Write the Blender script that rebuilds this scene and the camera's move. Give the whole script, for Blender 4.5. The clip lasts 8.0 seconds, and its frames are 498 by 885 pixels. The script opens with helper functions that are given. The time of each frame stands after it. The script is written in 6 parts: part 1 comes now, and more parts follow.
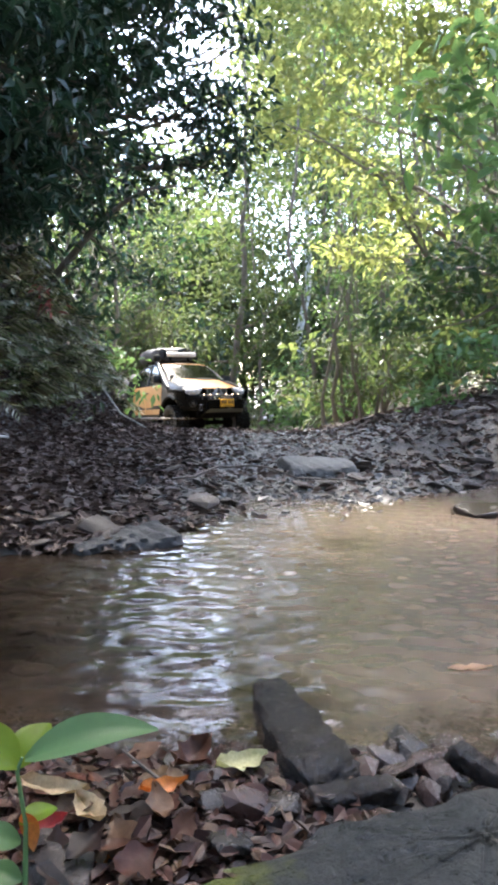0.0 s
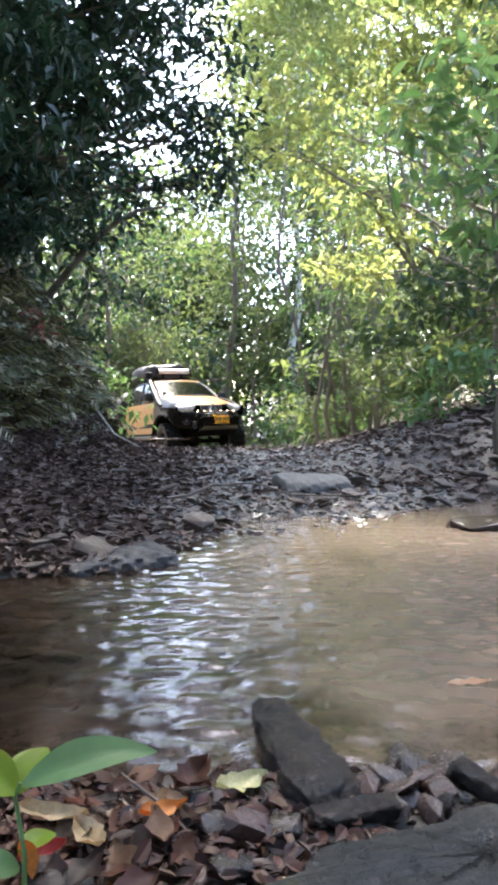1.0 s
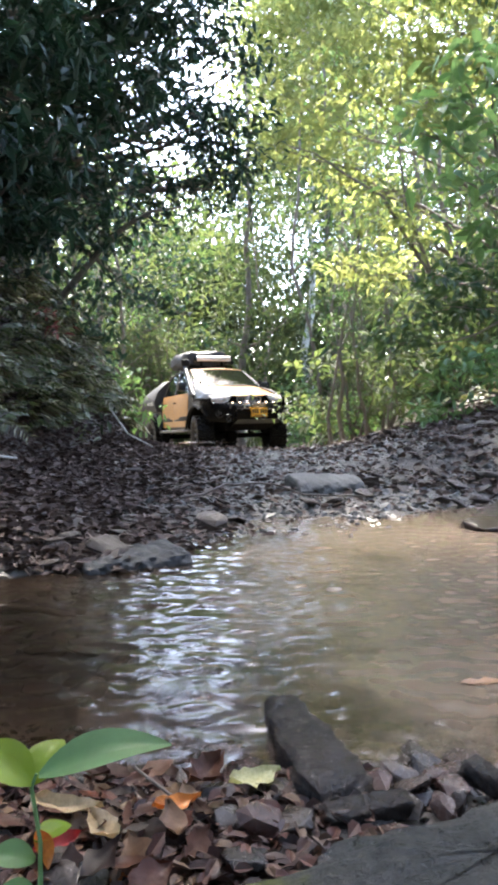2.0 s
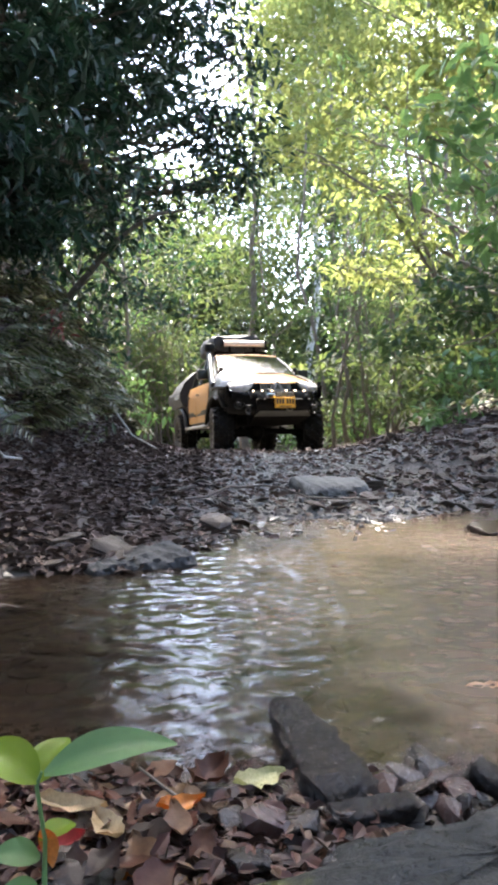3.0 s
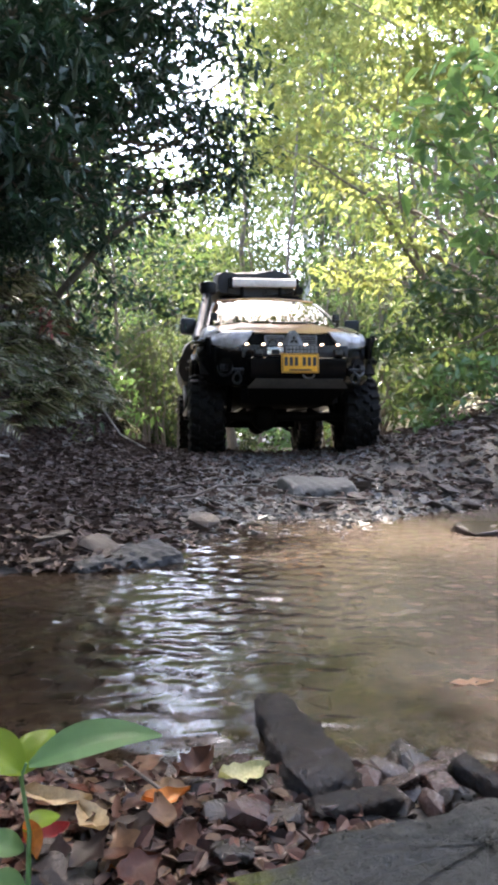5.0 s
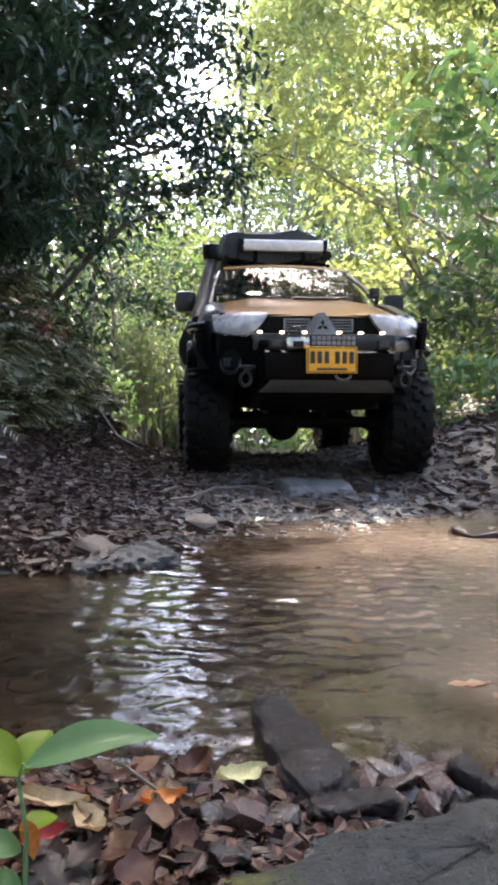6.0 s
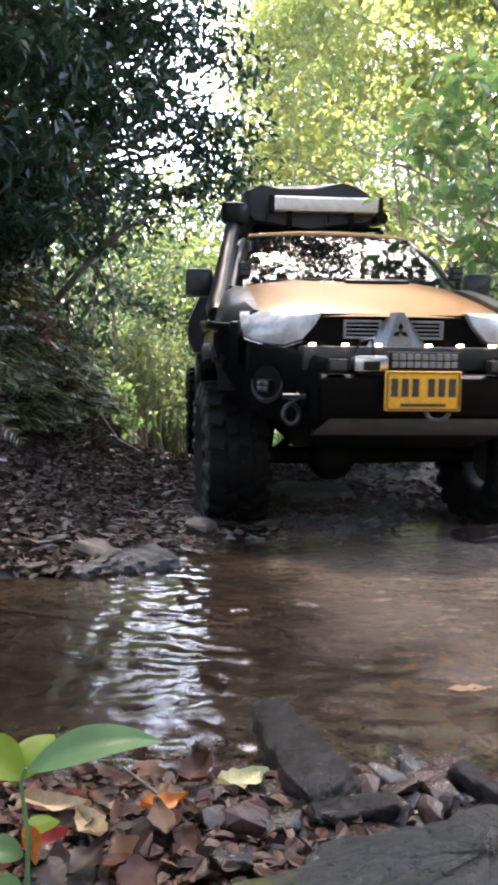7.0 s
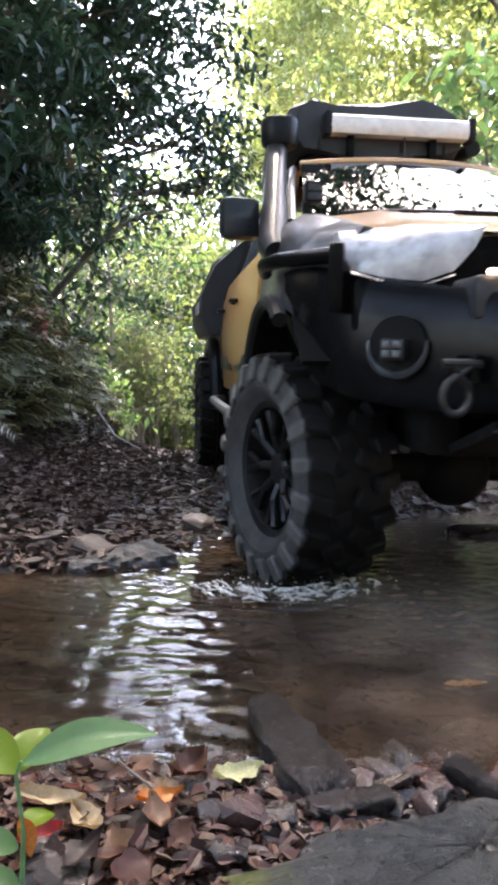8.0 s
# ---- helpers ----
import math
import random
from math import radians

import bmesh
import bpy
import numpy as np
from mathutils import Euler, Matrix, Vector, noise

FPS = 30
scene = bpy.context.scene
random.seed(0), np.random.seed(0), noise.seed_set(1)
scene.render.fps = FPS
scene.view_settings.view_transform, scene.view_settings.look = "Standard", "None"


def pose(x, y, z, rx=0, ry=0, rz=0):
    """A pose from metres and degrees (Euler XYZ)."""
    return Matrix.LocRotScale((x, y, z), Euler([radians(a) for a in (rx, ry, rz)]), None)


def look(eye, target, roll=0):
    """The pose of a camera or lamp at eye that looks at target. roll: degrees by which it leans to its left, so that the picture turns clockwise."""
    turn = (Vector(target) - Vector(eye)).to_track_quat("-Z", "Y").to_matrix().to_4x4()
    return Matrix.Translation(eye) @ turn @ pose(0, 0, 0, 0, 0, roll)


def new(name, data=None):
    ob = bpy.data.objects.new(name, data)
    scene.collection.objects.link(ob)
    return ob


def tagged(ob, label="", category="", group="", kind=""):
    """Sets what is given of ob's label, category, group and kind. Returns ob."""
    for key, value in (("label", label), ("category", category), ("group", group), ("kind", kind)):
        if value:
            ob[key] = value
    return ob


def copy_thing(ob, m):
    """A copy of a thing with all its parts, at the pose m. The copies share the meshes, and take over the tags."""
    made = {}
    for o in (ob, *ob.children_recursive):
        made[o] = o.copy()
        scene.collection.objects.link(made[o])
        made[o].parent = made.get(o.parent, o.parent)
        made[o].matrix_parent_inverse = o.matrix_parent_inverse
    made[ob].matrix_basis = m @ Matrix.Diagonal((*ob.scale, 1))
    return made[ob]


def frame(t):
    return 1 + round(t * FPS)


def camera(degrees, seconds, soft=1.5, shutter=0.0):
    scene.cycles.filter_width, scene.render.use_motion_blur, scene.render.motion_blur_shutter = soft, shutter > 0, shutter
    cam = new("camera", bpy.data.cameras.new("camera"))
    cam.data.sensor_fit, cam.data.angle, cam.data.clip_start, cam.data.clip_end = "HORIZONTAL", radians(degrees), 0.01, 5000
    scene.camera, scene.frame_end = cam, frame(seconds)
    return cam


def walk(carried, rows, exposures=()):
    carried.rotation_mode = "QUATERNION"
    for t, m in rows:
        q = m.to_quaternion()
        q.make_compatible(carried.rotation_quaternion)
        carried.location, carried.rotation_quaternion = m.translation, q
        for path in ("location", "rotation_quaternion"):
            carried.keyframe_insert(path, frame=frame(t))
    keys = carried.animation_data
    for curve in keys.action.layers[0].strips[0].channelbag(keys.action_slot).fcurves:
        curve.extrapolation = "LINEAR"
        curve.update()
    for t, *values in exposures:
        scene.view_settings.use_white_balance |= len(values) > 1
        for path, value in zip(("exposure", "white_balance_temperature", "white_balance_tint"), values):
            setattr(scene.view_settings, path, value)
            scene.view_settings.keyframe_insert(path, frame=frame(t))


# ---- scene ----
cam = camera(38.0, 8.0, soft=3.7, shutter=0.4)

# ---------------------------------------------------------------- camera
PATH = [
    (0, pose(0.005, 0.013, 0.666, 85.51, 0.04, -0.14)),
    (0.5, pose(0.005, 0.017, 0.665, 85.90, 0.01, -0.48)),
    (1, pose(0.005, 0.010, 0.667, 86.89, 1.07, -0.69)),
    (2.5, pose(0.000, 0.003, 0.659, 87.03, 0.66, 0.62)),
    (3, pose(-0.002, 0.005, 0.657, 87.22, 0.54, 0.66)),
    (3.5, pose(-0.001, 0.001, 0.654, 86.96, 0.27, 0.92)),
    (4, pose(-0.002, 0.002, 0.650, 87.23, -0.08, 0.51)),
    (4.5, pose(0.000, 0.000, 0.650, 87.28, 0.00, 0.00)),
    (6, pose(-0.001, -0.002, 0.648, 87.43, -0.07, -0.43)),
    (6.5, pose(-0.004, -0.000, 0.649, 87.69, -0.15, -0.50)),
    (7, pose(-0.005, -0.003, 0.650, 87.68, -0.22, -0.45)),
    (7.5, pose(-0.005, -0.003, 0.648, 87.67, -0.40, -0.69)),
    (8, pose(-0.003, -0.004, 0.647, 87.43, -0.33, -0.67)),
]
walk(cam, PATH, [(0.0, 3.9, 6550, 12), (3.0, 3.9, 6700, 13), (4.5, 3.95, 6900, 15), (6.0, 4.1, 7000, 16), (7.0, 4.22, 7100, 17), (8.0, 4.5, 7150, 18)])

# ---------------------------------------------------------------- light
world = bpy.data.worlds.new("sky")
scene.world = world
world.use_nodes = True
wn = world.node_tree
sky = wn.nodes.new("ShaderNodeTexSky")
sky.sky_type = "NISHITA"
sky.sun_disc = False
sky.sun_elevation = radians(62)
sky.sun_rotation = radians(-3)
sky.dust_density = 2.0
bgd = wn.nodes["Background"]
bgd.inputs["Strength"].default_value = 0.15
wn.links.new(sky.outputs[0], bgd.inputs["Color"])
sun_data = bpy.data.lights.new("sun", "SUN")
sun_data.energy = 3.4
sun_data.angle = radians(5)
sun_data.color = (1.0, 0.95, 0.84)
sun = new("sun", sun_data)
sun.matrix_world = look((-1, 20, 40), (0, 0, 0))
scene.view_settings.exposure = 3.86

# ---------------------------------------------------------------- materials


def nodes_of(name):
    m = bpy.data.materials.new(name)
    m.use_nodes = True
    return m, m.node_tree, m.node_tree.nodes["Principled BSDF"]


def coords(nt, scale=1.0, space="Object"):
    tc = nt.nodes.new("ShaderNodeTexCoord")
    mp = nt.nodes.new("ShaderNodeMapping")
    s = scale if isinstance(scale, tuple) else (scale,) * 3
    mp.inputs["Scale"].default_value = s
    nt.links.new(tc.outputs[space], mp.inputs["Vector"])
    return mp.outputs["Vector"]


def noise_tex(nt, vec, scale, detail=5.0, rough=0.6):
    n = nt.nodes.new("ShaderNodeTexNoise")
    n.inputs["Scale"].default_value = scale
    n.inputs["Detail"].default_value = detail
    n.inputs["Roughness"].default_value = rough
    nt.links.new(vec, n.inputs["Vector"])
    return n.outputs["Fac"]


def ramp(nt, fac, stops):
    r = nt.nodes.new("ShaderNodeValToRGB")
    e = r.color_ramp.elements
    while len(e) < len(stops):
        e.new(0.5)
    for el, (p, c) in zip(e, stops):
        el.position = p
        el.color = (*c, 1) if len(c) == 3 else c
    nt.links.new(fac, r.inputs["Fac"])
    return r.outputs["Color"]


def mix_col(nt, fac, a, b, mode="MIX"):
    m = nt.nodes.new("ShaderNodeMix")
    m.data_type = "RGBA"
    m.blend_type = mode
    for sock, v in ((m.inputs[0], fac), (m.inputs[6], a), (m.inputs[7], b)):
        if isinstance(v, (int, float)):
            sock.default_value = v
        elif isinstance(v, tuple):
            sock.default_value = (*v, 1)
        else:
            nt.links.new(v, sock)
    return m.outputs[2]


def to_range(nt, fac, a, b, lo, hi):
    m = nt.nodes.new("ShaderNodeMapRange")
    for n, v in (("From Min", a), ("From Max", b), ("To Min", lo), ("To Max", hi)):
        m.inputs[n].default_value = v
    nt.links.new(fac, m.inputs["Value"])
    return m.outputs["Result"]


def bump(nt, bsdf, height, strength, distance):
    b = nt.nodes.new("ShaderNodeBump")
    b.inputs["Strength"].default_value = strength
    b.inputs["Distance"].default_value = distance
    nt.links.new(height, b.inputs["Height"])
    nt.links.new(b.outputs["Normal"], bsdf.inputs["Normal"])
    nt.links.new(b.outputs["Normal"], bsdf.inputs["Coat Normal"])


def surface(name, dark, light, scale, rough=(0.5, 0.8), metal=0.0, bumps=(0.3, 0.003), fine=6.0, coat=0.0, space="Object", spec=0.5):
    """A worn surface: two scales of noise in colour, gloss and relief."""
    m, nt, b = nodes_of(name)
    v = coords(nt, 1.0, space)
    big = noise_tex(nt, v, scale, 4)
    small = noise_tex(nt, v, scale * fine, 6, 0.7)
    c1 = ramp(nt, big, [(0.3, dark), (0.7, light)])
    c2 = ramp(nt, small, [(0.3, tuple(0.55 * q for q in dark)), (0.7, tuple(min(1, 1.25 * q) for q in light))])
    nt.links.new(mix_col(nt, 0.5, c1, c2), b.inputs["Base Color"])
    nt.links.new(to_range(nt, small, 0.3, 0.7, *rough), b.inputs["Roughness"])
    b.inputs["Metallic"].default_value = metal
    b.inputs["Coat Weight"].default_value = coat
    b.inputs["Specular IOR Level"].default_value = spec
    b.inputs["Coat Roughness"].default_value = 0.08
    if bumps[0]:
        bump(nt, b, small, *bumps)
    return m


def leaf_material(name, cols, gloss=0.35, through_light=0.5, yellow=(1.25, 1.15, 0.55)):
    """Leaves: a colour for each leaf, light that passes through them, a waxy face."""
    m, nt, b = nodes_of(name)
    g = nt.nodes.new("ShaderNodeNewGeometry")
    n = len(cols)
    col = ramp(nt, g.outputs["Random Per Island"], [(i / max(1, n - 1), c) for i, c in enumerate(cols)])
    spots = noise_tex(nt, coords(nt, 1.0), 60, 3)
    col = mix_col(nt, to_range(nt, spots, 0.45, 0.8, 0, 0.35), col, tuple(0.5 * c for c in cols[0]))
    nt.links.new(col, b.inputs["Base Color"])
    b.inputs["Roughness"].default_value = gloss
    b.inputs["Specular IOR Level"].default_value = 0.4
    t = nt.nodes.new("ShaderNodeBsdfTranslucent")
    nt.links.new(mix_col(nt, 1.0, col, yellow, "MULTIPLY"), t.inputs["Color"])
    ms = nt.nodes.new("ShaderNodeMixShader")
    ms.inputs[0].default_value = through_light
    nt.links.new(b.outputs[0], ms.inputs[1])
    nt.links.new(t.outputs[0], ms.inputs[2])
    nt.links.new(ms.outputs[0], nt.nodes["Material Output"].inputs["Surface"])
    return m


def piece_material(name, cols, rough=(0.15, 0.5), scale=25.0, bumps=(0.5, 0.004), random_from="Island", film=0.0, spec=0.5):
    """Stones and dead leaves: a colour for each piece, wet gloss."""
    m, nt, b = nodes_of(name)
    if random_from == "Island":
        r = nt.nodes.new("ShaderNodeNewGeometry").outputs["Random Per Island"]
    else:
        r = nt.nodes.new("ShaderNodeObjectInfo").outputs["Random"]
    n = len(cols)
    col = ramp(nt, r, [(i / max(1, n - 1), c) for i, c in enumerate(cols)])
    v = coords(nt, 1.0)
    ns = noise_tex(nt, v, scale, 6, 0.7)
    col = mix_col(nt, to_range(nt, ns, 0.35, 0.7, 0.0, 0.6), col, tuple(0.4 * c for c in cols[0]))
    nt.links.new(col, b.inputs["Base Color"])
    wet = noise_tex(nt, v, scale * 0.3, 3)
    nt.links.new(to_range(nt, wet, 0.35, 0.65, *rough), b.inputs["Roughness"])
    b.inputs["Coat Weight"].default_value = film
    b.inputs["Specular IOR Level"].default_value = spec
    b.inputs["Coat Roughness"].default_value = 0.07
    b.inputs["Coat IOR"].default_value = 1.33
    bump(nt, b, ns, *bumps)
    return m


def ground_material():
    m, nt, b = nodes_of("wet_mud_and_gravel")
    v = coords(nt, 1.0)
    big = noise_tex(nt, v, 0.9, 4)
    mid = noise_tex(nt, v, 9, 6, 0.7)
    fine = noise_tex(nt, v, 70, 6, 0.75)
    vor = nt.nodes.new("ShaderNodeTexVoronoi")
    vor.inputs["Scale"].default_value = 38
    nt.links.new(v, vor.inputs["Vector"])
    grit = ramp(nt, vor.outputs["Color"], [(0.1, (0.035, 0.031, 0.028)), (0.55, (0.085, 0.078, 0.072)), (0.95, (0.16, 0.15, 0.142))])
    mud = ramp(nt, mid, [(0.3, (0.03, 0.022, 0.017)), (0.7, (0.085, 0.064, 0.05))])
    col = mix_col(nt, to_range(nt, big, 0.4, 0.6, 0.25, 0.85), mud, grit)
    col = mix_col(nt, to_range(nt, fine, 0.4, 0.75, 0, 0.6), col, (0.03, 0.024, 0.02))
    # off the track: leaf mould and low green growth
    sep = nt.nodes.new("ShaderNodeSeparateXYZ")
    nt.links.new(v, sep.inputs[0])
    off = nt.nodes.new("ShaderNodeMath")
    off.operation = "ABSOLUTE"
    nt.links.new(sep.outputs["X"], off.inputs[0])
    wob = nt.nodes.new("ShaderNodeMath")
    nt.links.new(off.outputs[0], wob.inputs[0])
    nt.links.new(big, wob.inputs[1])
    beyond = nt.nodes.new("ShaderNodeMath")
    beyond.operation = "MAXIMUM"
    nt.links.new(to_range(nt, wob.outputs[0], 2.2, 3.6, 0, 1), beyond.inputs[0])
    nt.links.new(to_range(nt, sep.outputs["Y"], 9.5, 13.5, 0, 1), beyond.inputs[1])
    away = beyond.outputs[0]
    mould = ramp(nt, mid, [(0.3, (0.025, 0.018, 0.012)), (0.55, (0.06, 0.045, 0.025)), (0.7, (0.05, 0.07, 0.02))])
    col = mix_col(nt, away, col, mould)
    nt.links.new(col, b.inputs["Base Color"])
    nt.links.new(to_range(nt, mid, 0.35, 0.65, 0.4, 0.8), b.inputs["Roughness"])
    bump(nt, b, fine, 0.7, 0.012)
    return m


def water_material():
    m, nt, b = nodes_of("muddy_stream_water")
    v = coords(nt, 1.0)
    cloud = noise_tex(nt, v, 1.3, 4)
    # thicker silt where the track enters; bank side clear, bank shade put into its colour
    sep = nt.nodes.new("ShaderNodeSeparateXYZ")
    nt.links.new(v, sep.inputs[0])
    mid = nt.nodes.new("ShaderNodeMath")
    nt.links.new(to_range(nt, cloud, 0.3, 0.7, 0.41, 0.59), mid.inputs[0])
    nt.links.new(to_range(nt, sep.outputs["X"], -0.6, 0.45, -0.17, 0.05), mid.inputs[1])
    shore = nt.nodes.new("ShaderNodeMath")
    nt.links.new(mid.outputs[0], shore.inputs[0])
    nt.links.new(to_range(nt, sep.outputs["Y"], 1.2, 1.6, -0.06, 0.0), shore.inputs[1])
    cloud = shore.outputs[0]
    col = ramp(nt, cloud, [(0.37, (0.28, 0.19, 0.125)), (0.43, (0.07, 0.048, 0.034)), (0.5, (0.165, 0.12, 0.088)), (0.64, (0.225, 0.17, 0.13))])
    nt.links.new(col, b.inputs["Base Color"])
    b.inputs["Roughness"].default_value = 0.03
    b.inputs["IOR"].default_value = 1.33
    nt.links.new(to_range(nt, cloud, 0.37, 0.52, 0.97, 0.35), b.inputs["Transmission Weight"])
    stretched = coords(nt, (0.8, 1.3, 1.0))
    bump(nt, b, noise_tex(nt, stretched, 26, 3, 0.55), 0.08, 0.012)
    return m


M_GROUND = ground_material()
M_WATER = water_material()
M_BARK = surface("bark", (0.05, 0.04, 0.032), (0.17, 0.14, 0.11), 6, (0.7, 0.95), bumps=(0.8, 0.02))
M_PALE_BARK = surface("pale_bark", (0.25, 0.24, 0.21), (0.5, 0.48, 0.43), 5, (0.7, 0.95), bumps=(0.5, 0.02))
# forest leaves: dark copies for trees in shade, a bright copy for sunlit ones
M_LEAF_DARK = leaf_material("shaded_forest_leaf", [(0.009, 0.025, 0.016), (0.017, 0.042, 0.027), (0.026, 0.058, 0.037)], 0.38, 0.34, (1.05, 1.15, 0.75))
M_LEAF_MID = leaf_material("forest_leaf", [(0.038, 0.066, 0.03), (0.064, 0.092, 0.041), (0.092, 0.112, 0.052), (0.05, 0.08, 0.036)], 0.6, 0.58, (1.15, 1.12, 0.75))
M_LEAF_LIGHT = leaf_material("sunlit_yellow_green_leaf", [(0.138, 0.182, 0.074), (0.197, 0.237, 0.102), (0.242, 0.262, 0.12), (0.162, 0.21, 0.084)], 0.6, 0.6, (1.18, 1.13, 0.76))
M_LEAF_SHADE = leaf_material("shade_toned_green_leaf", [(0.024, 0.05, 0.024), (0.042, 0.078, 0.036), (0.06, 0.092, 0.04)], 0.45, 0.5, (1.15, 1.15, 0.7))
M_LEAF_BROAD = leaf_material("broad_green_leaf", [(0.07, 0.15, 0.065), (0.14, 0.23, 0.11), (0.10, 0.19, 0.085)], 0.4, 0.5, (1.25, 1.2, 0.7))
# the palest leaf colours are glints on the undergrowth, put into the colour
M_FERN = leaf_material("glinting_undergrowth_leaf", [(0.018, 0.032, 0.017), (0.05, 0.075, 0.034), (0.14, 0.17, 0.08), (0.075, 0.05, 0.035), (0.33, 0.35, 0.25), (0.03, 0.048, 0.025), (0.55, 0.55, 0.46), (0.045, 0.03, 0.021)], 0.22, 0.22)
M_LEAF_RED = leaf_material("dull_red_leaf", [(0.16, 0.035, 0.03), (0.24, 0.06, 0.045), (0.12, 0.05, 0.035)], 0.4, 0.3, (1.2, 0.8, 0.7))
M_LITTER = piece_material("dead_leaf_litter", [(0.042, 0.023, 0.016), (0.07, 0.04, 0.029), (0.10, 0.062, 0.047), (0.057, 0.03, 0.022), (0.084, 0.05, 0.038), (0.08, 0.048, 0.038), (0.16, 0.115, 0.09)], (0.6, 0.9), 30)
M_GRAVEL = piece_material("wet_gravel", [(0.03, 0.028, 0.027), (0.075, 0.071, 0.068), (0.15, 0.145, 0.14), (0.06, 0.048, 0.04), (0.10, 0.097, 0.098)], (0.25, 0.55), 40)
M_STONE = piece_material("wet_slate_stone", [(0.010, 0.007, 0.006), (0.028, 0.019, 0.015), (0.05, 0.036, 0.03), (0.05, 0.020, 0.015), (0.018, 0.012, 0.009)], (0.08, 0.35), 30, (0.4, 0.004), "Object", 0.4, 0.2)
M_BANKSTONE = piece_material("brown_slate", [(0.03, 0.022, 0.018), (0.06, 0.046, 0.039), (0.045, 0.028, 0.022), (0.095, 0.077, 0.067), (0.035, 0.028, 0.025)], (0.35, 0.7), 30, (0.6, 0.004), "Object", 0.0, 0.25)
M_BANKFLAKE = piece_material("brown_slate_flakes", [(0.03, 0.022, 0.018), (0.065, 0.05, 0.042), (0.05, 0.03, 0.023), (0.11, 0.09, 0.08), (0.035, 0.028, 0.025)], (0.35, 0.7), 30, (0.6, 0.004), spec=0.3)
M_LEAF_FALLEN = piece_material("fallen_leaf", [(0.08, 0.022, 0.012), (0.12, 0.05, 0.028), (0.025, 0.009, 0.006), (0.24, 0.15, 0.08), (0.12, 0.03, 0.014), (0.035, 0.014, 0.008), (0.014, 0.008, 0.006)], (0.3, 0.7), 45, (0.5, 0.003), "Object", 0.0, 0.35)

# ---------------------------------------------------------------- mesh helpers


def mesh_np(name, verts, faces, mat, smooth=False):
    """A mesh from arrays; faces all have the same number of corners."""
    verts, faces = np.asarray(verts, np.float32), np.asarray(faces, np.int32)
    me = bpy.data.meshes.new(name)
    k = faces.shape[1]
    me.vertices.add(len(verts))
    me.vertices.foreach_set("co", verts.ravel())
    me.loops.add(faces.size)
    me.loops.foreach_set("vertex_index", faces.ravel())
    me.polygons.add(len(faces))
    me.polygons.foreach_set("loop_start", np.arange(0, faces.size, k, dtype=np.int32))
    me.polygons.foreach_set("use_smooth", np.full(len(faces), smooth, bool))
    me.update(calc_edges=True)
    me.materials.append(mat)
    return me


def part(name, bm, material, parent, label="", smooth=False, kind=""):
    """One bmesh as one mesh object under a thing or a part (or at top level)."""
    me = bpy.data.meshes.new(name)
    bmesh.ops.recalc_face_normals(bm, faces=bm.faces)
    bm.to_mesh(me)
    bm.free()
    me.materials.append(material)
    if smooth:
        me.polygons.foreach_set("use_smooth", np.full(len(me.polygons), True, bool))
        me.set_sharp_from_angle(angle=radians(38))
    ob = new(name, me)
    ob.parent = parent
    return tagged(ob, label, kind=kind)


def add_box(bm, c, s, rot=None, bevel=0.0):
    r = bmesh.ops.create_cube(bm, size=1.0)
    m = Matrix.Translation(c) @ (rot or Matrix()) @ Matrix.Diagonal((*s, 1))
    bmesh.ops.transform(bm, matrix=m, verts=r["verts"])
    if bevel:
        es = {e for v in r["verts"] for e in v.link_edges}
        bmesh.ops.bevel(bm, geom=list(es), offset=bevel, segments=2, affect="EDGES", profile=0.6)


def add_tube(bm, pts, radii, seg=12, caps=True):
    """A tube along points, parallel transported."""
    pts = [Vector(p) for p in pts]
    if not isinstance(radii, (list, tuple)):
        radii = [radii] * len(pts)
    rings, up = [], None
    for i, p in enumerate(pts):
        t = (pts[min(i + 1, len(pts) - 1)] - pts[max(i - 1, 0)]).normalized()
        if up is None:
            up = t.orthogonal().normalized()
        up = (up - t * up.dot(t)).normalized()
        side = t.cross(up)
        rings.append([bm.verts.new(p + radii[i] * (math.cos(a) * up + math.sin(a) * side)) for a in (2 * math.pi * k / seg for k in range(seg))])
    for a, b in zip(rings, rings[1:]):
        for k in range(seg):
            bm.faces.new((a[k], a[(k + 1) % seg], b[(k + 1) % seg], b[k]))
    if caps:
        bm.faces.new(rings[0][::-1])
        bm.faces.new(rings[-1])


def add_prism(bm, poly, axis, a, b):
    """A polygon in the plane across the axis, drawn out from a to b."""
    def at(p, w):
        q = list(p)
        q.insert("xyz".index(axis), w)
        return bm.verts.new(q)
    lo, hi = [at(p, a) for p in poly], [at(p, b) for p in poly]
    n = len(poly)
    bm.faces.new(lo)
    bm.faces.new(hi[::-1])
    for k in range(n):
        bm.faces.new((lo[k], hi[k], hi[(k + 1) % n], lo[(k + 1) % n]))


def add_loft(bm, rings, close_ends=True, closed=True):
    vs = [[bm.verts.new(p) for p in r] for r in rings]
    n = len(vs[0])
    for a, b in zip(vs, vs[1:]):
        for k in range(n if closed else n - 1):
            bm.faces.new((a[k], a[(k + 1) % n], b[(k + 1) % n], b[k]))
    if close_ends and closed:
        bm.faces.new(vs[0][::-1])
        bm.faces.new(vs[-1])


def soften(bm, width, segments=2, angle=30):
    es = [e for e in bm.edges if len(e.link_faces) == 2 and e.calc_face_angle(0) > radians(angle)]
    bmesh.ops.bevel(bm, geom=es, offset=width, segments=segments, affect="EDGES", profile=0.6, clamp_overlap=True)


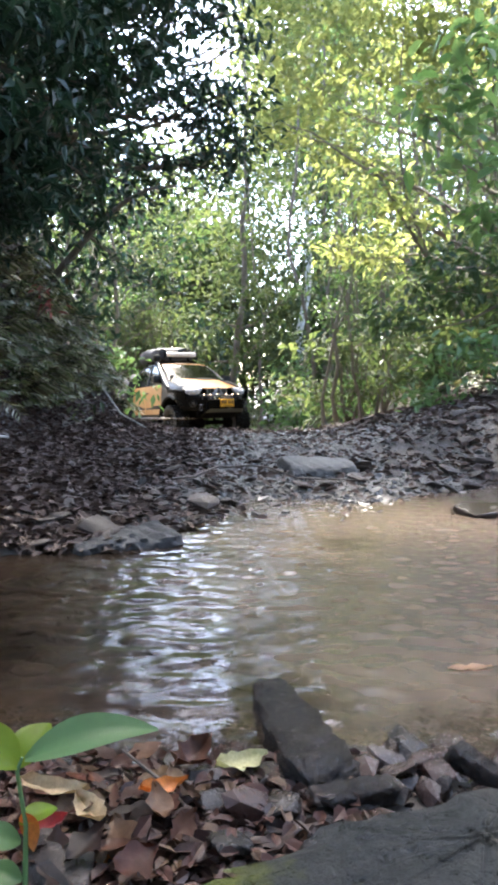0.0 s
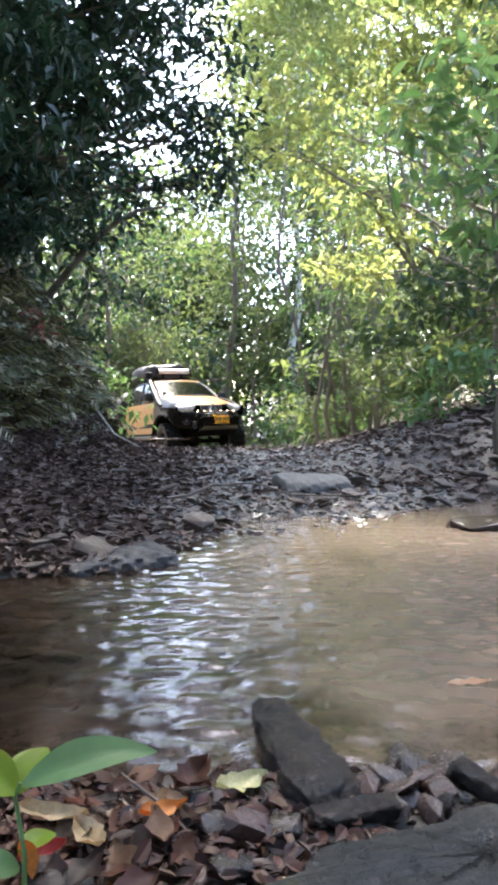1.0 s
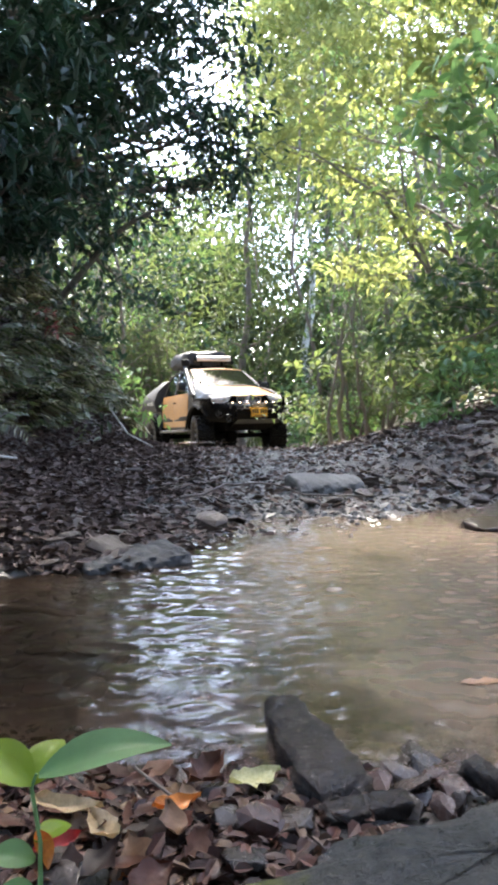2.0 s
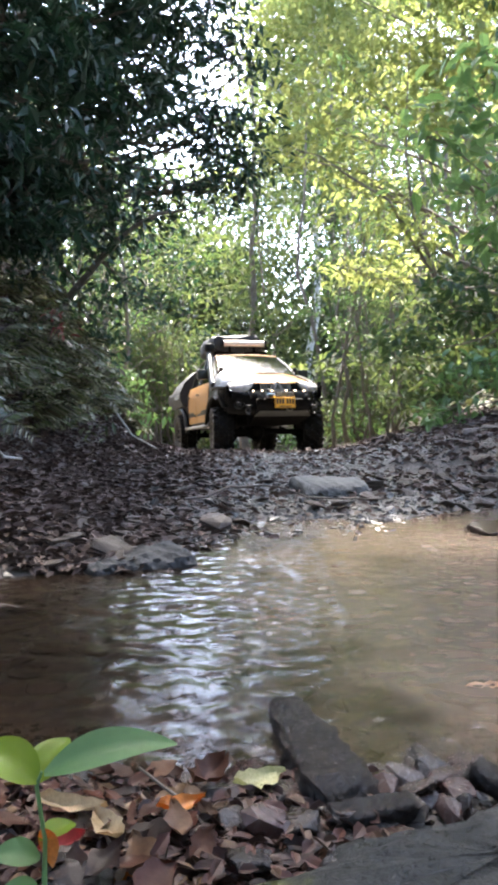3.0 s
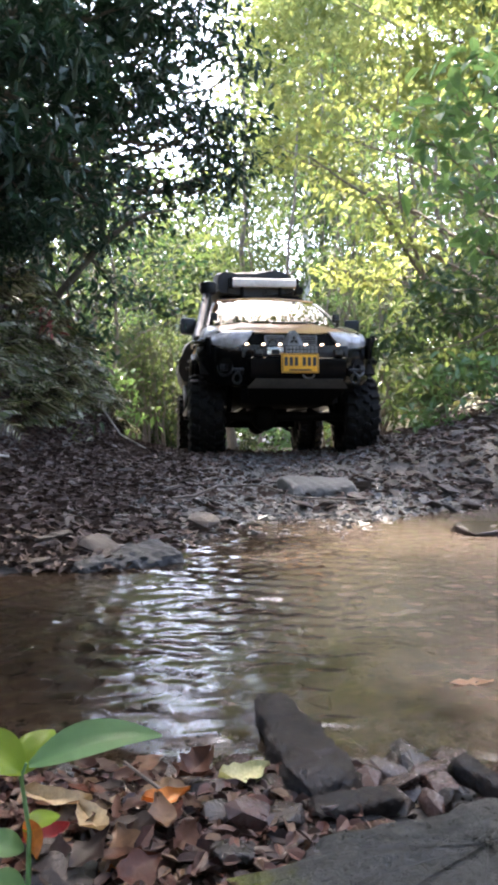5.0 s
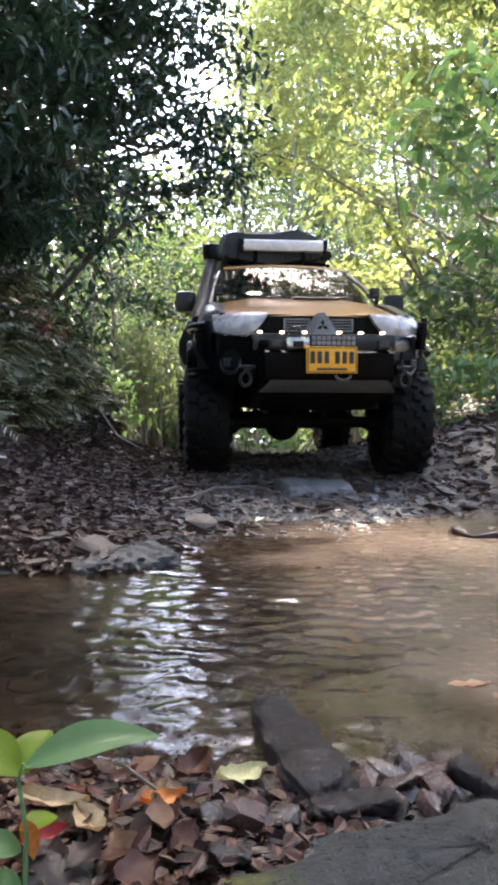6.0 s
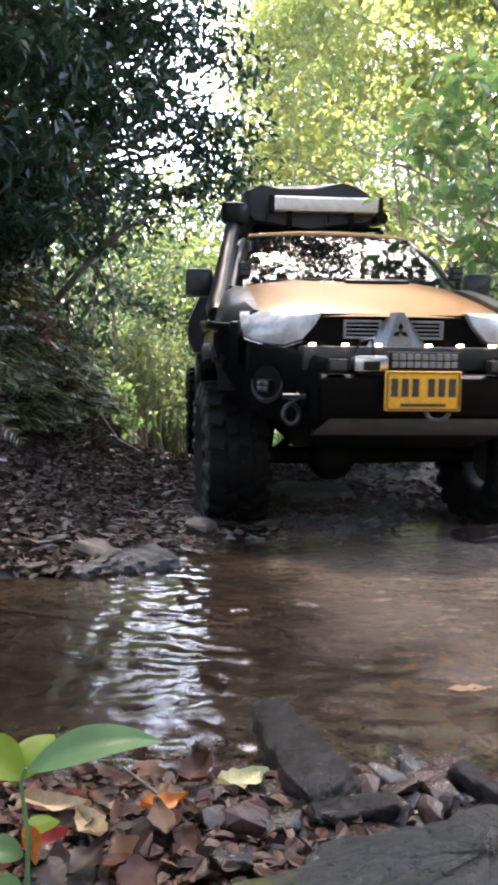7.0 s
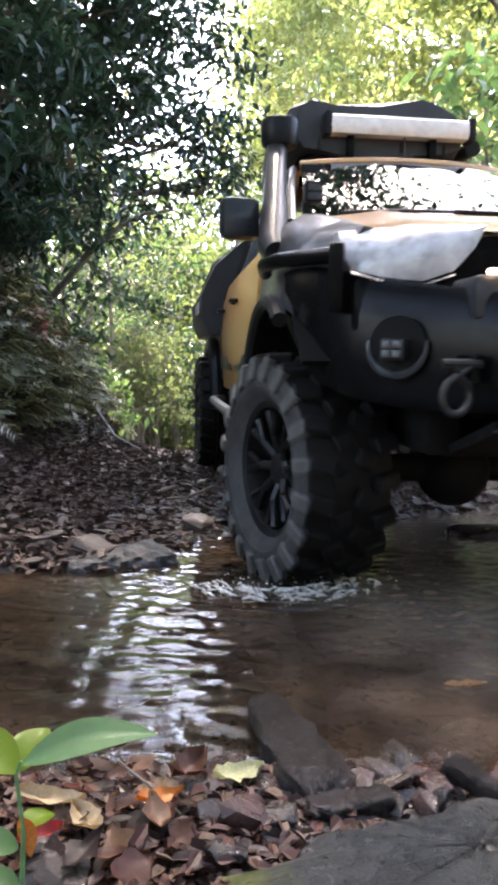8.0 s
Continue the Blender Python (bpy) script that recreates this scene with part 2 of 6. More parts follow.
# ---------------------------------------------------------------- ground
ROAD_Y = [-6, -2, 0, 0.83, 1.11, 1.36, 2.5, 3.4, 3.8, 4.2, 5.05, 5.7, 7.0, 8.3, 9.2, 10.6, 12.2, 13.7, 17, 25, 60, 900]
ROAD_Z = [0.3, 0.2, 0.12, 0.075, 0.035, -0.02, -0.04, -0.01, 0.035, 0.075, 0.11, 0.15, 0.19, 0.14, 0.05, -0.08, -0.18, -0.29, -0.62, -0.9, -0.9, -0.9]
EDGE_X = [-3, -1, -0.57, -0.3, 0.0, 0.5, 1.0, 1.7, 3]
EDGE_Y = [2.45, 2.75, 2.85, 3.3, 3.75, 3.85, 4.2, 4.7, 5.2]


def smooth_step(v, a, b):
    u = np.clip((v - a) / (b - a), 0, 1)
    return u * u * (3 - 2 * u)


def value_noise(x, y, seed):
    """Smooth noise on arrays, about -1 to 1."""
    r = np.random.RandomState(seed)
    out = np.zeros_like(x)
    for k in range(7):
        a, f, p = r.uniform(0, 6.283), r.uniform(0.6, 1.7), r.uniform(0, 6.283, 2)
        u, w = x * np.cos(a) + y * np.sin(a), -x * np.sin(a) + y * np.cos(a)
        out += np.sin(u * f * 2.2 + p[0] + 1.3 * np.sin(w * f + p[1]))
    return out / 4.0


def height(x, y):
    x, y = np.asarray(x, float), np.asarray(y, float)
    shift = (np.interp(x, EDGE_X, EDGE_Y) - 3.8) * smooth_step(y, 1.6, 2.8) * (1 - smooth_step(y, 5.0, 7.5))
    z = np.interp(y - shift, ROAD_Y, ROAD_Z)
    left = np.interp(y, [-5, 1.0, 2.0, 3.0, 4.5, 8, 14, 30], [2.2, 1.6, 1.1, 0.6, 0.9, 0.78, 2.6, 9])
    s = np.maximum(0, -x - left)
    on = smooth_step(y, 1.2, 3.2) * 0.85 + 0.15
    z = z + on * (0.26 * s + 1.45 * np.clip(s - 0.55, 0, 3.2))
    right = np.maximum(0, x - np.interp(y, [0, 2, 5, 6, 9], [1.3, 2.4, 2.2, 0.9, 0.8]))
    z = z + 0.24 * np.minimum(right, 1.8) + 0.7 * np.clip(right - 1.8, 0, 4)
    z = z + 0.018 * value_noise(x * 2.2, y * 2.2, 1) + 0.008 * value_noise(x * 8, y * 8, 2) + 0.12 * value_noise(x * 0.3, y * 0.3, 3) * smooth_step(np.abs(x), 2, 6)
    return z


def spread(lo, hi, step, reach, n):
    """Coordinates even from lo to hi, then ever wider out to reach."""
    mid = np.arange(lo, hi + 1e-6, step)
    out = step * 1.5 * np.cumsum(1.28 ** np.arange(n))
    out = out[out < reach]
    return np.concatenate([lo - out[::-1], mid, hi + out])


gx, gy = spread(-2.6, 2.8, 0.035, 700, 60), spread(0.6, 9.0, 0.035, 700, 60)


def grid_mesh(name, xs, ys, zfun, mat):
    X, Y = np.meshgrid(xs, ys, indexing="ij")
    v = np.stack([X, Y, zfun(X, Y)], -1).reshape(-1, 3)
    i = np.arange(len(xs) * len(ys)).reshape(len(xs), len(ys))
    f = np.stack([i[:-1, :-1], i[1:, :-1], i[1:, 1:], i[:-1, 1:]], -1).reshape(-1, 4)
    return mesh_np(name, v, f, mat, True)


ground = tagged(new("ground", grid_mesh("ground", gx, gy, height, M_GROUND)), "wet muddy gravel track running down into a stream between earth banks", "ground", kind="structure")


WATER_Z = 0.035


def ripples(x, y):
    r = np.random.RandomState(5)
    z = np.zeros_like(x)
    for k in range(34):
        a = r.normal(1.45, 0.75)
        lam = r.uniform(0.035, 0.12)
        z += 0.0007 * (lam / 0.1) ** 1.1 * np.sin((x * np.cos(a) + y * np.sin(a)) * 6.283 / lam + r.uniform(0, 6.283) + 0.9 * np.sin(x * r.uniform(1, 4) + y * r.uniform(1, 4) + k))
    return WATER_Z + z * (0.65 + 0.35 * value_noise(x * 1.1, y * 1.1, 9))


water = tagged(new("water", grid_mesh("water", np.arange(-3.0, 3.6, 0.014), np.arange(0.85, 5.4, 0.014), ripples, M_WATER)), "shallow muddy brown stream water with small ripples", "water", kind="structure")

# ---------------------------------------------------------------- the pickup truck
# its space: the front axle over the origin, the front towards -y
TYRE_R = 0.42
M_PAINT = surface("ochre_paint", (0.36, 0.172, 0.045), (0.44, 0.225, 0.068), 1.2, (0.4, 0.55), spec=0.4, coat=0.4, bumps=(0.015, 0.001), fine=14)
M_STEEL = surface("black_painted_steel", (0.002, 0.002, 0.0022), (0.005, 0.0048, 0.0048), 5, (0.12, 0.3), spec=0.055, bumps=(0.08, 0.001), fine=12)
M_PLASTIC = surface("black_plastic", (0.006, 0.0065, 0.007), (0.014, 0.014, 0.0145), 6, (0.25, 0.45), spec=0.11, bumps=(0.15, 0.001), fine=20)
M_FENDER = surface("dusty_dark_grey_paint", (0.011, 0.012, 0.0135), (0.022, 0.0235, 0.026), 4, (0.25, 0.45), spec=0.25, coat=0.2, bumps=(0.03, 0.001), fine=14)
# tread darkened for shade under the truck; dusty outer lugs and sidewall paler as lit
M_TREAD = surface("shaded_tread_rubber", (0.0025, 0.0025, 0.0025), (0.010, 0.0095, 0.009), 9, (0.45, 0.8), spec=0.1, bumps=(0.4, 0.004), fine=6)
M_LUG = surface("dusty_lit_lug_rubber", (0.022, 0.021, 0.020), (0.08, 0.076, 0.07), 14, (0.4, 0.8), spec=0.2, bumps=(0.4, 0.004), fine=6)
M_RUBBER = surface("dusty_lit_tyre_rubber", (0.011, 0.0105, 0.010), (0.048, 0.045, 0.042), 14, (0.5, 0.85), spec=0.2, bumps=(0.4, 0.004), fine=6)
M_RIM = surface("black_alloy", (0.003, 0.003, 0.003), (0.011, 0.0105, 0.010), 12, (0.3, 0.5), spec=0.15, bumps=(0.1, 0.001))
# near black: shade under the truck put into the colour, shared by recess pieces
M_CHASSIS = surface("near_black_underbody", (0.002, 0.0018, 0.0016), (0.006, 0.005, 0.0045), 9, (0.6, 0.9), spec=0.1, bumps=(0.4, 0.004))
M_SILVER = surface("brushed_aluminium", (0.60, 0.56, 0.51), (0.66, 0.62, 0.57), 3, (0.38, 0.45), metal=0.1, bumps=(0.0, 0.001), fine=5)
M_CHROME = surface("worn_chrome", (0.4, 0.4, 0.41), (0.6, 0.6, 0.61), 9, (0.12, 0.3), metal=0.9, bumps=(0.05, 0.001))
M_GREYMETAL = surface("grey_skid_plate", (0.05, 0.05, 0.047), (0.10, 0.097, 0.09), 6, (0.4, 0.6), metal=0.2, bumps=(0.15, 0.002))
M_CANVAS = surface("black_canvas", (0.008, 0.008, 0.009), (0.02, 0.02, 0.022), 5, (0.5, 0.8), bumps=(0.4, 0.006))
M_PLATE = surface("yellow_plate", (0.72, 0.33, 0.012), (0.8, 0.39, 0.02), 8, (0.35, 0.5), bumps=(0.03, 0.001))
M_INK = surface("plate_ink", (0.015, 0.013, 0.01), (0.03, 0.025, 0.02), 20, (0.5, 0.6), bumps=(0, 0))
M_BADGE = surface("grey_badge", (0.12, 0.125, 0.13), (0.22, 0.225, 0.23), 9, (0.3, 0.45), metal=0.4, bumps=(0.05, 0.001))
M_LED = surface("unlit_led_lens", (0.012, 0.0125, 0.014), (0.03, 0.031, 0.034), 30, (0.3, 0.45), bumps=(0.05, 0.001))
M_DARKMETAL = surface("dark_forged_steel", (0.010, 0.010, 0.011), (0.028, 0.027, 0.027), 14, (0.25, 0.5), metal=0.5, bumps=(0.2, 0.001))
M_WHITE_BAR = surface("faded_white_lettering", (0.35, 0.35, 0.34), (0.5, 0.5, 0.48), 9, (0.5, 0.7), bumps=(0, 0))


def glass_material():
    m, nt, b = nodes_of("tinted_glass")
    b.inputs["Base Color"].default_value = (0.018, 0.021, 0.021, 1)
    b.inputs["Roughness"].default_value = 0.015
    b.inputs["IOR"].default_value = 1.45
    b.inputs["Transmission Weight"].default_value = 0.9
    dust = noise_tex(nt, coords(nt, 1.0), 7, 6, 0.7)
    nt.links.new(to_range(nt, dust, 0.5, 0.8, 0.008, 0.05), b.inputs["Roughness"])
    return m


def lens_material():
    m, nt, b = nodes_of("milky_headlight_lens")
    v = coords(nt, 1.0)
    n = noise_tex(nt, v, 9, 3)
    nt.links.new(ramp(nt, n, [(0.38, (0.2, 0.19, 0.19)), (0.5, (0.33, 0.315, 0.31)), (0.62, (0.42, 0.405, 0.4))]), b.inputs["Base Color"])
    b.inputs["Metallic"].default_value = 0.0
    nt.links.new(to_range(nt, n, 0.3, 0.7, 0.12, 0.3), b.inputs["Roughness"])
    b.inputs["Coat Weight"].default_value = 0.4
    b.inputs["Coat Roughness"].default_value = 0.12
    return m


def lamp_material():
    m, nt, b = nodes_of("lit_marker_lamp")
    b.inputs["Base Color"].default_value = (0.9, 0.8, 0.7, 1)
    b.inputs["Emission Color"].default_value = (1.0, 0.72, 0.48, 1)
    b.inputs["Emission Strength"].default_value = 0.9
    return m


M_GLASS, M_LENS, M_LAMP = glass_material(), lens_material(), lamp_material()

truck = tagged(new("pickup_truck"), "ochre and black lifted pickup truck with bull bar and roof load", "pickup truck")


def tp(name, bm, mat, label="", parent=None, smooth=True, soft=0.0, seg=2):
    if soft:
        soften(bm, soft, seg)
    return part(name, bm, mat, parent or truck, label, smooth)


def hood():
    bm = bmesh.new()
    rings = []
    for j in range(15):
        v = j / 14
        row = []
        for i in range(19):
            u = i / 9 - 1
            half = 0.70 - 0.05 * v
            yf = -0.60 + 0.16 * abs(u) ** 2.2
            y = yf + (0.50 - 0.06 * (1 - u * u) - yf) * v
            z = 1.205 + 0.245 * v ** 0.9 - 0.03 * abs(u) ** 4 - 0.018 * (1 - v) ** 6
            z += 0.012 * math.exp(-((abs(u) - 0.55) / 0.12) ** 2) * v
            row.append((u * half, y, z))
        rings.append(row)
    add_loft(bm, rings, closed=False)
    r = bmesh.ops.solidify(bm, geom=list(bm.faces), thickness=0.03)
    h = tp("hood", bm, M_PAINT, "ochre bonnet with a pale sheen")
    bm = bmesh.new()
    add_box(bm, (0.16, 0.40, 1.452), (0.40, 0.10, 0.022), pose(0, 0, 0, 12), 0.008)
    tp("hood_scoop", bm, M_PLASTIC, "black air scoop", h)


hood()


def fender(s):
    bm = bmesh.new()
    rings = []
    for j in range(25):
        y = -0.46 + j * (0.62 + 0.46) / 24
        zt = float(np.interp(y, [-0.46, 0, 0.3, 0.62], [1.215, 1.335, 1.395, 1.42]))
        arch = 0.42 + math.sqrt(max(0.0, 0.62**2 - (y - 0.03) ** 2))
        zl = max(arch, 0.60)
        zl = min(zl, zt - 0.16)
        xs = [(0.655, zt), (0.72, zt + 0.006), (0.79, zt - 0.035), (0.835, zt - 0.10), (0.865, (zt - 0.1) * 0.5 + zl * 0.5), (0.89, zl), (0.855, zl), (0.80, zt - 0.12), (0.70, zt - 0.03), (0.655, zt - 0.03)]
        k = float(np.interp(y, [-0.46, -0.2], [0.42, 1]))
        rings.append([(s * (0.655 + (x - 0.655) * k), y, z) for x, z in xs])
    add_loft(bm, rings)
    f = tp("fender", bm, M_FENDER, "dark grey front wing")
    bm = bmesh.new()
    path = [(s * 0.905, 0.03 + 0.61 * math.cos(a), 0.42 + 0.61 * math.sin(a)) for a in np.linspace(0.2, 2.1, 18)]
    add_tube(bm, path, 0.028, 8)
    tp("wheel_arch_flare", bm, M_PLASTIC, "", f)
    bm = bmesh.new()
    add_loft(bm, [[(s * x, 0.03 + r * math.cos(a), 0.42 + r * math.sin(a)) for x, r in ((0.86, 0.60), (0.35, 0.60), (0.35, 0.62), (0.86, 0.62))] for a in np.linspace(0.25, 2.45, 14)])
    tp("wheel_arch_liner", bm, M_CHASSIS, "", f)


def headlight(s):
    bm = bmesh.new()
    front = [(0.748, -0.40, 1.212), (0.752, -0.47, 1.15), (0.735, -0.51, 1.086), (0.65, -0.56, 1.058), (0.545, -0.60, 1.046), (0.46, -0.615, 1.075), (0.40, -0.615, 1.14), (0.36, -0.60, 1.208), (0.55, -0.53, 1.215)]
    c = Vector((0.57, -0.60, 1.135))
    rings = []
    for k, q in ((1.0, 0.13), (1.0, 0.0), (0.72, -0.010), (0.35, -0.015)):
        rings.append([(s * (c.x + (p[0] - c.x) * k), c.y + (p[1] - c.y) * k + q - (1 - k) * 0.0, c.z + (p[2] - c.z) * k) for p in front])
    add_loft(bm, rings)
    h = tp("headlight", bm, M_LENS, "large swept-back milky headlight")
    bm = bmesh.new()
    add_tube(bm, [(s * p[0] * 1.002, p[1] - 0.012, p[2] - 0.012) for p in front[2:6]], 0.004, 6)
    tp("trim", bm, M_CHROME, "", h)


for s in (-1, 1):
    fender(s)
    headlight(s)


def grille():
    bm = bmesh.new()
    add_prism(bm, [(-0.38, 1.20), (0.38, 1.20), (0.47, 1.03), (-0.47, 1.03)], "y", -0.56, -0.46)
    g = tp("grille", bm, M_STEEL, "dark open grille", soft=0.006)
    for s in (-1, 1):
        bm = bmesh.new()
        add_box(bm, (s * 0.155, -0.575, 1.165), (0.19, 0.025, 0.012), None, 0.003)
        add_box(bm, (s * 0.155, -0.575, 1.085), (0.19, 0.025, 0.012), None, 0.003)
        for e in (-1, 1):
            add_box(bm, (s * 0.155 + e * 0.09, -0.575, 1.125), (0.012, 0.025, 0.08), None, 0.003)
        for k in range(3):
            add_box(bm, (s * 0.155, -0.575, 1.105 + 0.02 * k), (0.17, 0.02, 0.007), None, 0.002)
        tp("grille_insert", bm, M_BADGE, "grey grille bars", g)
    bm = bmesh.new()
    add_loft(bm, [[(0.02 + u * w, y, z) for u, y in ((-1, -0.57), (-0.45, -0.63), (0.45, -0.63), (1, -0.57))] for w, z in ((0.155, 1.03), (0.135, 1.07), (0.085, 1.14), (0.05, 1.19), (0.035, 1.208))], close_ends=True, closed=True)
    bd = tp("badge", bm, M_BADGE, "grey triangular nose piece", g, soft=0.006)
    bm = bmesh.new()
    for a in (90, 210, 330):
        d = Vector((math.cos(radians(a)), 0, math.sin(radians(a))))
        e = Vector((-d.z, 0, d.x))
        c = Vector((0.02, -0.638, 1.115))
        poly = [c, c + d * 0.022 + e * 0.012, c + d * 0.044, c + d * 0.022 - e * 0.012]
        add_loft(bm, [[tuple(p) for p in poly], [tuple(p + Vector((0, 0.012, 0))) for p in poly]])
    tp("emblem", bm, M_CHASSIS, "", bd, smooth=False)


grille()


def bull_bar():
    bm = bmesh.new()
    add_prism(bm, [(-0.98, 0.72), (-1.005, 0.76), (-1.005, 0.90), (-0.985, 0.915), (-0.70, 0.93), (-0.70, 0.66)], "x", -0.43, 0.43)
    bar = tp("bull_bar", bm, M_STEEL, "heavy black steel winch bumper", soft=0.01)
    bm = bmesh.new()
    add_box(bm, (0, -0.76, 0.985), (0.98, 0.16, 0.11), None, 0.012)
    tp("upper_beam", bm, M_FENDER, "", bar)
    for s in (-1, 1):
        bm = bmesh.new()
        st = [(0.40, -0.95, 0.69, 0.985), (0.47, -0.84, 0.685, 1.005), (0.55, -0.72, 0.68, 1.03), (0.64, -0.62, 0.69, 1.052), (0.73, -0.52, 0.71, 1.082), (0.80, -0.40, 0.755, 1.11), (0.845, -0.30, 0.86, 1.115), (0.875, -0.20, 0.97, 1.11)]
        rings = []
        for x, y, a, b in st:
            zs = [a, a + 0.03, 0.5 * (a + b) - 0.06, 0.5 * (a + b) + 0.06, b - 0.03, b]
            bulge = [0.03, 0.008, 0.0, 0.0, 0.012, 0.04]
            rings.append([(s * x, y + q, z) for z, q in zip(zs, bulge)] + [(s * (x - 0.05), y + 0.16, z) for z in (b, a)])
        add_loft(bm, rings)
        wing = tp("bumper_wing", bm, M_STEEL, "", bar)
        # round lamp opening; ring only where lit below, black disc for the shade inside
        bm = bmesh.new()
        n = Vector((s * 0.60, -0.80, 0)).normalized()
        c = Vector((s * 0.628, -0.655, 0.862))
        e1, e2 = n.cross(Vector((0, 0, 1))).normalized(), Vector((0, 0, 1))
        ring = [tuple(c + (e1 * math.cos(a) + e2 * math.sin(a)) * 0.084 + n * 0.012) for a in np.linspace(math.pi * 0.95, math.pi * 2.05, 19)]
        add_tube(bm, ring, [0.004 + 0.009 * math.sin(math.pi * i / 18) for i in range(19)], 8)
        tp("lamp_ring", bm, M_FENDER, "", wing)
        bm = bmesh.new()
        add_tube(bm, [tuple(c + n * 0.004), tuple(c + n * 0.010)], 0.082, 24)
        tp("lamp_recess", bm, M_CHASSIS, "", wing)
        bm = bmesh.new()
        add_box(bm, tuple(c + n * 0.03 + Vector((0, 0, -0.012))), (0.068, 0.05, 0.06), pose(0, 0, 0, 0, 0, s * 33), 0.006)
        fl = tp("fog_lamp", bm, M_PLASTIC, "square black work lamp", wing)
        fl_c = c + n * 0.057 + Vector((0, 0, -0.012))
        bm = bmesh.new()
        for dx in (-0.015, 0.015):
            for dz in (-0.013, 0.013):
                add_box(bm, tuple(fl_c + e1 * dx + e2 * dz), (0.024, 0.006, 0.020), pose(0, 0, 0, 0, 0, s * 33), 0.002)
        tp("lens", bm, M_LED, "", wing)
        # tow shackle
        bm = bmesh.new()
        add_box(bm, (s * 0.495, -0.82, 0.80), (0.028, 0.12, 0.075), None, 0.006)
        tp("shackle_mount", bm, M_STEEL, "", bar)
        bm = bmesh.new()
        arc = [(s * 0.545 + 0.036 * math.sin(a) * (1 if a < 3.2 else 1), -0.875, 0.775 - 0.045 + 0.045 * math.cos(a)) for a in np.linspace(0.5, 2 * math.pi - 0.5, 18)]
        arc = [(s * 0.535 - 0.02, -0.875, 0.81)] + arc + [(s * 0.535 + 0.02 + 0.01, -0.875, 0.81)]
        add_tube(bm, arc, 0.0105, 8)
        add_tube(bm, [(s * 0.535 - 0.05, -0.875, 0.813), (s * 0.535 + 0.055, -0.875, 0.813)], 0.012, 8)
        tp("shackle", bm, M_DARKMETAL, "steel tow shackle", bar)
        # side hoop: a flat riser with a bar back to the wing
        bm = bmesh.new()
        add_box(bm, (s * 0.775, -0.515, 1.06), (0.045, 0.07, 0.20), pose(0, 0, 0, 8, 0, s * 20), 0.012)
        tp("riser", bm, M_STEEL, "", bar)
        bm = bmesh.new()
        add_tube(bm, [(s * 0.775, -0.51, 1.125), (s * 0.83, -0.38, 1.135), (s * 0.89, -0.17, 1.15), (s * 0.92, 0.0, 1.155)] + ([(0.965, 0.04, 1.17), (0.985, 0.06, 1.21), (0.99, 0.065, 1.26)] if s > 0 else [(-0.90, 0.10, 1.14)]), 0.026, 10)
        tp("side_rail", bm, M_STEEL, "", bar)
        # dark diamond patch on the wing, in place of a shaded hole
        bm = bmesh.new()
        q = 0.0
        add_loft(bm, [[(s * (0.838 + q), -0.33, 1.0), (s * (0.823 + q), -0.36, 0.965), (s * (0.828 + q), -0.35, 0.925), (s * (0.843 + q), -0.32, 0.955)] for q in (-0.01, 0.008)])
        tp("cut_out", bm, M_CHASSIS, "", wing, smooth=False)
        bm = bmesh.new()
        add_box(bm, (s * 0.36, -0.985, 0.955), (0.085, 0.05, 0.055), None, 0.006)
        w = tp("small_lamp", bm, M_PLASTIC, "", bar)
        bm = bmesh.new()
        add_box(bm, (s * 0.36, -1.012, 0.955), (0.068, 0.006, 0.038), None, 0.002)
        tp("lens", bm, M_LED, "", w)
    bm = bmesh.new()
    add_box(bm, (0, -0.47, 0.98), (1.46, 0.14, 0.16), None, 0.02)
    tp("inner_beam", bm, M_STEEL, "", bar)
    for x in (-0.45, -0.30, -0.145, 0.09, 0.24, 0.39):
        bm = bmesh.new()
        add_box(bm, (x, -0.852, 1.047), (0.03, 0.02, 0.013), None, 0.005)
        tp("marker_lamp", bm, M_LAMP, "small lit warm-white lamp", bar)
    bm = bmesh.new()
    add_box(bm, (0.02, -0.98, 0.978), (0.32, 0.07, 0.078), None, 0.008)
    lb = tp("light_bar", bm, M_PLASTIC, "black LED light bar, switched off", bar)
    for k in range(9):
        for r in range(2):
            bm = bmesh.new()
            add_box(bm, (0.02 - 0.132 + 0.033 * k, -1.018, 0.962 + 0.033 * r), (0.027, 0.01, 0.027), None, 0.004)
            tp("led_cell", bm, M_BADGE, "", lb, smooth=False)
    bm = bmesh.new()
    add_box(bm, (-0.215, -0.965, 0.965), (0.15, 0.10, 0.07), None, 0.012)
    wn_ = tp("winch", bm, M_CHROME, "grey winch housing", bar)
    bm = bmesh.new()
    add_box(bm, (-0.215, -1.02, 0.955), (0.07, 0.012, 0.04), None, 0.004)
    tp("winch_panel", bm, M_PLASTIC, "", wn_)
    bm = bmesh.new()
    add_tube(bm, [(-0.29, -0.98, 1.0), (-0.26, -0.99, 1.06), (-0.21, -0.98, 1.075), (-0.19, -0.96, 1.0)], 0.006, 6)
    tp("cable", bm, M_PLASTIC, "", wn_)
    # skid plate and centre hook
    bm = bmesh.new()
    add_loft(bm, [[(-0.39, -0.995, 0.722), (0.39, -0.995, 0.722), (0.46, -0.93, 0.648), (-0.46, -0.93, 0.648)], [(-0.39, -0.975, 0.715), (0.39, -0.975, 0.715), (0.46, -0.91, 0.641), (-0.46, -0.91, 0.641)]])
    tp("skid_plate", bm, M_GREYMETAL, "dull grey skid plate", bar, soft=0.003)
    bm = bmesh.new()
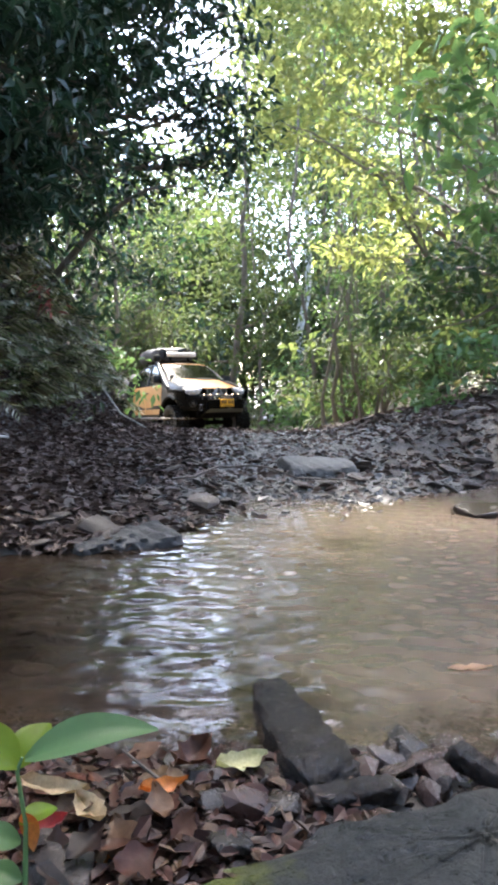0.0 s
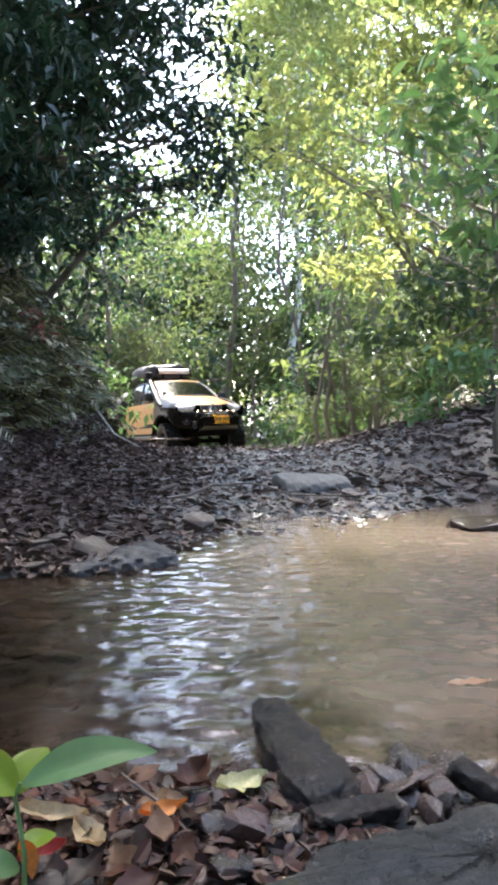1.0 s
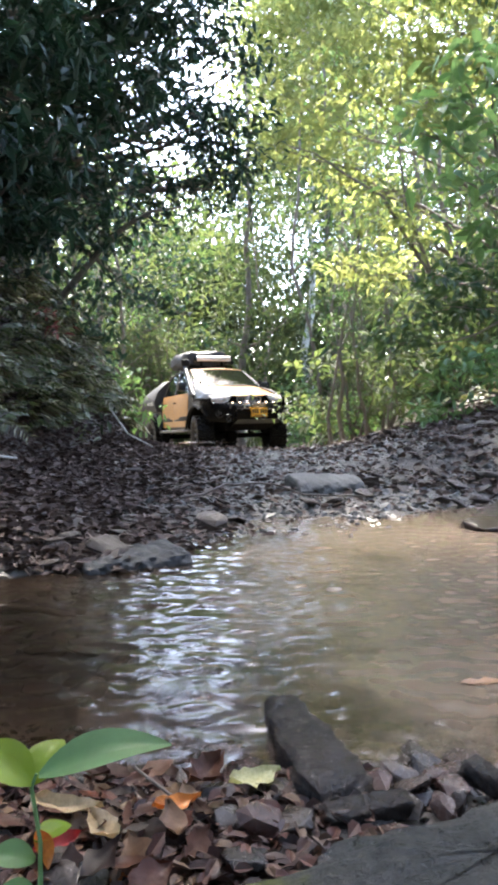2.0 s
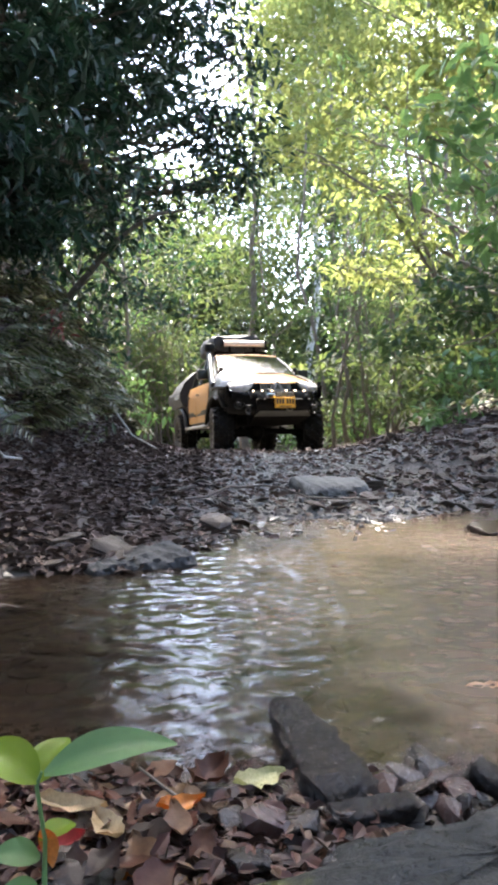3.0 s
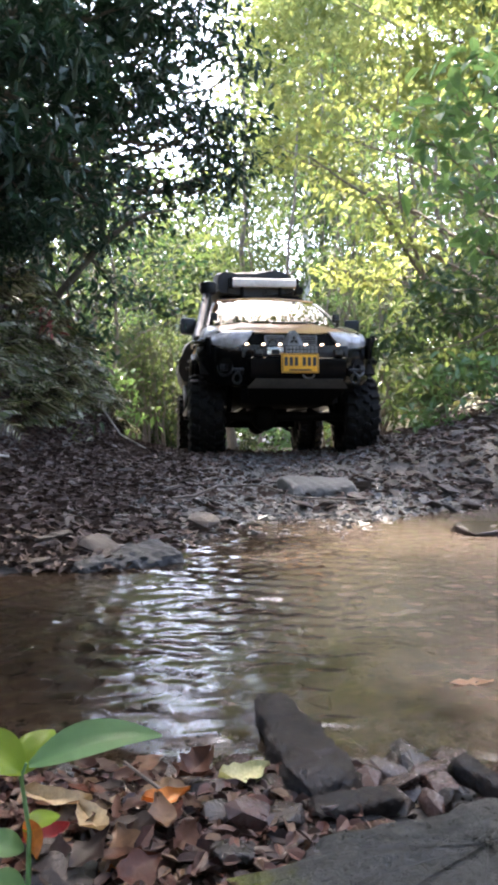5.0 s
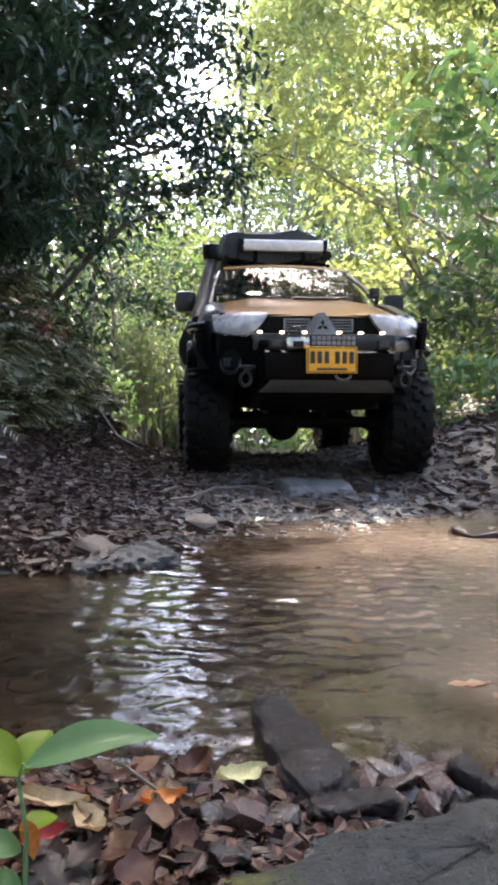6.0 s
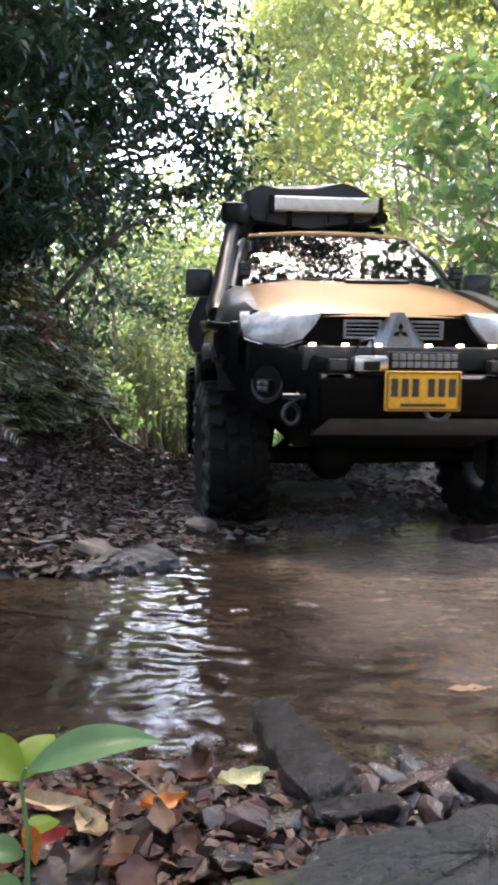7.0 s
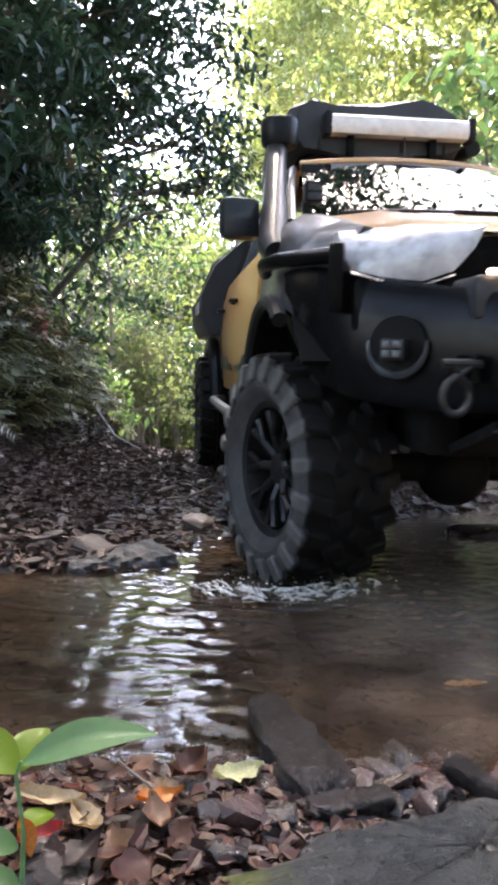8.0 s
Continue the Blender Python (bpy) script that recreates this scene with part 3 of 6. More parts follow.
    add_loft(bm, [[(-0.45, -0.91, 0.64), (0.45, -0.91, 0.64), (0.40, -0.45, 0.52), (-0.40, -0.45, 0.52)], [(-0.45, -0.90, 0.67), (0.45, -0.90, 0.67), (0.40, -0.45, 0.55), (-0.40, -0.45, 0.55)]])
    tp("under_guard", bm, M_CHASSIS, "", bar, soft=0.004)
    bm = bmesh.new()
    add_tube(bm, [(0.08 + 0.05 * math.cos(a), -1.035, 0.755 - 0.035 * math.sin(a)) for a in np.linspace(0, math.pi, 10)], 0.010, 8)
    tp("tow_hook", bm, M_GREYMETAL, "", bar)
    # number plate, with bars for its characters
    bm = bmesh.new()
    add_box(bm, (-0.004, -1.077, 0.850), (0.335, 0.012, 0.172), None, 0.006)
    plate = tp("number_plate", bm, M_PLATE, "yellow number plate with dark bars", bar)
    for k in range(6):
        x = -0.004 - 0.127 + 0.046 * k + (0.024 if k > 2 else 0)
        bm = bmesh.new()
        add_box(bm, (x, -1.0855, 0.865), (0.030, 0.007, 0.078), None, 0.002)
        tp("bar", bm, M_INK, "", plate, smooth=False)
    bm = bmesh.new()
    add_box(bm, (-0.004, -1.0855, 0.790), (0.20, 0.007, 0.014), None, 0.002)
    tp("bar", bm, M_INK, "", plate, smooth=False)
    bm = bmesh.new()
    for x in (-0.158, 0.158):
        add_box(bm, (-0.004 + x, -1.0855, 0.85), (0.006, 0.007, 0.15), None, 0.001)
    for z in (-0.078, 0.078):
        add_box(bm, (-0.004, -1.0855, 0.85 + z), (0.31, 0.007, 0.005), None, 0.001)
    tp("rim_line", bm, M_INK, "", plate, smooth=False)


bull_bar()


def cab():
    # lower tub: dark, the doors lie on it
    bm = bmesh.new()
    rings = []
    for y, hw, zt in ((0.50, 0.80, 1.38), (0.75, 0.835, 1.33), (1.5, 0.85, 1.30), (2.3, 0.85, 1.30), (2.52, 0.83, 1.30)):
        rings.append([(-hw + 0.06, y, 0.55), (-hw, y, 0.66), (-hw - 0.015, y, 1.0), (-hw + 0.02, y, zt - 0.06), (-hw + 0.06, y, zt), (hw - 0.06, y, zt), (hw - 0.02, y, zt - 0.06), (hw + 0.015, y, 1.0), (hw, y, 0.66), (hw - 0.06, y, 0.55)])
    # floor and sides only: the top is open for the seats
    vs = [[bm.verts.new(p) for p in r] for r in rings]
    for a, b in zip(vs, vs[1:]):
        for k in (0, 1, 2, 3, 5, 6, 7, 8, 9):
            bm.faces.new((a[k], a[(k + 1) % 10], b[(k + 1) % 10], b[k]))
    bm.faces.new(vs[0])
    bm.faces.new(vs[-1])
    body = tp("cab_body", bm, M_FENDER, "dark grey cab shell")
    # cowl and dashboard
    bm = bmesh.new()
    add_box(bm, (0, 0.62, 1.385), (1.30, 0.30, 0.08), None, 0.02)
    tp("dashboard", bm, M_PLASTIC, "", body)
    for x in (-0.36, 0.36):
        bm = bmesh.new()
        add_box(bm, (x, 1.55, 1.30), (0.48, 0.14, 0.55), pose(0, 0, 0, -14), 0.05)
        add_box(bm, (x, 1.62, 1.62), (0.24, 0.09, 0.16), pose(0, 0, 0, -10), 0.035)
        tp("seat", bm, M_CANVAS, "", body)
    bm = bmesh.new()
    add_tube(bm, [(0.36 + 0.17 * math.cos(a), 0.86 - 0.06 * math.sin(a), 1.40 + 0.16 * math.sin(a)) for a in np.linspace(0, 2 * math.pi, 25)], 0.014, 6, caps=False)
    tp("steering_wheel", bm, M_PLASTIC, "", body)
    # windscreen, bowed
    bm = bmesh.new()
    rings = []
    for j in range(7):
        v = j / 6
        rings.append([(u * (0.665 - 0.095 * v), 0.47 + 0.67 * v + 0.07 * u * u, 1.425 + 0.435 * v - 0.012 * u * u + 0.015 * math.sin(3.14 * v)) for u in np.linspace(-1, 1, 13)])
    back = [[(x, y + 0.003, z - 0.005) for x, y, z in ring] for ring in rings]
    add_loft(bm, [f + b[::-1] for f, b in zip(rings, back)])
    bmesh.ops.recalc_face_normals(bm, faces=list(bm.faces))
    ws = tp("windscreen", bm, M_GLASS, "dark reflecting windscreen")
    for x0, x1 in ((-0.52, 0.02), (0.02, 0.50)):
        bm = bmesh.new()
        add_tube(bm, [(x0, 0.455, 1.447), ((x0 + x1) / 2, 0.475, 1.465), (x1, 0.48, 1.47)], 0.008, 6)
        tp("wiper", bm, M_PLASTIC, "", ws)
    bm = bmesh.new()
    add_tube(bm, [(u * 0.575, 1.125 + 0.07 * u * u, 1.842 - 0.02 * u * u) for u in np.linspace(-1, 1, 13)], 0.024, 8)
    tp("windscreen_header", bm, M_PAINT, "", body)
    # roof
    bm = bmesh.new()
    rings = []
    for j in range(11):
        v = j / 10
        y = 1.13 + 1.32 * v
        rings.append([(u * (0.575 + 0.02 * math.sin(3.14 * v)), y + 0.06 * u * u * (1 - v), 1.835 + 0.06 * math.sin(min(1, v * 2.2 + 0.12) * 1.57) - 0.05 * v * v - 0.05 * abs(u) ** 4) for u in np.linspace(-1, 1, 15)])
    add_loft(bm, rings, closed=False)
    bmesh.ops.solidify(bm, geom=list(bm.faces), thickness=0.03)
    tp("roof", bm, M_PAINT, "ochre cab roof")
    bm = bmesh.new()
    add_tube(bm, [(-0.02, 1.22, 1.86), (-0.03, 1.17, 1.98)], 0.005, 6)
    tp("antenna", bm, M_PLASTIC)
    for s in (-1, 1):
        bm = bmesh.new()
        add_tube(bm, [(s * 0.735, 0.50, 1.40), (s * 0.68, 0.85, 1.62), (s * 0.61, 1.20, 1.80), (s * 0.605, 1.55, 1.835), (s * 0.61, 2.1, 1.82), (s * 0.64, 2.42, 1.72), (s * 0.76, 2.52, 1.30)], [0.022, 0.02, 0.02, 0.022, 0.024, 0.035, 0.045], 8)
        tp("window_pillar", bm, M_FENDER, "dark roof pillar")
        bm = bmesh.new()
        add_tube(bm, [(s * 0.80, 1.62, 1.30), (s * 0.62, 1.66, 1.82)], 0.035, 8)
        tp("middle_pillar", bm, M_FENDER)
        for ya, yb, za in ((0.80, 1.58, 0.9), (1.70, 2.44, 2.3)):
            bm = bmesh.new()
            if ya < 1:
                poly = [(ya - 0.10, 1.32, 0.80), (yb, 1.32, 0.80), (yb + 0.03, 1.80, 0.63), (1.30, 1.80, 0.63)]
            else:
                poly = [(ya, 1.32, 0.80), (yb, 1.32, 0.80), (yb - 0.08, 1.76, 0.645), (ya, 1.80, 0.63)]
            add_loft(bm, [[(s * (x + q), y, z) for y, z, x in poly] for q in (0, -0.006)])
            tp("side_window", bm, M_GLASS, "", smooth=False)
        # doors: ochre skins, proud of the tub
        for y0, y1 in ((0.60, 1.60), (1.615, 2.45)):
            bm = bmesh.new()
            rings = []
            for y in np.linspace(y0, y1, 7):
                b = 0.848 + 0.012 * math.sin((y - 0.4) * 1.4)
                rings.append([(s * (b - 0.0), y, 0.63), (s * (b + 0.018), y, 0.80), (s * (b + 0.022), y, 1.0), (s * (b + 0.008), y, 1.18), (s * (b - 0.025), y, 1.315), (s * (b - 0.05), y, 1.315), (s * (b - 0.03), y, 1.0), (s * (b - 0.04), y, 0.63)])
            add_loft(bm, rings)
            d = tp("door", bm, M_PAINT, "ochre side door", soft=0.006)
            bm = bmesh.new()
            add_tube(bm, [(s * 0.875, y1 - 0.22, 1.14), (s * 0.905, y1 - 0.19, 1.145), (s * 0.905, y1 - 0.10, 1.145), (s * 0.875, y1 - 0.07, 1.14)], 0.013, 6)
            tp("handle", bm, M_PLASTIC, "", d)
            bm = bmesh.new()
            add_box(bm, (s * 0.871, (y0 + y1) / 2, 0.80), (0.012, (y1 - y0) * 0.9, 0.09), None, 0.004)
            tp("rubbing_strip", bm, M_PLASTIC, "", d)
        # mirror
        bm = bmesh.new()
        add_box(bm, (s * 0.935, 0.74, 1.455), (0.18, 0.11, 0.185), pose(0, 0, 0, 0, 0, -s * 8), 0.04)
        mi = tp("wing_mirror", bm, M_FENDER, "grey wing mirror")
        bm = bmesh.new()
        add_box(bm, (s * 0.835, 0.76, 1.40), (0.12, 0.05, 0.05), None, 0.012)
        tp("arm", bm, M_PLASTIC, "", mi)
        bm = bmesh.new()
        add_box(bm, (s * 0.935, 0.794, 1.455), (0.14, 0.006, 0.125), pose(0, 0, 0, 0, 0, -s * 8), 0.002)
        tp("mirror_glass", bm, M_CHROME, "", mi, smooth=False)
        # lamp pod beside the windscreen
        bm = bmesh.new()
        add_box(bm, (s * 0.665, 0.40, 1.505), (0.075, 0.06, 0.085), None, 0.008)
        po = tp("work_lamp", bm, M_PLASTIC, "small square black work lamp")
        bm = bmesh.new()
        for dz in (-0.018, 0.018):
            add_box(bm, (s * 0.665, 0.367, 1.505 + dz), (0.055, 0.006, 0.026), None, 0.002)
        tp("lens", bm, M_LED, "", po, smooth=False)
        bm = bmesh.new()
        add_box(bm, (s * 0.69, 0.42, 1.445), (0.03, 0.03, 0.07), None, 0.004)
        tp("bracket", bm, M_PLASTIC, "", po)
        # side step
        bm = bmesh.new()
        add_tube(bm, [(s * 0.86, 0.56, 0.55), (s * 0.93, 0.64, 0.54), (s * 0.93, 2.4, 0.54), (s * 0.86, 2.5, 0.55)], 0.03, 8)
        tp("side_step", bm, M_GREYMETAL)


cab()


def snorkel():
    bm = bmesh.new()
    add_tube(bm, [(-0.845, 0.18, 1.22), (-0.845, 0.30, 1.27), (-0.815, 0.46, 1.35), (-0.765, 0.78, 1.58), (-0.715, 1.08, 1.80), (-0.695, 1.20, 1.88), (-0.69, 1.25, 1.95)], [0.05, 0.062, 0.062, 0.055, 0.052, 0.052, 0.055], 14)
    sn = tp("snorkel", bm, M_PLASTIC, "black air snorkel along the windscreen pillar")
    bm = bmesh.new()
    prof = [(0.06, 1.91), (0.088, 1.925), (0.098, 1.95), (0.10, 2.03), (0.094, 2.055), (0.07, 2.065)]
    add_loft(bm, [[(-0.675 + r * math.cos(a), 1.25 + r * math.sin(a), z) for a in np.linspace(0, 2 * math.pi, 25)[:-1]] for r, z in prof])
    tp("snorkel_head", bm, M_PLASTIC, "round black intake head", sn)


snorkel()


def roof_load():
    bm = bmesh.new()
    add_tube(bm, [(-0.48, 2.6, 1.95), (-0.50, 2.5, 1.95), (-0.50, 1.56, 1.95), (-0.46, 1.5, 1.95), (0.46, 1.5, 1.95), (0.50, 1.56, 1.95), (0.50, 2.5, 1.95), (0.48, 2.6, 1.95)], 0.018, 8)
    rack = tp("roof_rack", bm, M_STEEL, "black tubular roof rack")
    for y in np.linspace(1.55, 2.55, 5):
        bm = bmesh.new()
        add_tube(bm, [(-0.50, y, 1.95), (0.50, y, 1.95)], 0.014, 8)
        tp("crossbar", bm, M_STEEL, "", rack)
    for x in (-0.49, 0.49):
        for y in (1.55, 2.0, 2.4):
            bm = bmesh.new()
            add_tube(bm, [(x, y, 1.94), (x * 1.02, y, 1.80)], 0.016, 8)
            tp("rack_foot", bm, M_STEEL, "", rack)
    bm = bmesh.new()
    rng = np.random.RandomState(3)
    rings = []
    for i, y in enumerate(np.linspace(1.46, 2.75, 12)):
        k = math.sin(min(1, (i + 0.6) / 3) * 1.57) * math.sin(min(1, (11.6 - i) / 3) * 1.57)
        ring = []
        for a in np.linspace(0, 2 * math.pi, 29)[:-1]:
            ca, sa = math.cos(a), math.sin(a)
            px = -0.08 + 0.52 * math.copysign(abs(ca) ** 0.45, ca) * (0.85 + 0.15 * k)
            pz = 2.105 + (0.175 if sa > 0 else 0.18) * math.copysign(abs(sa) ** 0.5, sa) * (0.7 + 0.3 * k)
            ring.append((px + rng.normal(0, 0.008), y, pz + rng.normal(0, 0.009) + 0.02 * math.sin(px * 9 + i)))
        rings.append(ring)
    add_loft(bm, rings)
    bag = tp("cargo_bag", bm, M_CANVAS, "black canvas bag strapped on the rack")
    for x in (-0.42, 0.05, 0.30):
        bm = bmesh.new()
        add_tube(bm, [(x, 1.46, 1.98), (x, 1.50, 2.24), (x, 1.62, 2.295), (x, 2.1, 2.30), (x, 2.6, 2.29)], 0.012, 6)
        tp("strap", bm, M_PLASTIC, "", bag)
    bm = bmesh.new()
    add_prism(bm, [(1.385, 2.055), (1.37, 2.09), (1.38, 2.145), (1.42, 2.165), (1.485, 2.155), (1.49, 2.055)], "x", -0.375, 0.41)
    aw = tp("awning_case", bm, M_SILVER, "silver awning case across the front of the rack", soft=0.008)
    for x in (-0.387, 0.43):
        bm = bmesh.new()
        add_box(bm, (x, 1.43, 2.105), (0.045, 0.125, 0.125), None, 0.02)
        tp("end_cap", bm, M_PLASTIC, "", aw)
    for x in (-0.25, 0.22):
        bm = bmesh.new()
        add_box(bm, (x, 1.44, 2.0), (0.04, 0.05, 0.13), None, 0.006)
        tp("bracket", bm, M_STEEL, "", aw)
    bm = bmesh.new()
    add_tube(bm, [(0.47, 1.46, 2.03), (0.47, 1.72, 2.05)], 0.045, 12)
    tp("roof_lamp", bm, M_PLASTIC)


roof_load()


def rear():
    bm = bmesh.new()
    add_loft(bm, [[(-0.80, y, 0.62), (-0.86, y, 0.72), (-0.87, y, 1.05), (-0.84, y, 1.24), (0.84, y, 1.24), (0.87, y, 1.05), (0.86, y, 0.72), (0.80, y, 0.62)] for y in (2.56, 2.62, 3.0, 3.6, 4.05, 4.12)])
    bed = tp("load_bed", bm, M_FENDER, "dark load bed", soft=0.01)
    for s in (-1, 1):
        bm = bmesh.new()
        add_tube(bm, [(s * 0.90, 3.0 + 0.53 * math.cos(a), 0.42 + 0.53 * math.sin(a)) for a in np.linspace(0.1, 3.04, 18)], 0.045, 8)
        tp("wheel_arch_flare", bm, M_PLASTIC, "", bed)
        # flat black disc standing in for the shade inside the arch
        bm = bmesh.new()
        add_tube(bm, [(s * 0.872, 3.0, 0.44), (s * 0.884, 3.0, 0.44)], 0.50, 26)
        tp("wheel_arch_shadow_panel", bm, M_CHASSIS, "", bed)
    rng = np.random.RandomState(9)
    bm = bmesh.new()
    rings = []
    for i, y in enumerate(np.linspace(2.60, 4.08, 9)):
        top = float(np.interp(y, [2.6, 2.9, 3.6, 4.08], [1.72, 1.76, 1.62, 1.34]))
        rings.append([(x * (1 + rng.normal(0, 0.008)), y, z + rng.normal(0, 0.008)) for x, z in ((-0.95, 1.0), (-1.01, 1.12), (-1.01, 1.27), (-0.92, 1.25 + 0.5 * (top - 1.25)), (-0.68, top - 0.03), (-0.3, top), (0.3, top), (0.68, top - 0.03), (0.92, 1.25 + 0.5 * (top - 1.25)), (1.01, 1.27), (1.01, 1.12), (0.95, 1.0))])
    add_loft(bm, rings)
    cov = tp("cargo_cover", bm, M_CANVAS, "black canvas load cover with faded lettering", soft=0.01)
    for s in (-1, 1):
        for k, (y, h) in enumerate(((2.75, 0.08), (2.86, 0.08), (2.97, 0.08), (3.08, 0.06), (3.17, 0.06))):
            bm = bmesh.new()
            add_box(bm, (s * 1.018, y, 1.195), (0.008, 0.06, h), None, 0.002)
            tp("bar", bm, M_WHITE_BAR, "faded white bar of lettering", cov, smooth=False)


rear()


def underbody():
    bm = bmesh.new()
    for x in (-0.42, 0.42):
        add_box(bm, (x, 1.8, 0.60), (0.10, 4.6, 0.14), None, 0.01)
    for y in (-0.3, 0.9, 2.2, 3.8):
        add_box(bm, (0, y, 0.60), (0.84, 0.10, 0.10), None, 0.01)
    add_box(bm, (0, 0.1, 0.72), (0.75, 0.9, 0.40), None, 0.05)
    add_box(bm, (0, 1.2, 0.56), (0.36, 1.0, 0.20), None, 0.05)
    ch = tp("chassis", bm, M_CHASSIS, "near-black ladder chassis")
    for y, dx in ((0.0, -0.18), (3.0, 0.12)):
        bm = bmesh.new()
        add_tube(bm, [(-0.66, y, 0.42), (-0.3 + dx, y, 0.42), (dx, y, 0.42), (0.3 + dx, y, 0.42), (0.66, y, 0.42)], [0.045, 0.05, 0.06, 0.05, 0.045], 12)
        bmesh.ops.create_uvsphere(bm, u_segments=16, v_segments=10, radius=0.14, matrix=Matrix.Translation((dx, y, 0.41)))
        tp("axle", bm, M_CHASSIS, "", ch)
        for s in (-1, 1):
            bm = bmesh.new()
            add_tube(bm, [(s * 0.55, y + 0.08, 0.42), (s * 0.50, y + 0.10, 0.85)], 0.03, 8)
            add_tube(bm, [(s * 0.60, y + (1 if y < 1 else -1) * 0.0, 0.33), (s * 0.35, y + 0.35, 0.50)], 0.03, 8)
            tp("shock_absorber", bm, M_CHASSIS, "", ch)


underbody()


def block_mesh(size, mat):
    bm = bmesh.new()
    add_box(bm, (0, 0, 0), size)
    bmesh.ops.bevel(bm, geom=list(bm.edges), offset=0.006, segments=1, affect="EDGES")
    me = bpy.data.meshes.new("tread_block")
    bm.to_mesh(me)
    bm.free()
    me.materials.append(mat)
    return me


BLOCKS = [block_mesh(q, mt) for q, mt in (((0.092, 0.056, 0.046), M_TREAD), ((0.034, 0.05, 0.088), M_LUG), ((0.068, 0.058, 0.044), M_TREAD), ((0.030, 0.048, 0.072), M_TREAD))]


def wheel(s):
    """The rim; its tyre is a part of it. Axis along x, the face outwards on the side s."""
    bm = bmesh.new()
    prof = [(-0.13, 0.245), (-0.12, 0.235), (0.06, 0.225), (0.12, 0.235), (0.135, 0.25), (0.125, 0.228), (0.05, 0.205), (-0.10, 0.21)]
    rings = [[(s * x, r * math.cos(a), r * math.sin(a)) for x, r in prof] for a in np.linspace(0, 2 * math.pi, 37)[:-1]]
    rings.append(rings[0])
    add_loft(bm, rings, close_ends=False)
    bmesh.ops.remove_doubles(bm, verts=bm.verts, dist=1e-5)
    w = tp("wheel", bm, M_RIM, "black spoked alloy wheel", smooth=True)
    for k in range(8):
        a = 2 * math.pi * k / 8
        bm = bmesh.new()
        p1 = [Vector((s * 0.115, 0.212 * math.cos(a + d), 0.212 * math.sin(a + d))) for d in (-0.15, 0.15)]
        p0 = Vector((s * 0.078, 0.055 * math.cos(a), 0.055 * math.sin(a)))
        pm = Vector((s * 0.105, 0.12 * math.cos(a), 0.12 * math.sin(a)))
        add_tube(bm, [p1[0], p1[0].lerp(pm, 0.6), pm, p1[1].lerp(pm, 0.6), p1[1]], [0.016, 0.014, 0.017, 0.014, 0.016], 6)
        add_tube(bm, [p0, pm + Vector((0, 0.001, 0))], [0.02, 0.017], 6)
        tp("spoke", bm, M_RIM, "", w)
    bm = bmesh.new()
    add_tube(bm, [(s * 0.0, 0, 0), (s * 0.085, 0, 0), (s * 0.10, 0, 0)], [0.08, 0.07, 0.05], 16)
    tp("hub", bm, M_RIM, "", w)
    bm = bmesh.new()
    prof = [(-0.125, 0.24), (-0.155, 0.275), (-0.168, 0.32), (-0.166, 0.355), (-0.15, 0.388), (-0.10, 0.396), (0, 0.398), (0.10, 0.396), (0.15, 0.388), (0.166, 0.355), (0.168, 0.32), (0.155, 0.275), (0.125, 0.24)]
    rings = [[(x, r * math.cos(a), r * math.sin(a)) for x, r in prof] for a in np.linspace(0, 2 * math.pi, 49)[:-1]]
    rings.append(rings[0])
    add_loft(bm, rings, close_ends=False, closed=False)
    bmesh.ops.remove_doubles(bm, verts=bm.verts, dist=1e-5)
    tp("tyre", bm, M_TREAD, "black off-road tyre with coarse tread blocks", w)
    bm = bmesh.new()
    prof = [(0.129, 0.245), (0.159, 0.277), (0.168, 0.29), (0.169, 0.296), (0.1725, 0.30), (0.1735, 0.32), (0.1705, 0.325), (0.1735, 0.332), (0.171, 0.356), (0.158, 0.384), (0.15, 0.38)]
    rings = [[(s * x, r * math.cos(a), r * math.sin(a)) for x, r in prof] for a in np.linspace(0, 2 * math.pi, 49)[:-1]]
    rings.append(rings[0])
    add_loft(bm, rings, close_ends=False, closed=False)
    bmesh.ops.remove_doubles(bm, verts=bm.verts, dist=1e-5)
    tp("sidewall", bm, M_RUBBER, "dusty grey outer wall of the tyre, toned as lit", w)
    n = 20
    for k in range(n):
        for side in (-1, 1):
            a = 2 * math.pi * (k + (0.5 if side > 0 else 0)) / n
            turn, t2 = Matrix.Rotation(a, 4, "X"), Matrix.Rotation(a + 0.13, 4, "X")
            for kind, m in ((0, turn @ Matrix.Translation((side * 0.118, 0, 0.401)) @ pose(0, 0, 0, 0, side * 9, side * 14)),
                            (1, turn @ Matrix.Translation((side * 0.165, 0, 0.366)) @ pose(0, 0, 0, 0, side * -12, 0)),
                            (2, t2 @ Matrix.Translation((side * 0.038, 0, 0.403)) @ pose(0, 0, 0, 0, 0, -side * 22))):
                # inner shoulder lugs take the shaded tread colour, outer ones the lit colour
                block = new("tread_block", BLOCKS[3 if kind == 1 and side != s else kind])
                block.parent = w
                block.matrix_basis = m
    bm = bmesh.new()
    add_tube(bm, [(-s * 0.03, 0, 0), (0.0, 0, 0)], 0.16, 24)
    tp("brake_disc", bm, M_GREYMETAL, "", w)
    return w


wheels = []
for s in (-1, 1):
    for y in (0.0, 3.0):
        wh = wheel(s)
        home = (s * (0.772 if y < 1 else 0.84), y, TYRE_R)
        wh.location = home
        wheels.append((wh, home, y == 0))

# ---------------------------------------------------------------- plants


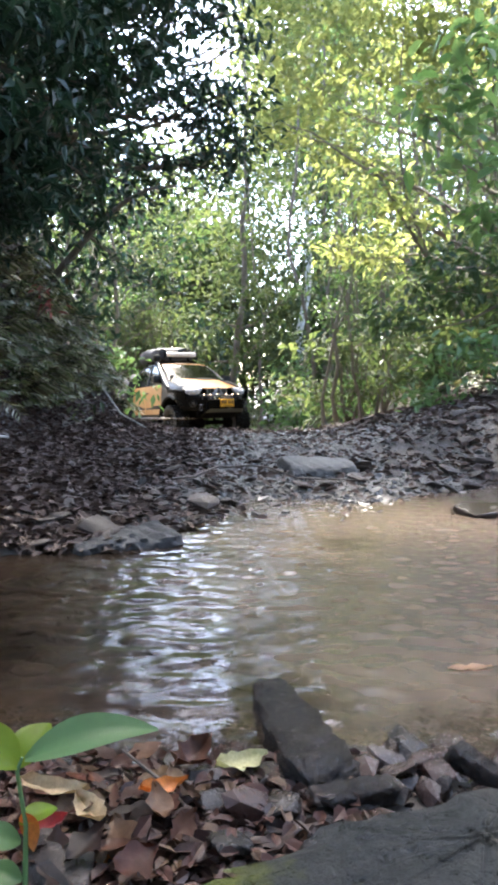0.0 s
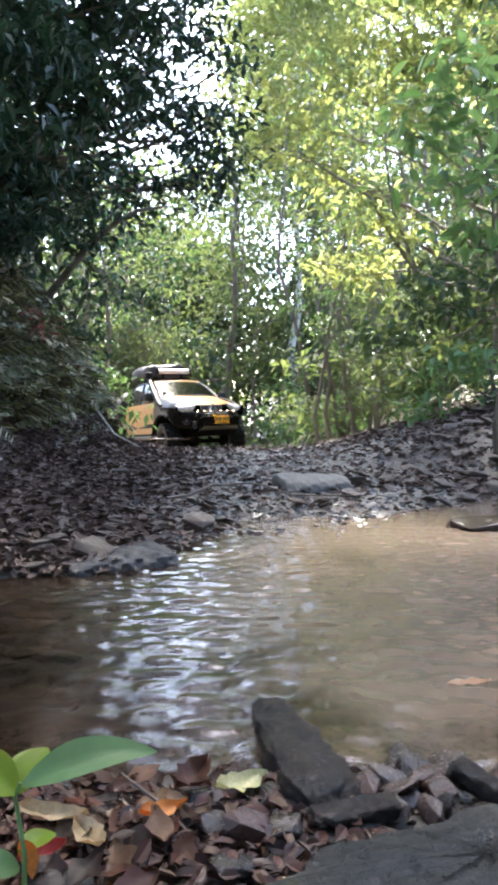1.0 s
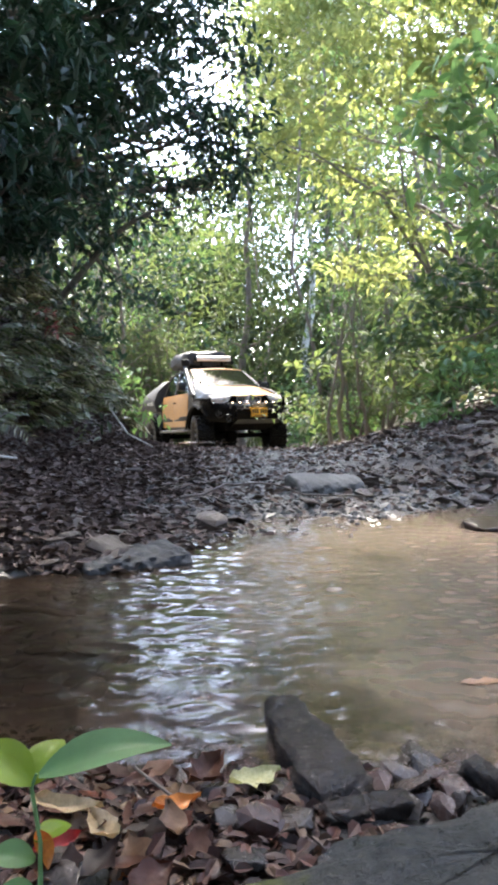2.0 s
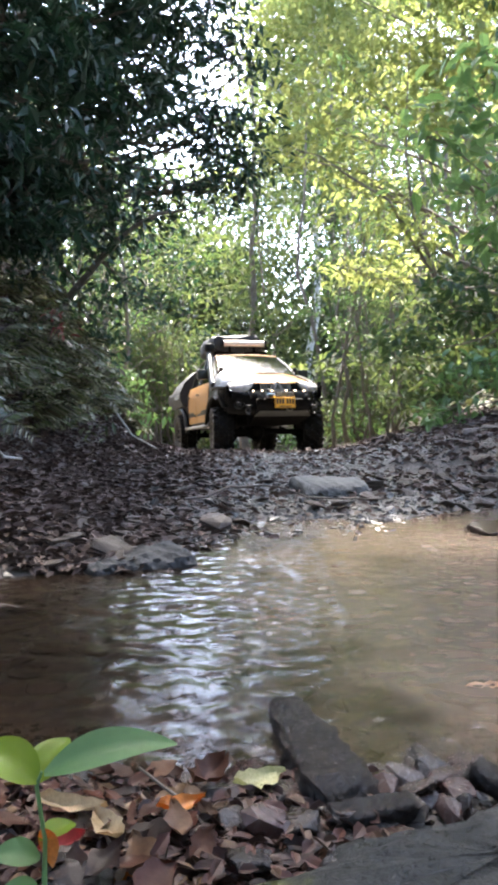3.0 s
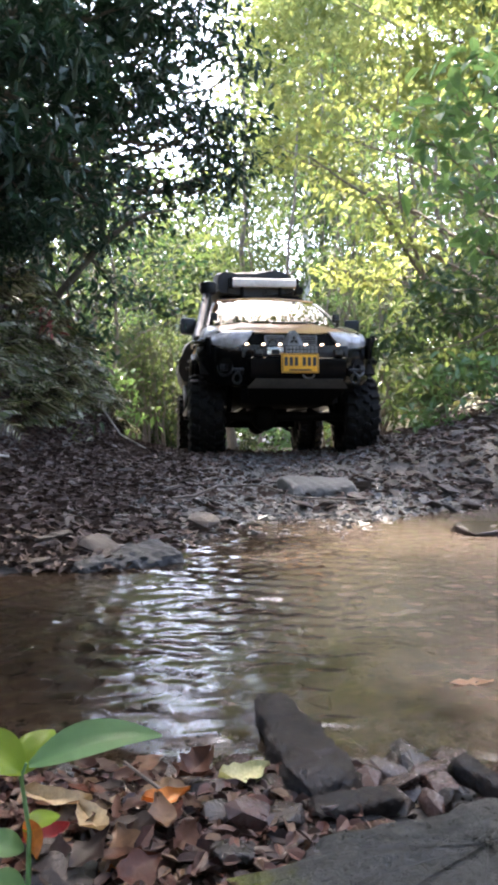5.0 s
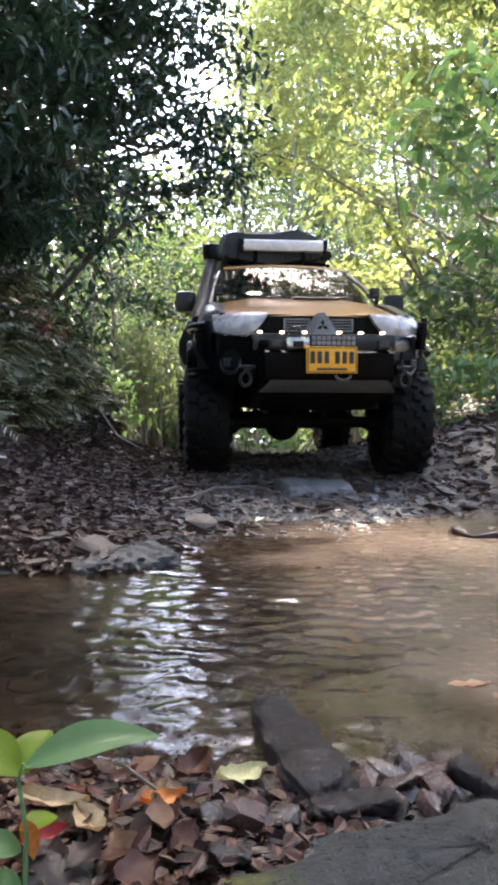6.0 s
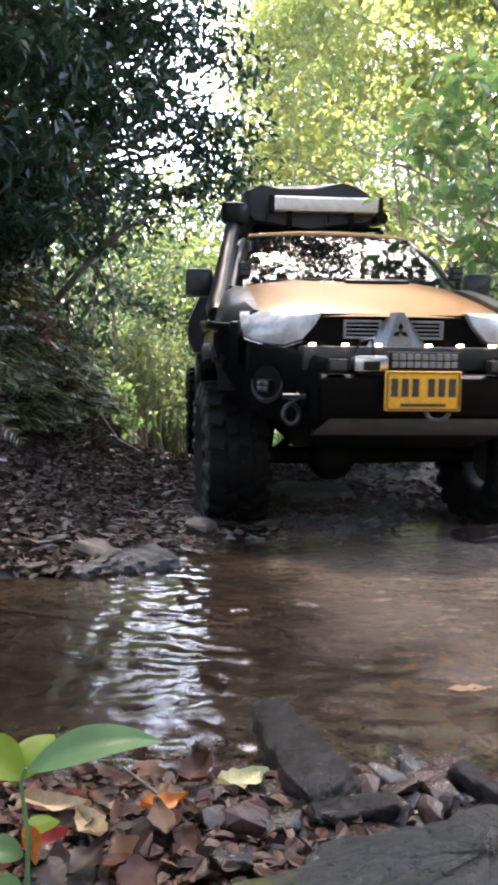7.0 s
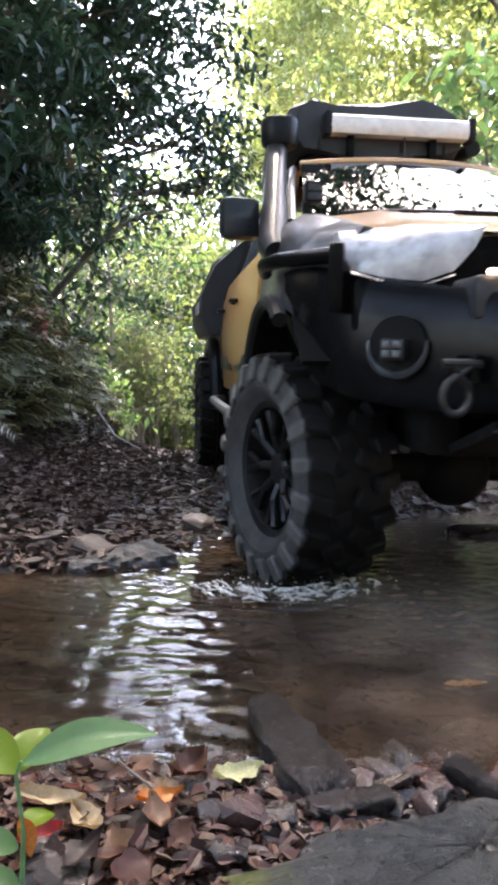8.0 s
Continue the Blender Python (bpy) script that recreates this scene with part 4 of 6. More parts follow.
def leaf_cloud(p, size, rng, droop=-0.35, wide=0.42, spread_e=0.5, shape=4):
    """Folded pointed leaves at points p: 4 corners each far off, 6 near by."""
    n = len(p)
    a, e, roll = rng.uniform(0, 6.283, n), rng.normal(droop, spread_e, n), rng.normal(0, 0.6, n)
    L = np.broadcast_to(size, (n,)) * rng.uniform(0.65, 1.25, n)
    d = np.stack([np.cos(e) * np.cos(a), np.cos(e) * np.sin(a), np.sin(e)], -1)
    s0 = np.stack([-np.sin(a), np.cos(a), 0 * a], -1)
    u0 = np.cross(d, s0)
    s = s0 * np.cos(roll)[:, None] + u0 * np.sin(roll)[:, None]
    u = np.cross(d, s)
    L1 = L[:, None]
    w = L1 * wide * 0.5
    fold, bend = 0.35 * w, 0.12 * L1
    tip = p + d * L1 - np.array([0, 0, 1]) * bend
    if shape == 4:
        v = np.stack([p, p + d * L1 * 0.45 + s * w + u * fold, tip, p + d * L1 * 0.45 - s * w + u * fold], 1)
        f = np.array([[0, 1, 2], [0, 2, 3]])
    else:
        q = lambda k, h, g: p + d * L1 * k + s * w * h + u * fold * abs(h) * g
        v = np.stack([p, q(0.28, 0.9, 1), q(0.66, 0.8, 0.8), tip, q(0.66, -0.8, 0.8), q(0.28, -0.9, 1)], 1)
        f = np.array([[0, 1, 2, 3], [0, 3, 4, 5]])
    k = v.shape[1]
    faces = (f[None] + (np.arange(n) * k)[:, None, None]).reshape(-1, f.shape[1])
    return v.reshape(-1, 3), faces


def clumps_in(blobs, per_m2, clump_r, leaves, rng, up=0.42):
    """Leaf points in clumps that fill uneven blobs (x, y, z, radius, density)."""
    pts, centres = [], []
    for x, y, z, r, dens in blobs:
        n = max(3, int(dens * per_m2 * r * r))
        q = rng.normal(0, 1, (n, 3))
        q /= np.linalg.norm(q, axis=1)[:, None]
        q *= (rng.uniform(0.12, 1.0, n) ** 0.5)[:, None] * r * np.array([1, 1, 0.85])
        q *= (1 + 0.25 * rng.normal(0, 1, (n, 1)))
        c = q + (x, y, z)
        centres.append(c)
        m = rng.poisson(leaves, n) + 2
        o = rng.normal(0, 1, (m.sum(), 3)) * clump_r * np.array([1, 1, up])
        pts.append(np.repeat(c, m, 0) + o)
    return np.concatenate(pts), centres


def wander(a, b, n, amp, rng):
    a, b = np.array(a, float), np.array(b, float)
    t = np.linspace(0, 1, n)[:, None]
    off = np.cumsum(rng.normal(0, 1, (n, 3)), 0)
    off -= off[0] + (off[-1] - off[0]) * t
    return a + (b - a) * t + off * amp * np.linalg.norm(b - a) / n ** 0.5


def tree(name, label, base, top, r, blobs, leaf, mat, per_m2=30, clump_r=0.22, leaves=14, bark=None, shape=4, seed=1, droop=-0.35, wide=0.42, category="tree", twigs=6, group="", fill=1.9):
    rng = np.random.RandomState(seed)
    base = np.array([base[0], base[1], float(height(base[0], base[1])) - 0.05])
    root = tagged(new(name), label, category, group)
    root.location = base
    if per_m2 > 16:
        # fewer, fuller sprays with open gaps between them
        per_m2, clump_r, leaves, leaf = per_m2 * 0.42, clump_r * 1.05, leaves * fill, leaf * 1.1
    pts, centres = clumps_in(blobs, per_m2, clump_r, leaves, rng)
    bm = bmesh.new()
    stem = wander(base, top, 12, 0.05, rng) - base
    add_tube(bm, stem, [r * (1 - 0.75 * i / 11) * (1.5 if i == 0 else 1) for i in range(12)], 9)
    for (x, y, z, br, _), c in zip(blobs, centres):
        e = np.array([x, y, z]) - base
        k = int(np.clip(np.argmin(np.abs(stem[:, 2] - (e[2] - 0.45 * np.linalg.norm(e[:2] - stem[6][:2])))), 2, 10))
        limb = wander(stem[k], e, 8, 0.07, rng)
        lr = r * (1 - 0.75 * k / 11) * 0.5
        add_tube(bm, limb, [max(0.006, lr * (1 - 0.85 * i / 7)) for i in range(8)], 6)
        for q in c[rng.choice(len(c), min(twigs, len(c)), False)]:
            tw = wander(limb[rng.randint(3, 8)], q - base, 5, 0.08, rng)
            add_tube(bm, tw, [max(0.004, lr * 0.3 * (1 - 0.18 * i)) for i in range(5)], 4)
    part("trunk", bm, bark or M_BARK, root, smooth=True)
    v, f = leaf_cloud(pts - base, leaf, rng, droop, wide, 0.5, shape)
    crown = new("crown", mesh_np("crown", v, f, mat))
    crown.parent = root
    return root


# the bank trees carry their shade in the dark leaf colour
tree("forest_tree", "tall shaded forest tree leaning over the track from the bank", (-3.4, 6.0), (-2.6, 6.0, 5.5), 0.14, [
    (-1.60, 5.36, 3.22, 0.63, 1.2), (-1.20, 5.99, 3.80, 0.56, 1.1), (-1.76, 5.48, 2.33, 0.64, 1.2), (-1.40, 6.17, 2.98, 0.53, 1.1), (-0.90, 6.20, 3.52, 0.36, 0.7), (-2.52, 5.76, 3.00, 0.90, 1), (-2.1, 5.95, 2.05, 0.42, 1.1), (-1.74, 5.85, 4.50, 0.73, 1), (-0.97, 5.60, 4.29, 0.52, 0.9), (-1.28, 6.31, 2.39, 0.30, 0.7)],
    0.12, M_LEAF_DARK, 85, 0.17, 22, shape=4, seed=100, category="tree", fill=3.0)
tree("forest_tree", "shaded tree with a bare arching limb beyond the bank", (-3.2, 9.0), (-2.4, 8.6, 6.5), 0.11, [
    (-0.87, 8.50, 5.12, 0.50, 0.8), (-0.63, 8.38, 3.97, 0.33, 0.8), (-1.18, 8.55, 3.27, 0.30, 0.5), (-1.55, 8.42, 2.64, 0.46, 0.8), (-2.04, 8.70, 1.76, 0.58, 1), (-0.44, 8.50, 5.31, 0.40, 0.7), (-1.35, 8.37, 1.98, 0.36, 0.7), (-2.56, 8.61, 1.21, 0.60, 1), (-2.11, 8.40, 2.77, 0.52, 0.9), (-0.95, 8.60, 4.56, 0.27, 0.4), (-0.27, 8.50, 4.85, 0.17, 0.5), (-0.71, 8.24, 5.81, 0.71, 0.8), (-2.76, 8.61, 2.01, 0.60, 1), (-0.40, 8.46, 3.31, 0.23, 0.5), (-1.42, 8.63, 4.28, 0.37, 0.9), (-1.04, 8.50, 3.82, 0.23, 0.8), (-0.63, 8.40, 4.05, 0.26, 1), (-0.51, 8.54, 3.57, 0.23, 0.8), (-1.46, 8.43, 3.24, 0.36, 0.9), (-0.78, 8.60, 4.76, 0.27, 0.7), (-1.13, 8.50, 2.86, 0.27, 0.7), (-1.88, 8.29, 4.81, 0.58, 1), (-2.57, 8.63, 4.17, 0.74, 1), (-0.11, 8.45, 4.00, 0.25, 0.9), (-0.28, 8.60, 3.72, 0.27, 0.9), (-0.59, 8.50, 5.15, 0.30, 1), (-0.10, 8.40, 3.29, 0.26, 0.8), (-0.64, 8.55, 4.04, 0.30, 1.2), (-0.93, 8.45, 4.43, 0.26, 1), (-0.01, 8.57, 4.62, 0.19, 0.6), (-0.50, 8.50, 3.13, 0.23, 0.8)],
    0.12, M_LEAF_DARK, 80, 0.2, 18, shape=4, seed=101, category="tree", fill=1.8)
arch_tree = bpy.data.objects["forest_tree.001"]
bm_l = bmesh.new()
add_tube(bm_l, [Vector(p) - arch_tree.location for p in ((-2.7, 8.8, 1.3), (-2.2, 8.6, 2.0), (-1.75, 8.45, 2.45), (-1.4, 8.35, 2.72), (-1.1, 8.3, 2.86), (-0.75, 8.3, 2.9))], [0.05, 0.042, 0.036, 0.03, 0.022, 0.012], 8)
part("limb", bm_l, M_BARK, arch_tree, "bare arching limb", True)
tree("forest_tree", "dense shaded tree standing on top of the bank", (-5.2, 10), (-4.6, 9.8, 6.5), 0.15, [
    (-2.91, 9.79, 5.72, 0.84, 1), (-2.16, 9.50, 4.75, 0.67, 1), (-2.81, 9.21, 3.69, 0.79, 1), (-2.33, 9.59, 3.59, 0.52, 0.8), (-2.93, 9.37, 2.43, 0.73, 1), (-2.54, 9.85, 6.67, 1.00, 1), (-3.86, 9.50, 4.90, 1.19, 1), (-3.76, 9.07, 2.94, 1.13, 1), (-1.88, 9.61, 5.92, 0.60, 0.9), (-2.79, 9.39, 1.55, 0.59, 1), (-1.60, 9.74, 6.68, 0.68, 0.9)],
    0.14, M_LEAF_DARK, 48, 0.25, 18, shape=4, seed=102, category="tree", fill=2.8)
tree("forest_tree", "pale green understorey tree behind the bank", (-5.5, 21.8), (-4.2, 21.2, 7), 0.08, [
    (-2.29, 20.79, 4.43, 1.14, 0.9), (-3.78, 21.44, 2.71, 1.26, 0.9), (-1.49, 21.00, 5.45, 0.98, 0.7), (-2.43, 20.65, 2.47, 0.97, 0.8), (-3.16, 21.18, 1.20, 0.99, 0.9), (-4.24, 20.82, 4.27, 0.98, 0.7), (-0.85, 21.27, 3.85, 0.75, 0.7), (-1.82, 21.00, 3.32, 0.82, 0.6), (-2.29, 20.76, 0.70, 0.65, 0.7)],
    0.15, M_LEAF_MID, 19, 0.4, 18, shape=4, seed=103, category="tree", fill=2.1)
tree("forest_tree", "slender forest tree with thin foliage and light showing through", (-0.3, 19.5), (-0.1, 19.3, 9.5), 0.11, [
    (-0.01, 19.19, 6.84, 1.05, 0.7), (0.57, 18.79, 5.09, 1.17, 0.7), (-0.17, 19.37, 3.72, 1.06, 0.7), (1.17, 19.00, 3.07, 1.04, 0.7), (0.42, 18.68, 1.86, 0.87, 0.8), (-0.61, 19.16, 2.34, 0.90, 0.8), (-1.04, 18.84, 1.28, 0.88, 0.8), (0.14, 19.24, 8.51, 0.68, 0.6)],
    0.18, M_LEAF_MID, 22, 0.36, 18, shape=4, seed=104, category="tree", fill=2.2)
tree("forest_tree", "slender forest tree with dull green foliage", (2.3, 23), (2.2, 22, 11), 0.12, [
    (2.67, 21.51, 4.73, 1.34, 0.7), (2.06, 22.19, 2.09, 1.04, 0.8), (3.39, 21.85, 2.58, 0.85, 0.7), (2.61, 22.43, 7.18, 1.23, 0.7), (1.53, 22.00, 6.88, 1.03, 0.7), (2.01, 21.63, 5.43, 1.01, 0.6), (4.31, 22.19, 3.47, 1.04, 0.7), (3.06, 21.88, 1.21, 0.68, 0.8), (1.55, 22.28, 1.22, 0.78, 0.8)],
    0.19, M_LEAF_MID, 19, 0.4, 18, shape=4, seed=105, category="tree", fill=2.2)
tree("forest_tree", "tall distant forest tree with a pale straight trunk", (2.2, 28), (2.4, 27, 17), 0.17, [
    (0.82, 27.00, 14.41, 1.69, 0.8), (2.46, 26.51, 13.54, 1.34, 0.7), (4.24, 27.30, 14.99, 1.71, 0.8), (1.22, 26.58, 16.90, 2.28, 0.8), (4.32, 27.83, 18.10, 2.39, 0.8), (-0.02, 27.00, 15.26, 0.84, 0.6), (3.29, 26.47, 11.04, 1.45, 0.8), (1.68, 27.23, 11.13, 1.28, 0.8), (0.19, 26.86, 12.66, 0.80, 0.8), (0.83, 27.42, 10.56, 1.18, 0.7), (2.19, 27.00, 12.41, 1.26, 0.8), (-0.23, 26.66, 8.83, 0.94, 0.7), (-0.34, 27.11, 14.47, 0.63, 0.8), (2.48, 26.73, 15.32, 1.46, 1), (5.12, 27.46, 12.72, 1.29, 0.8)],
    0.24, M_LEAF_LIGHT, 24, 0.5, 20, bark=M_PALE_BARK, shape=4, seed=106, category="tree", fill=2.2)
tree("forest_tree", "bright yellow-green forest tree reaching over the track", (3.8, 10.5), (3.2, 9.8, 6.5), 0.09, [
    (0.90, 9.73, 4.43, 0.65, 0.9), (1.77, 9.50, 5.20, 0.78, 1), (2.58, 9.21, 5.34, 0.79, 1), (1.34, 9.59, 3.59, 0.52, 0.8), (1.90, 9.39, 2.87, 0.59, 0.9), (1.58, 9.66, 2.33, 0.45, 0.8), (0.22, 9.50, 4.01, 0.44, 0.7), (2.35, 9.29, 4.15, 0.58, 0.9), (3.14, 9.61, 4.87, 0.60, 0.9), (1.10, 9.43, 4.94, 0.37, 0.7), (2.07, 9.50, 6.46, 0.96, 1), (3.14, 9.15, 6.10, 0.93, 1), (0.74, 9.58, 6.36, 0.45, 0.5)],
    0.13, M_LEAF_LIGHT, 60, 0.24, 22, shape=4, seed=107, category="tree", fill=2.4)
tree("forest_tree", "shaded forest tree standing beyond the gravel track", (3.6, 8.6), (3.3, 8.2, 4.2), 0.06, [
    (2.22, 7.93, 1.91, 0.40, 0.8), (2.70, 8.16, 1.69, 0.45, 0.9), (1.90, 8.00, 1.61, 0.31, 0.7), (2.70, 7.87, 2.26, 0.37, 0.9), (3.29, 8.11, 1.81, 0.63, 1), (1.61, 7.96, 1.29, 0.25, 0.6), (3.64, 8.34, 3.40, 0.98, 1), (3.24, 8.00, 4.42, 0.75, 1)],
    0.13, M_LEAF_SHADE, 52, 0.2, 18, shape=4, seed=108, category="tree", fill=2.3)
tree("broadleaf_sapling", "young tree with large glossy bright green leaves", (2.0, 5.6), (1.75, 5.3, 2.9), 0.022, [
    (1.22, 5.24, 2.56, 0.20, 0.9), (1.45, 5.16, 2.23, 0.24, 1), (1.68, 5.27, 1.94, 0.20, 0.9), (1.72, 5.20, 2.53, 0.24, 1), (1.52, 5.23, 2.78, 0.18, 0.8), (1.85, 5.16, 2.15, 0.26, 1), (1.92, 5.2, 2.75, 0.26, 1), (1.70, 5.24, 3.0, 0.18, 0.7), (1.95, 5.2, 1.75, 0.2, 0.9)],
    0.13, M_LEAF_BROAD, 110, 0.13, 6, shape=6, seed=109, category="tree", wide=0.55, droop=-0.15)
tree("bush", "leafy green bush at the edge of the track", (2.7, 7.7), (2.6, 7.6, 1.1), 0.03, [
    (2.07, 7.39, 0.81, 0.29, 1), (2.53, 7.56, 1.02, 0.35, 1), (1.89, 7.47, 0.64, 0.17, 0.9), (2.86, 7.65, 0.79, 0.42, 1), (2.28, 7.50, 1.14, 0.23, 0.8)],
    0.12, M_LEAF_BROAD, 70, 0.14, 12, shape=6, seed=110, category="bush")
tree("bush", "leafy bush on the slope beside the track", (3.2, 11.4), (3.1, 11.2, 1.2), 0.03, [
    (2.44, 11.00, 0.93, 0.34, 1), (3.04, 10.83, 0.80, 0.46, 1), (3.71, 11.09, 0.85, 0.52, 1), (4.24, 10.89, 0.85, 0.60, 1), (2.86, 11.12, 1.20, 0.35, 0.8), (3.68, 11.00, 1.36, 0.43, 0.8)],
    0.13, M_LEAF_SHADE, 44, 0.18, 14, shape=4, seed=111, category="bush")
tree("bush", "low pale green bush under the trees", (2.2, 14), (2.1, 13.8, 0.6), 0.03, [
    (1.91, 13.65, 0.58, 0.43, 1), (1.25, 13.50, 0.52, 0.37, 1), (2.49, 13.35, 0.58, 0.42, 0.8), (0.62, 13.57, 0.52, 0.37, 1), (3.13, 13.41, 0.89, 0.52, 1)],
    0.13, M_LEAF_MID, 40, 0.2, 12, shape=4, seed=112, category="bush")
tree("bush", "bright green fern-like bush hanging over the foot of the bank", (-1.9, 9.4), (-1.8, 9.2, 1.0), 0.02, [
    (-1.65, 9.16, 0.89, 0.21, 0.9), (-1.49, 9.27, 0.60, 0.20, 0.9), (-1.80, 9.20, 1.14, 0.19, 0.8)],
    0.13, M_LEAF_BROAD, 60, 0.15, 10, shape=4, seed=113, category="bush")
tree("bush", "dark green leafy shrub growing out of the earth bank", (-2.05, 6.1), (-1.95, 5.9, 1.2), 0.02, [
    (-1.98, 6.04, 1.42, 0.21, 0.5), (-1.66, 5.97, 1.43, 0.16, 0.4), (-1.90, 6.08, 0.66, 0.24, 0.5), (-1.55, 6.00, 0.99, 0.19, 0.4), (-1.97, 5.93, 0.34, 0.19, 0.4), (-1.46, 6.03, 0.57, 0.14, 0.4)],
    0.085, M_FERN, 60, 0.14, 9, shape=4, seed=114, category="bush")
tree("bush", "small plant with dull red leaves growing on the bank", (-1.86, 6.1), (-1.66, 5.95, 1.36), 0.008, [
    (-1.64, 5.92, 1.42, 0.08, 0.6), (-1.60, 5.9, 1.30, 0.06, 0.5)],
    0.075, M_LEAF_RED, 14, 0.05, 3, shape=6, seed=117, category="bush", wide=0.3)
tree("bush", "yellow-green bamboo-like thicket beside the track", (-3.3, 22.9), (-3.3, 22.8, 1.5), 0.03, [
    (-2.8, 22.5, 1.05, 0.85, 0.9), (-3.6, 22.9, 0.3, 0.8, 1), (-1.95, 22.6, 1.22, 0.7, 0.8), (-2.7, 23.0, 0.0, 0.6, 1), (-4.3, 22.7, 1.75, 1.05, 1)],
    0.2, M_LEAF_MID, 18, 0.34, 14, shape=4, seed=115, category="bush")
# unseen crowns above the view, added to keep sky and sun off the ground
tree("forest_tree", "unseen forest tree whose added crown blocks sky light", (-4.6, 0.5), (-4.14, 0.5, 7.5), 0.16, [
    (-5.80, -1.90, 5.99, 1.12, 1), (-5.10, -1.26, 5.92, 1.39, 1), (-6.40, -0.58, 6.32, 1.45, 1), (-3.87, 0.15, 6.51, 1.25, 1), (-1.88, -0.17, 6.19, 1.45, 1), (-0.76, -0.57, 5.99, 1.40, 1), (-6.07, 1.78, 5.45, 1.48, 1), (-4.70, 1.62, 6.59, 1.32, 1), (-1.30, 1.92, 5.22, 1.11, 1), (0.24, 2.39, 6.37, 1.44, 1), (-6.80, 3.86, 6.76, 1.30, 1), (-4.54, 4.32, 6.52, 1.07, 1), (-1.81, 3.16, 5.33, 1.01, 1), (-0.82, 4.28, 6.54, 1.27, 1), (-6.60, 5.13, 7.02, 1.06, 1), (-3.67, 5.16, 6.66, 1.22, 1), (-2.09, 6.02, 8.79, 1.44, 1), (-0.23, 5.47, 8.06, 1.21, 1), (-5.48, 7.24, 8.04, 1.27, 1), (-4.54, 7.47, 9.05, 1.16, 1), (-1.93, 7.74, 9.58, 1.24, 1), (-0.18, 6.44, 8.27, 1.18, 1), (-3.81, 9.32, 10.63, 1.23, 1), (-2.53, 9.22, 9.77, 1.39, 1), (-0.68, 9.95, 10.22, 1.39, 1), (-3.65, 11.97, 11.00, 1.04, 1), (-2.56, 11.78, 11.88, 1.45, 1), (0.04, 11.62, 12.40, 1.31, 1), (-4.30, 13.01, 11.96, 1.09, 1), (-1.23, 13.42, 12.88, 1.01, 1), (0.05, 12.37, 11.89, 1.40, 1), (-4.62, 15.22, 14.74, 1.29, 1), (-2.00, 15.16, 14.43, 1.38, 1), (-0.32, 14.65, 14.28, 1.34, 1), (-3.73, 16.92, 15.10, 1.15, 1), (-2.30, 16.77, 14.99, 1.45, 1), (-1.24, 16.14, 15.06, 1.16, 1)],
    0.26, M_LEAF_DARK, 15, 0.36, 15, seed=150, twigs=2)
tree("forest_tree", "unseen forest tree whose added crown blocks sky light", (-1.5, -4.5), (-1.35, -4.5, 7.5), 0.16, [
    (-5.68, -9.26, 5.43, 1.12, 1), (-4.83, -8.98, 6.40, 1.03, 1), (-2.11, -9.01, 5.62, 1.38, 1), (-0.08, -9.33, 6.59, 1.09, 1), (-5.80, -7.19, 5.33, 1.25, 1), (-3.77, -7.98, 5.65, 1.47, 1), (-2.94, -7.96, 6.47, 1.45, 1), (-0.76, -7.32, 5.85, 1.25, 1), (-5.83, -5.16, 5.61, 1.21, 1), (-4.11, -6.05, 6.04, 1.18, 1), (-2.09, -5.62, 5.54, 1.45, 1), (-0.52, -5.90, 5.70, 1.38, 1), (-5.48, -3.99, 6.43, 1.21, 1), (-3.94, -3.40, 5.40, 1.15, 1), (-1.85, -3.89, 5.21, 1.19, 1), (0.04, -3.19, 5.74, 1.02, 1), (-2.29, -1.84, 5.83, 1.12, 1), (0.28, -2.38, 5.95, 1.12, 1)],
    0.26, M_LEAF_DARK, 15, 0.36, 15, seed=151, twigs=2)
tree("forest_tree", "unseen forest tree whose added crown blocks sky light", (4.6, -0.5), (4.14, -0.5, 7.5), 0.16, [
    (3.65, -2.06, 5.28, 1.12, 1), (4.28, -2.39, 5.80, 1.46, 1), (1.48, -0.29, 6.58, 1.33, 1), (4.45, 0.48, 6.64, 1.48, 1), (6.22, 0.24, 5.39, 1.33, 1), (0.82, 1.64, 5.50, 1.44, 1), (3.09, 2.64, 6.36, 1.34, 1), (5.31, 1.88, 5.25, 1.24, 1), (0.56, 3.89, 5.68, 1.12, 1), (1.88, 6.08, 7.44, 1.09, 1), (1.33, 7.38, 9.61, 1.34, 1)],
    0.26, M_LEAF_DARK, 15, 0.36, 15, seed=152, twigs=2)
tree("forest_tree", "unseen forest tree whose added crown blocks sky light", (2.5, -4.5), (2.25, -4.5, 7.5), 0.16, [
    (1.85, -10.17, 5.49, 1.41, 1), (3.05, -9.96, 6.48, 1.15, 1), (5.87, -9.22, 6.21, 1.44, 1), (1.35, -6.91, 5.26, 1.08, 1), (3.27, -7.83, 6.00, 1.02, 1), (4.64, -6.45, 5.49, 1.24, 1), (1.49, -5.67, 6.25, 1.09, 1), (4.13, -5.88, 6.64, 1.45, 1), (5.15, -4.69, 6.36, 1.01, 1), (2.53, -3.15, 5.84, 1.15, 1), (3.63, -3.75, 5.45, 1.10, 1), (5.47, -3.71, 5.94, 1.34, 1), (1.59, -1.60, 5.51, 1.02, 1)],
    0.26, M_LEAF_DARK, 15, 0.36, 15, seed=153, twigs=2)
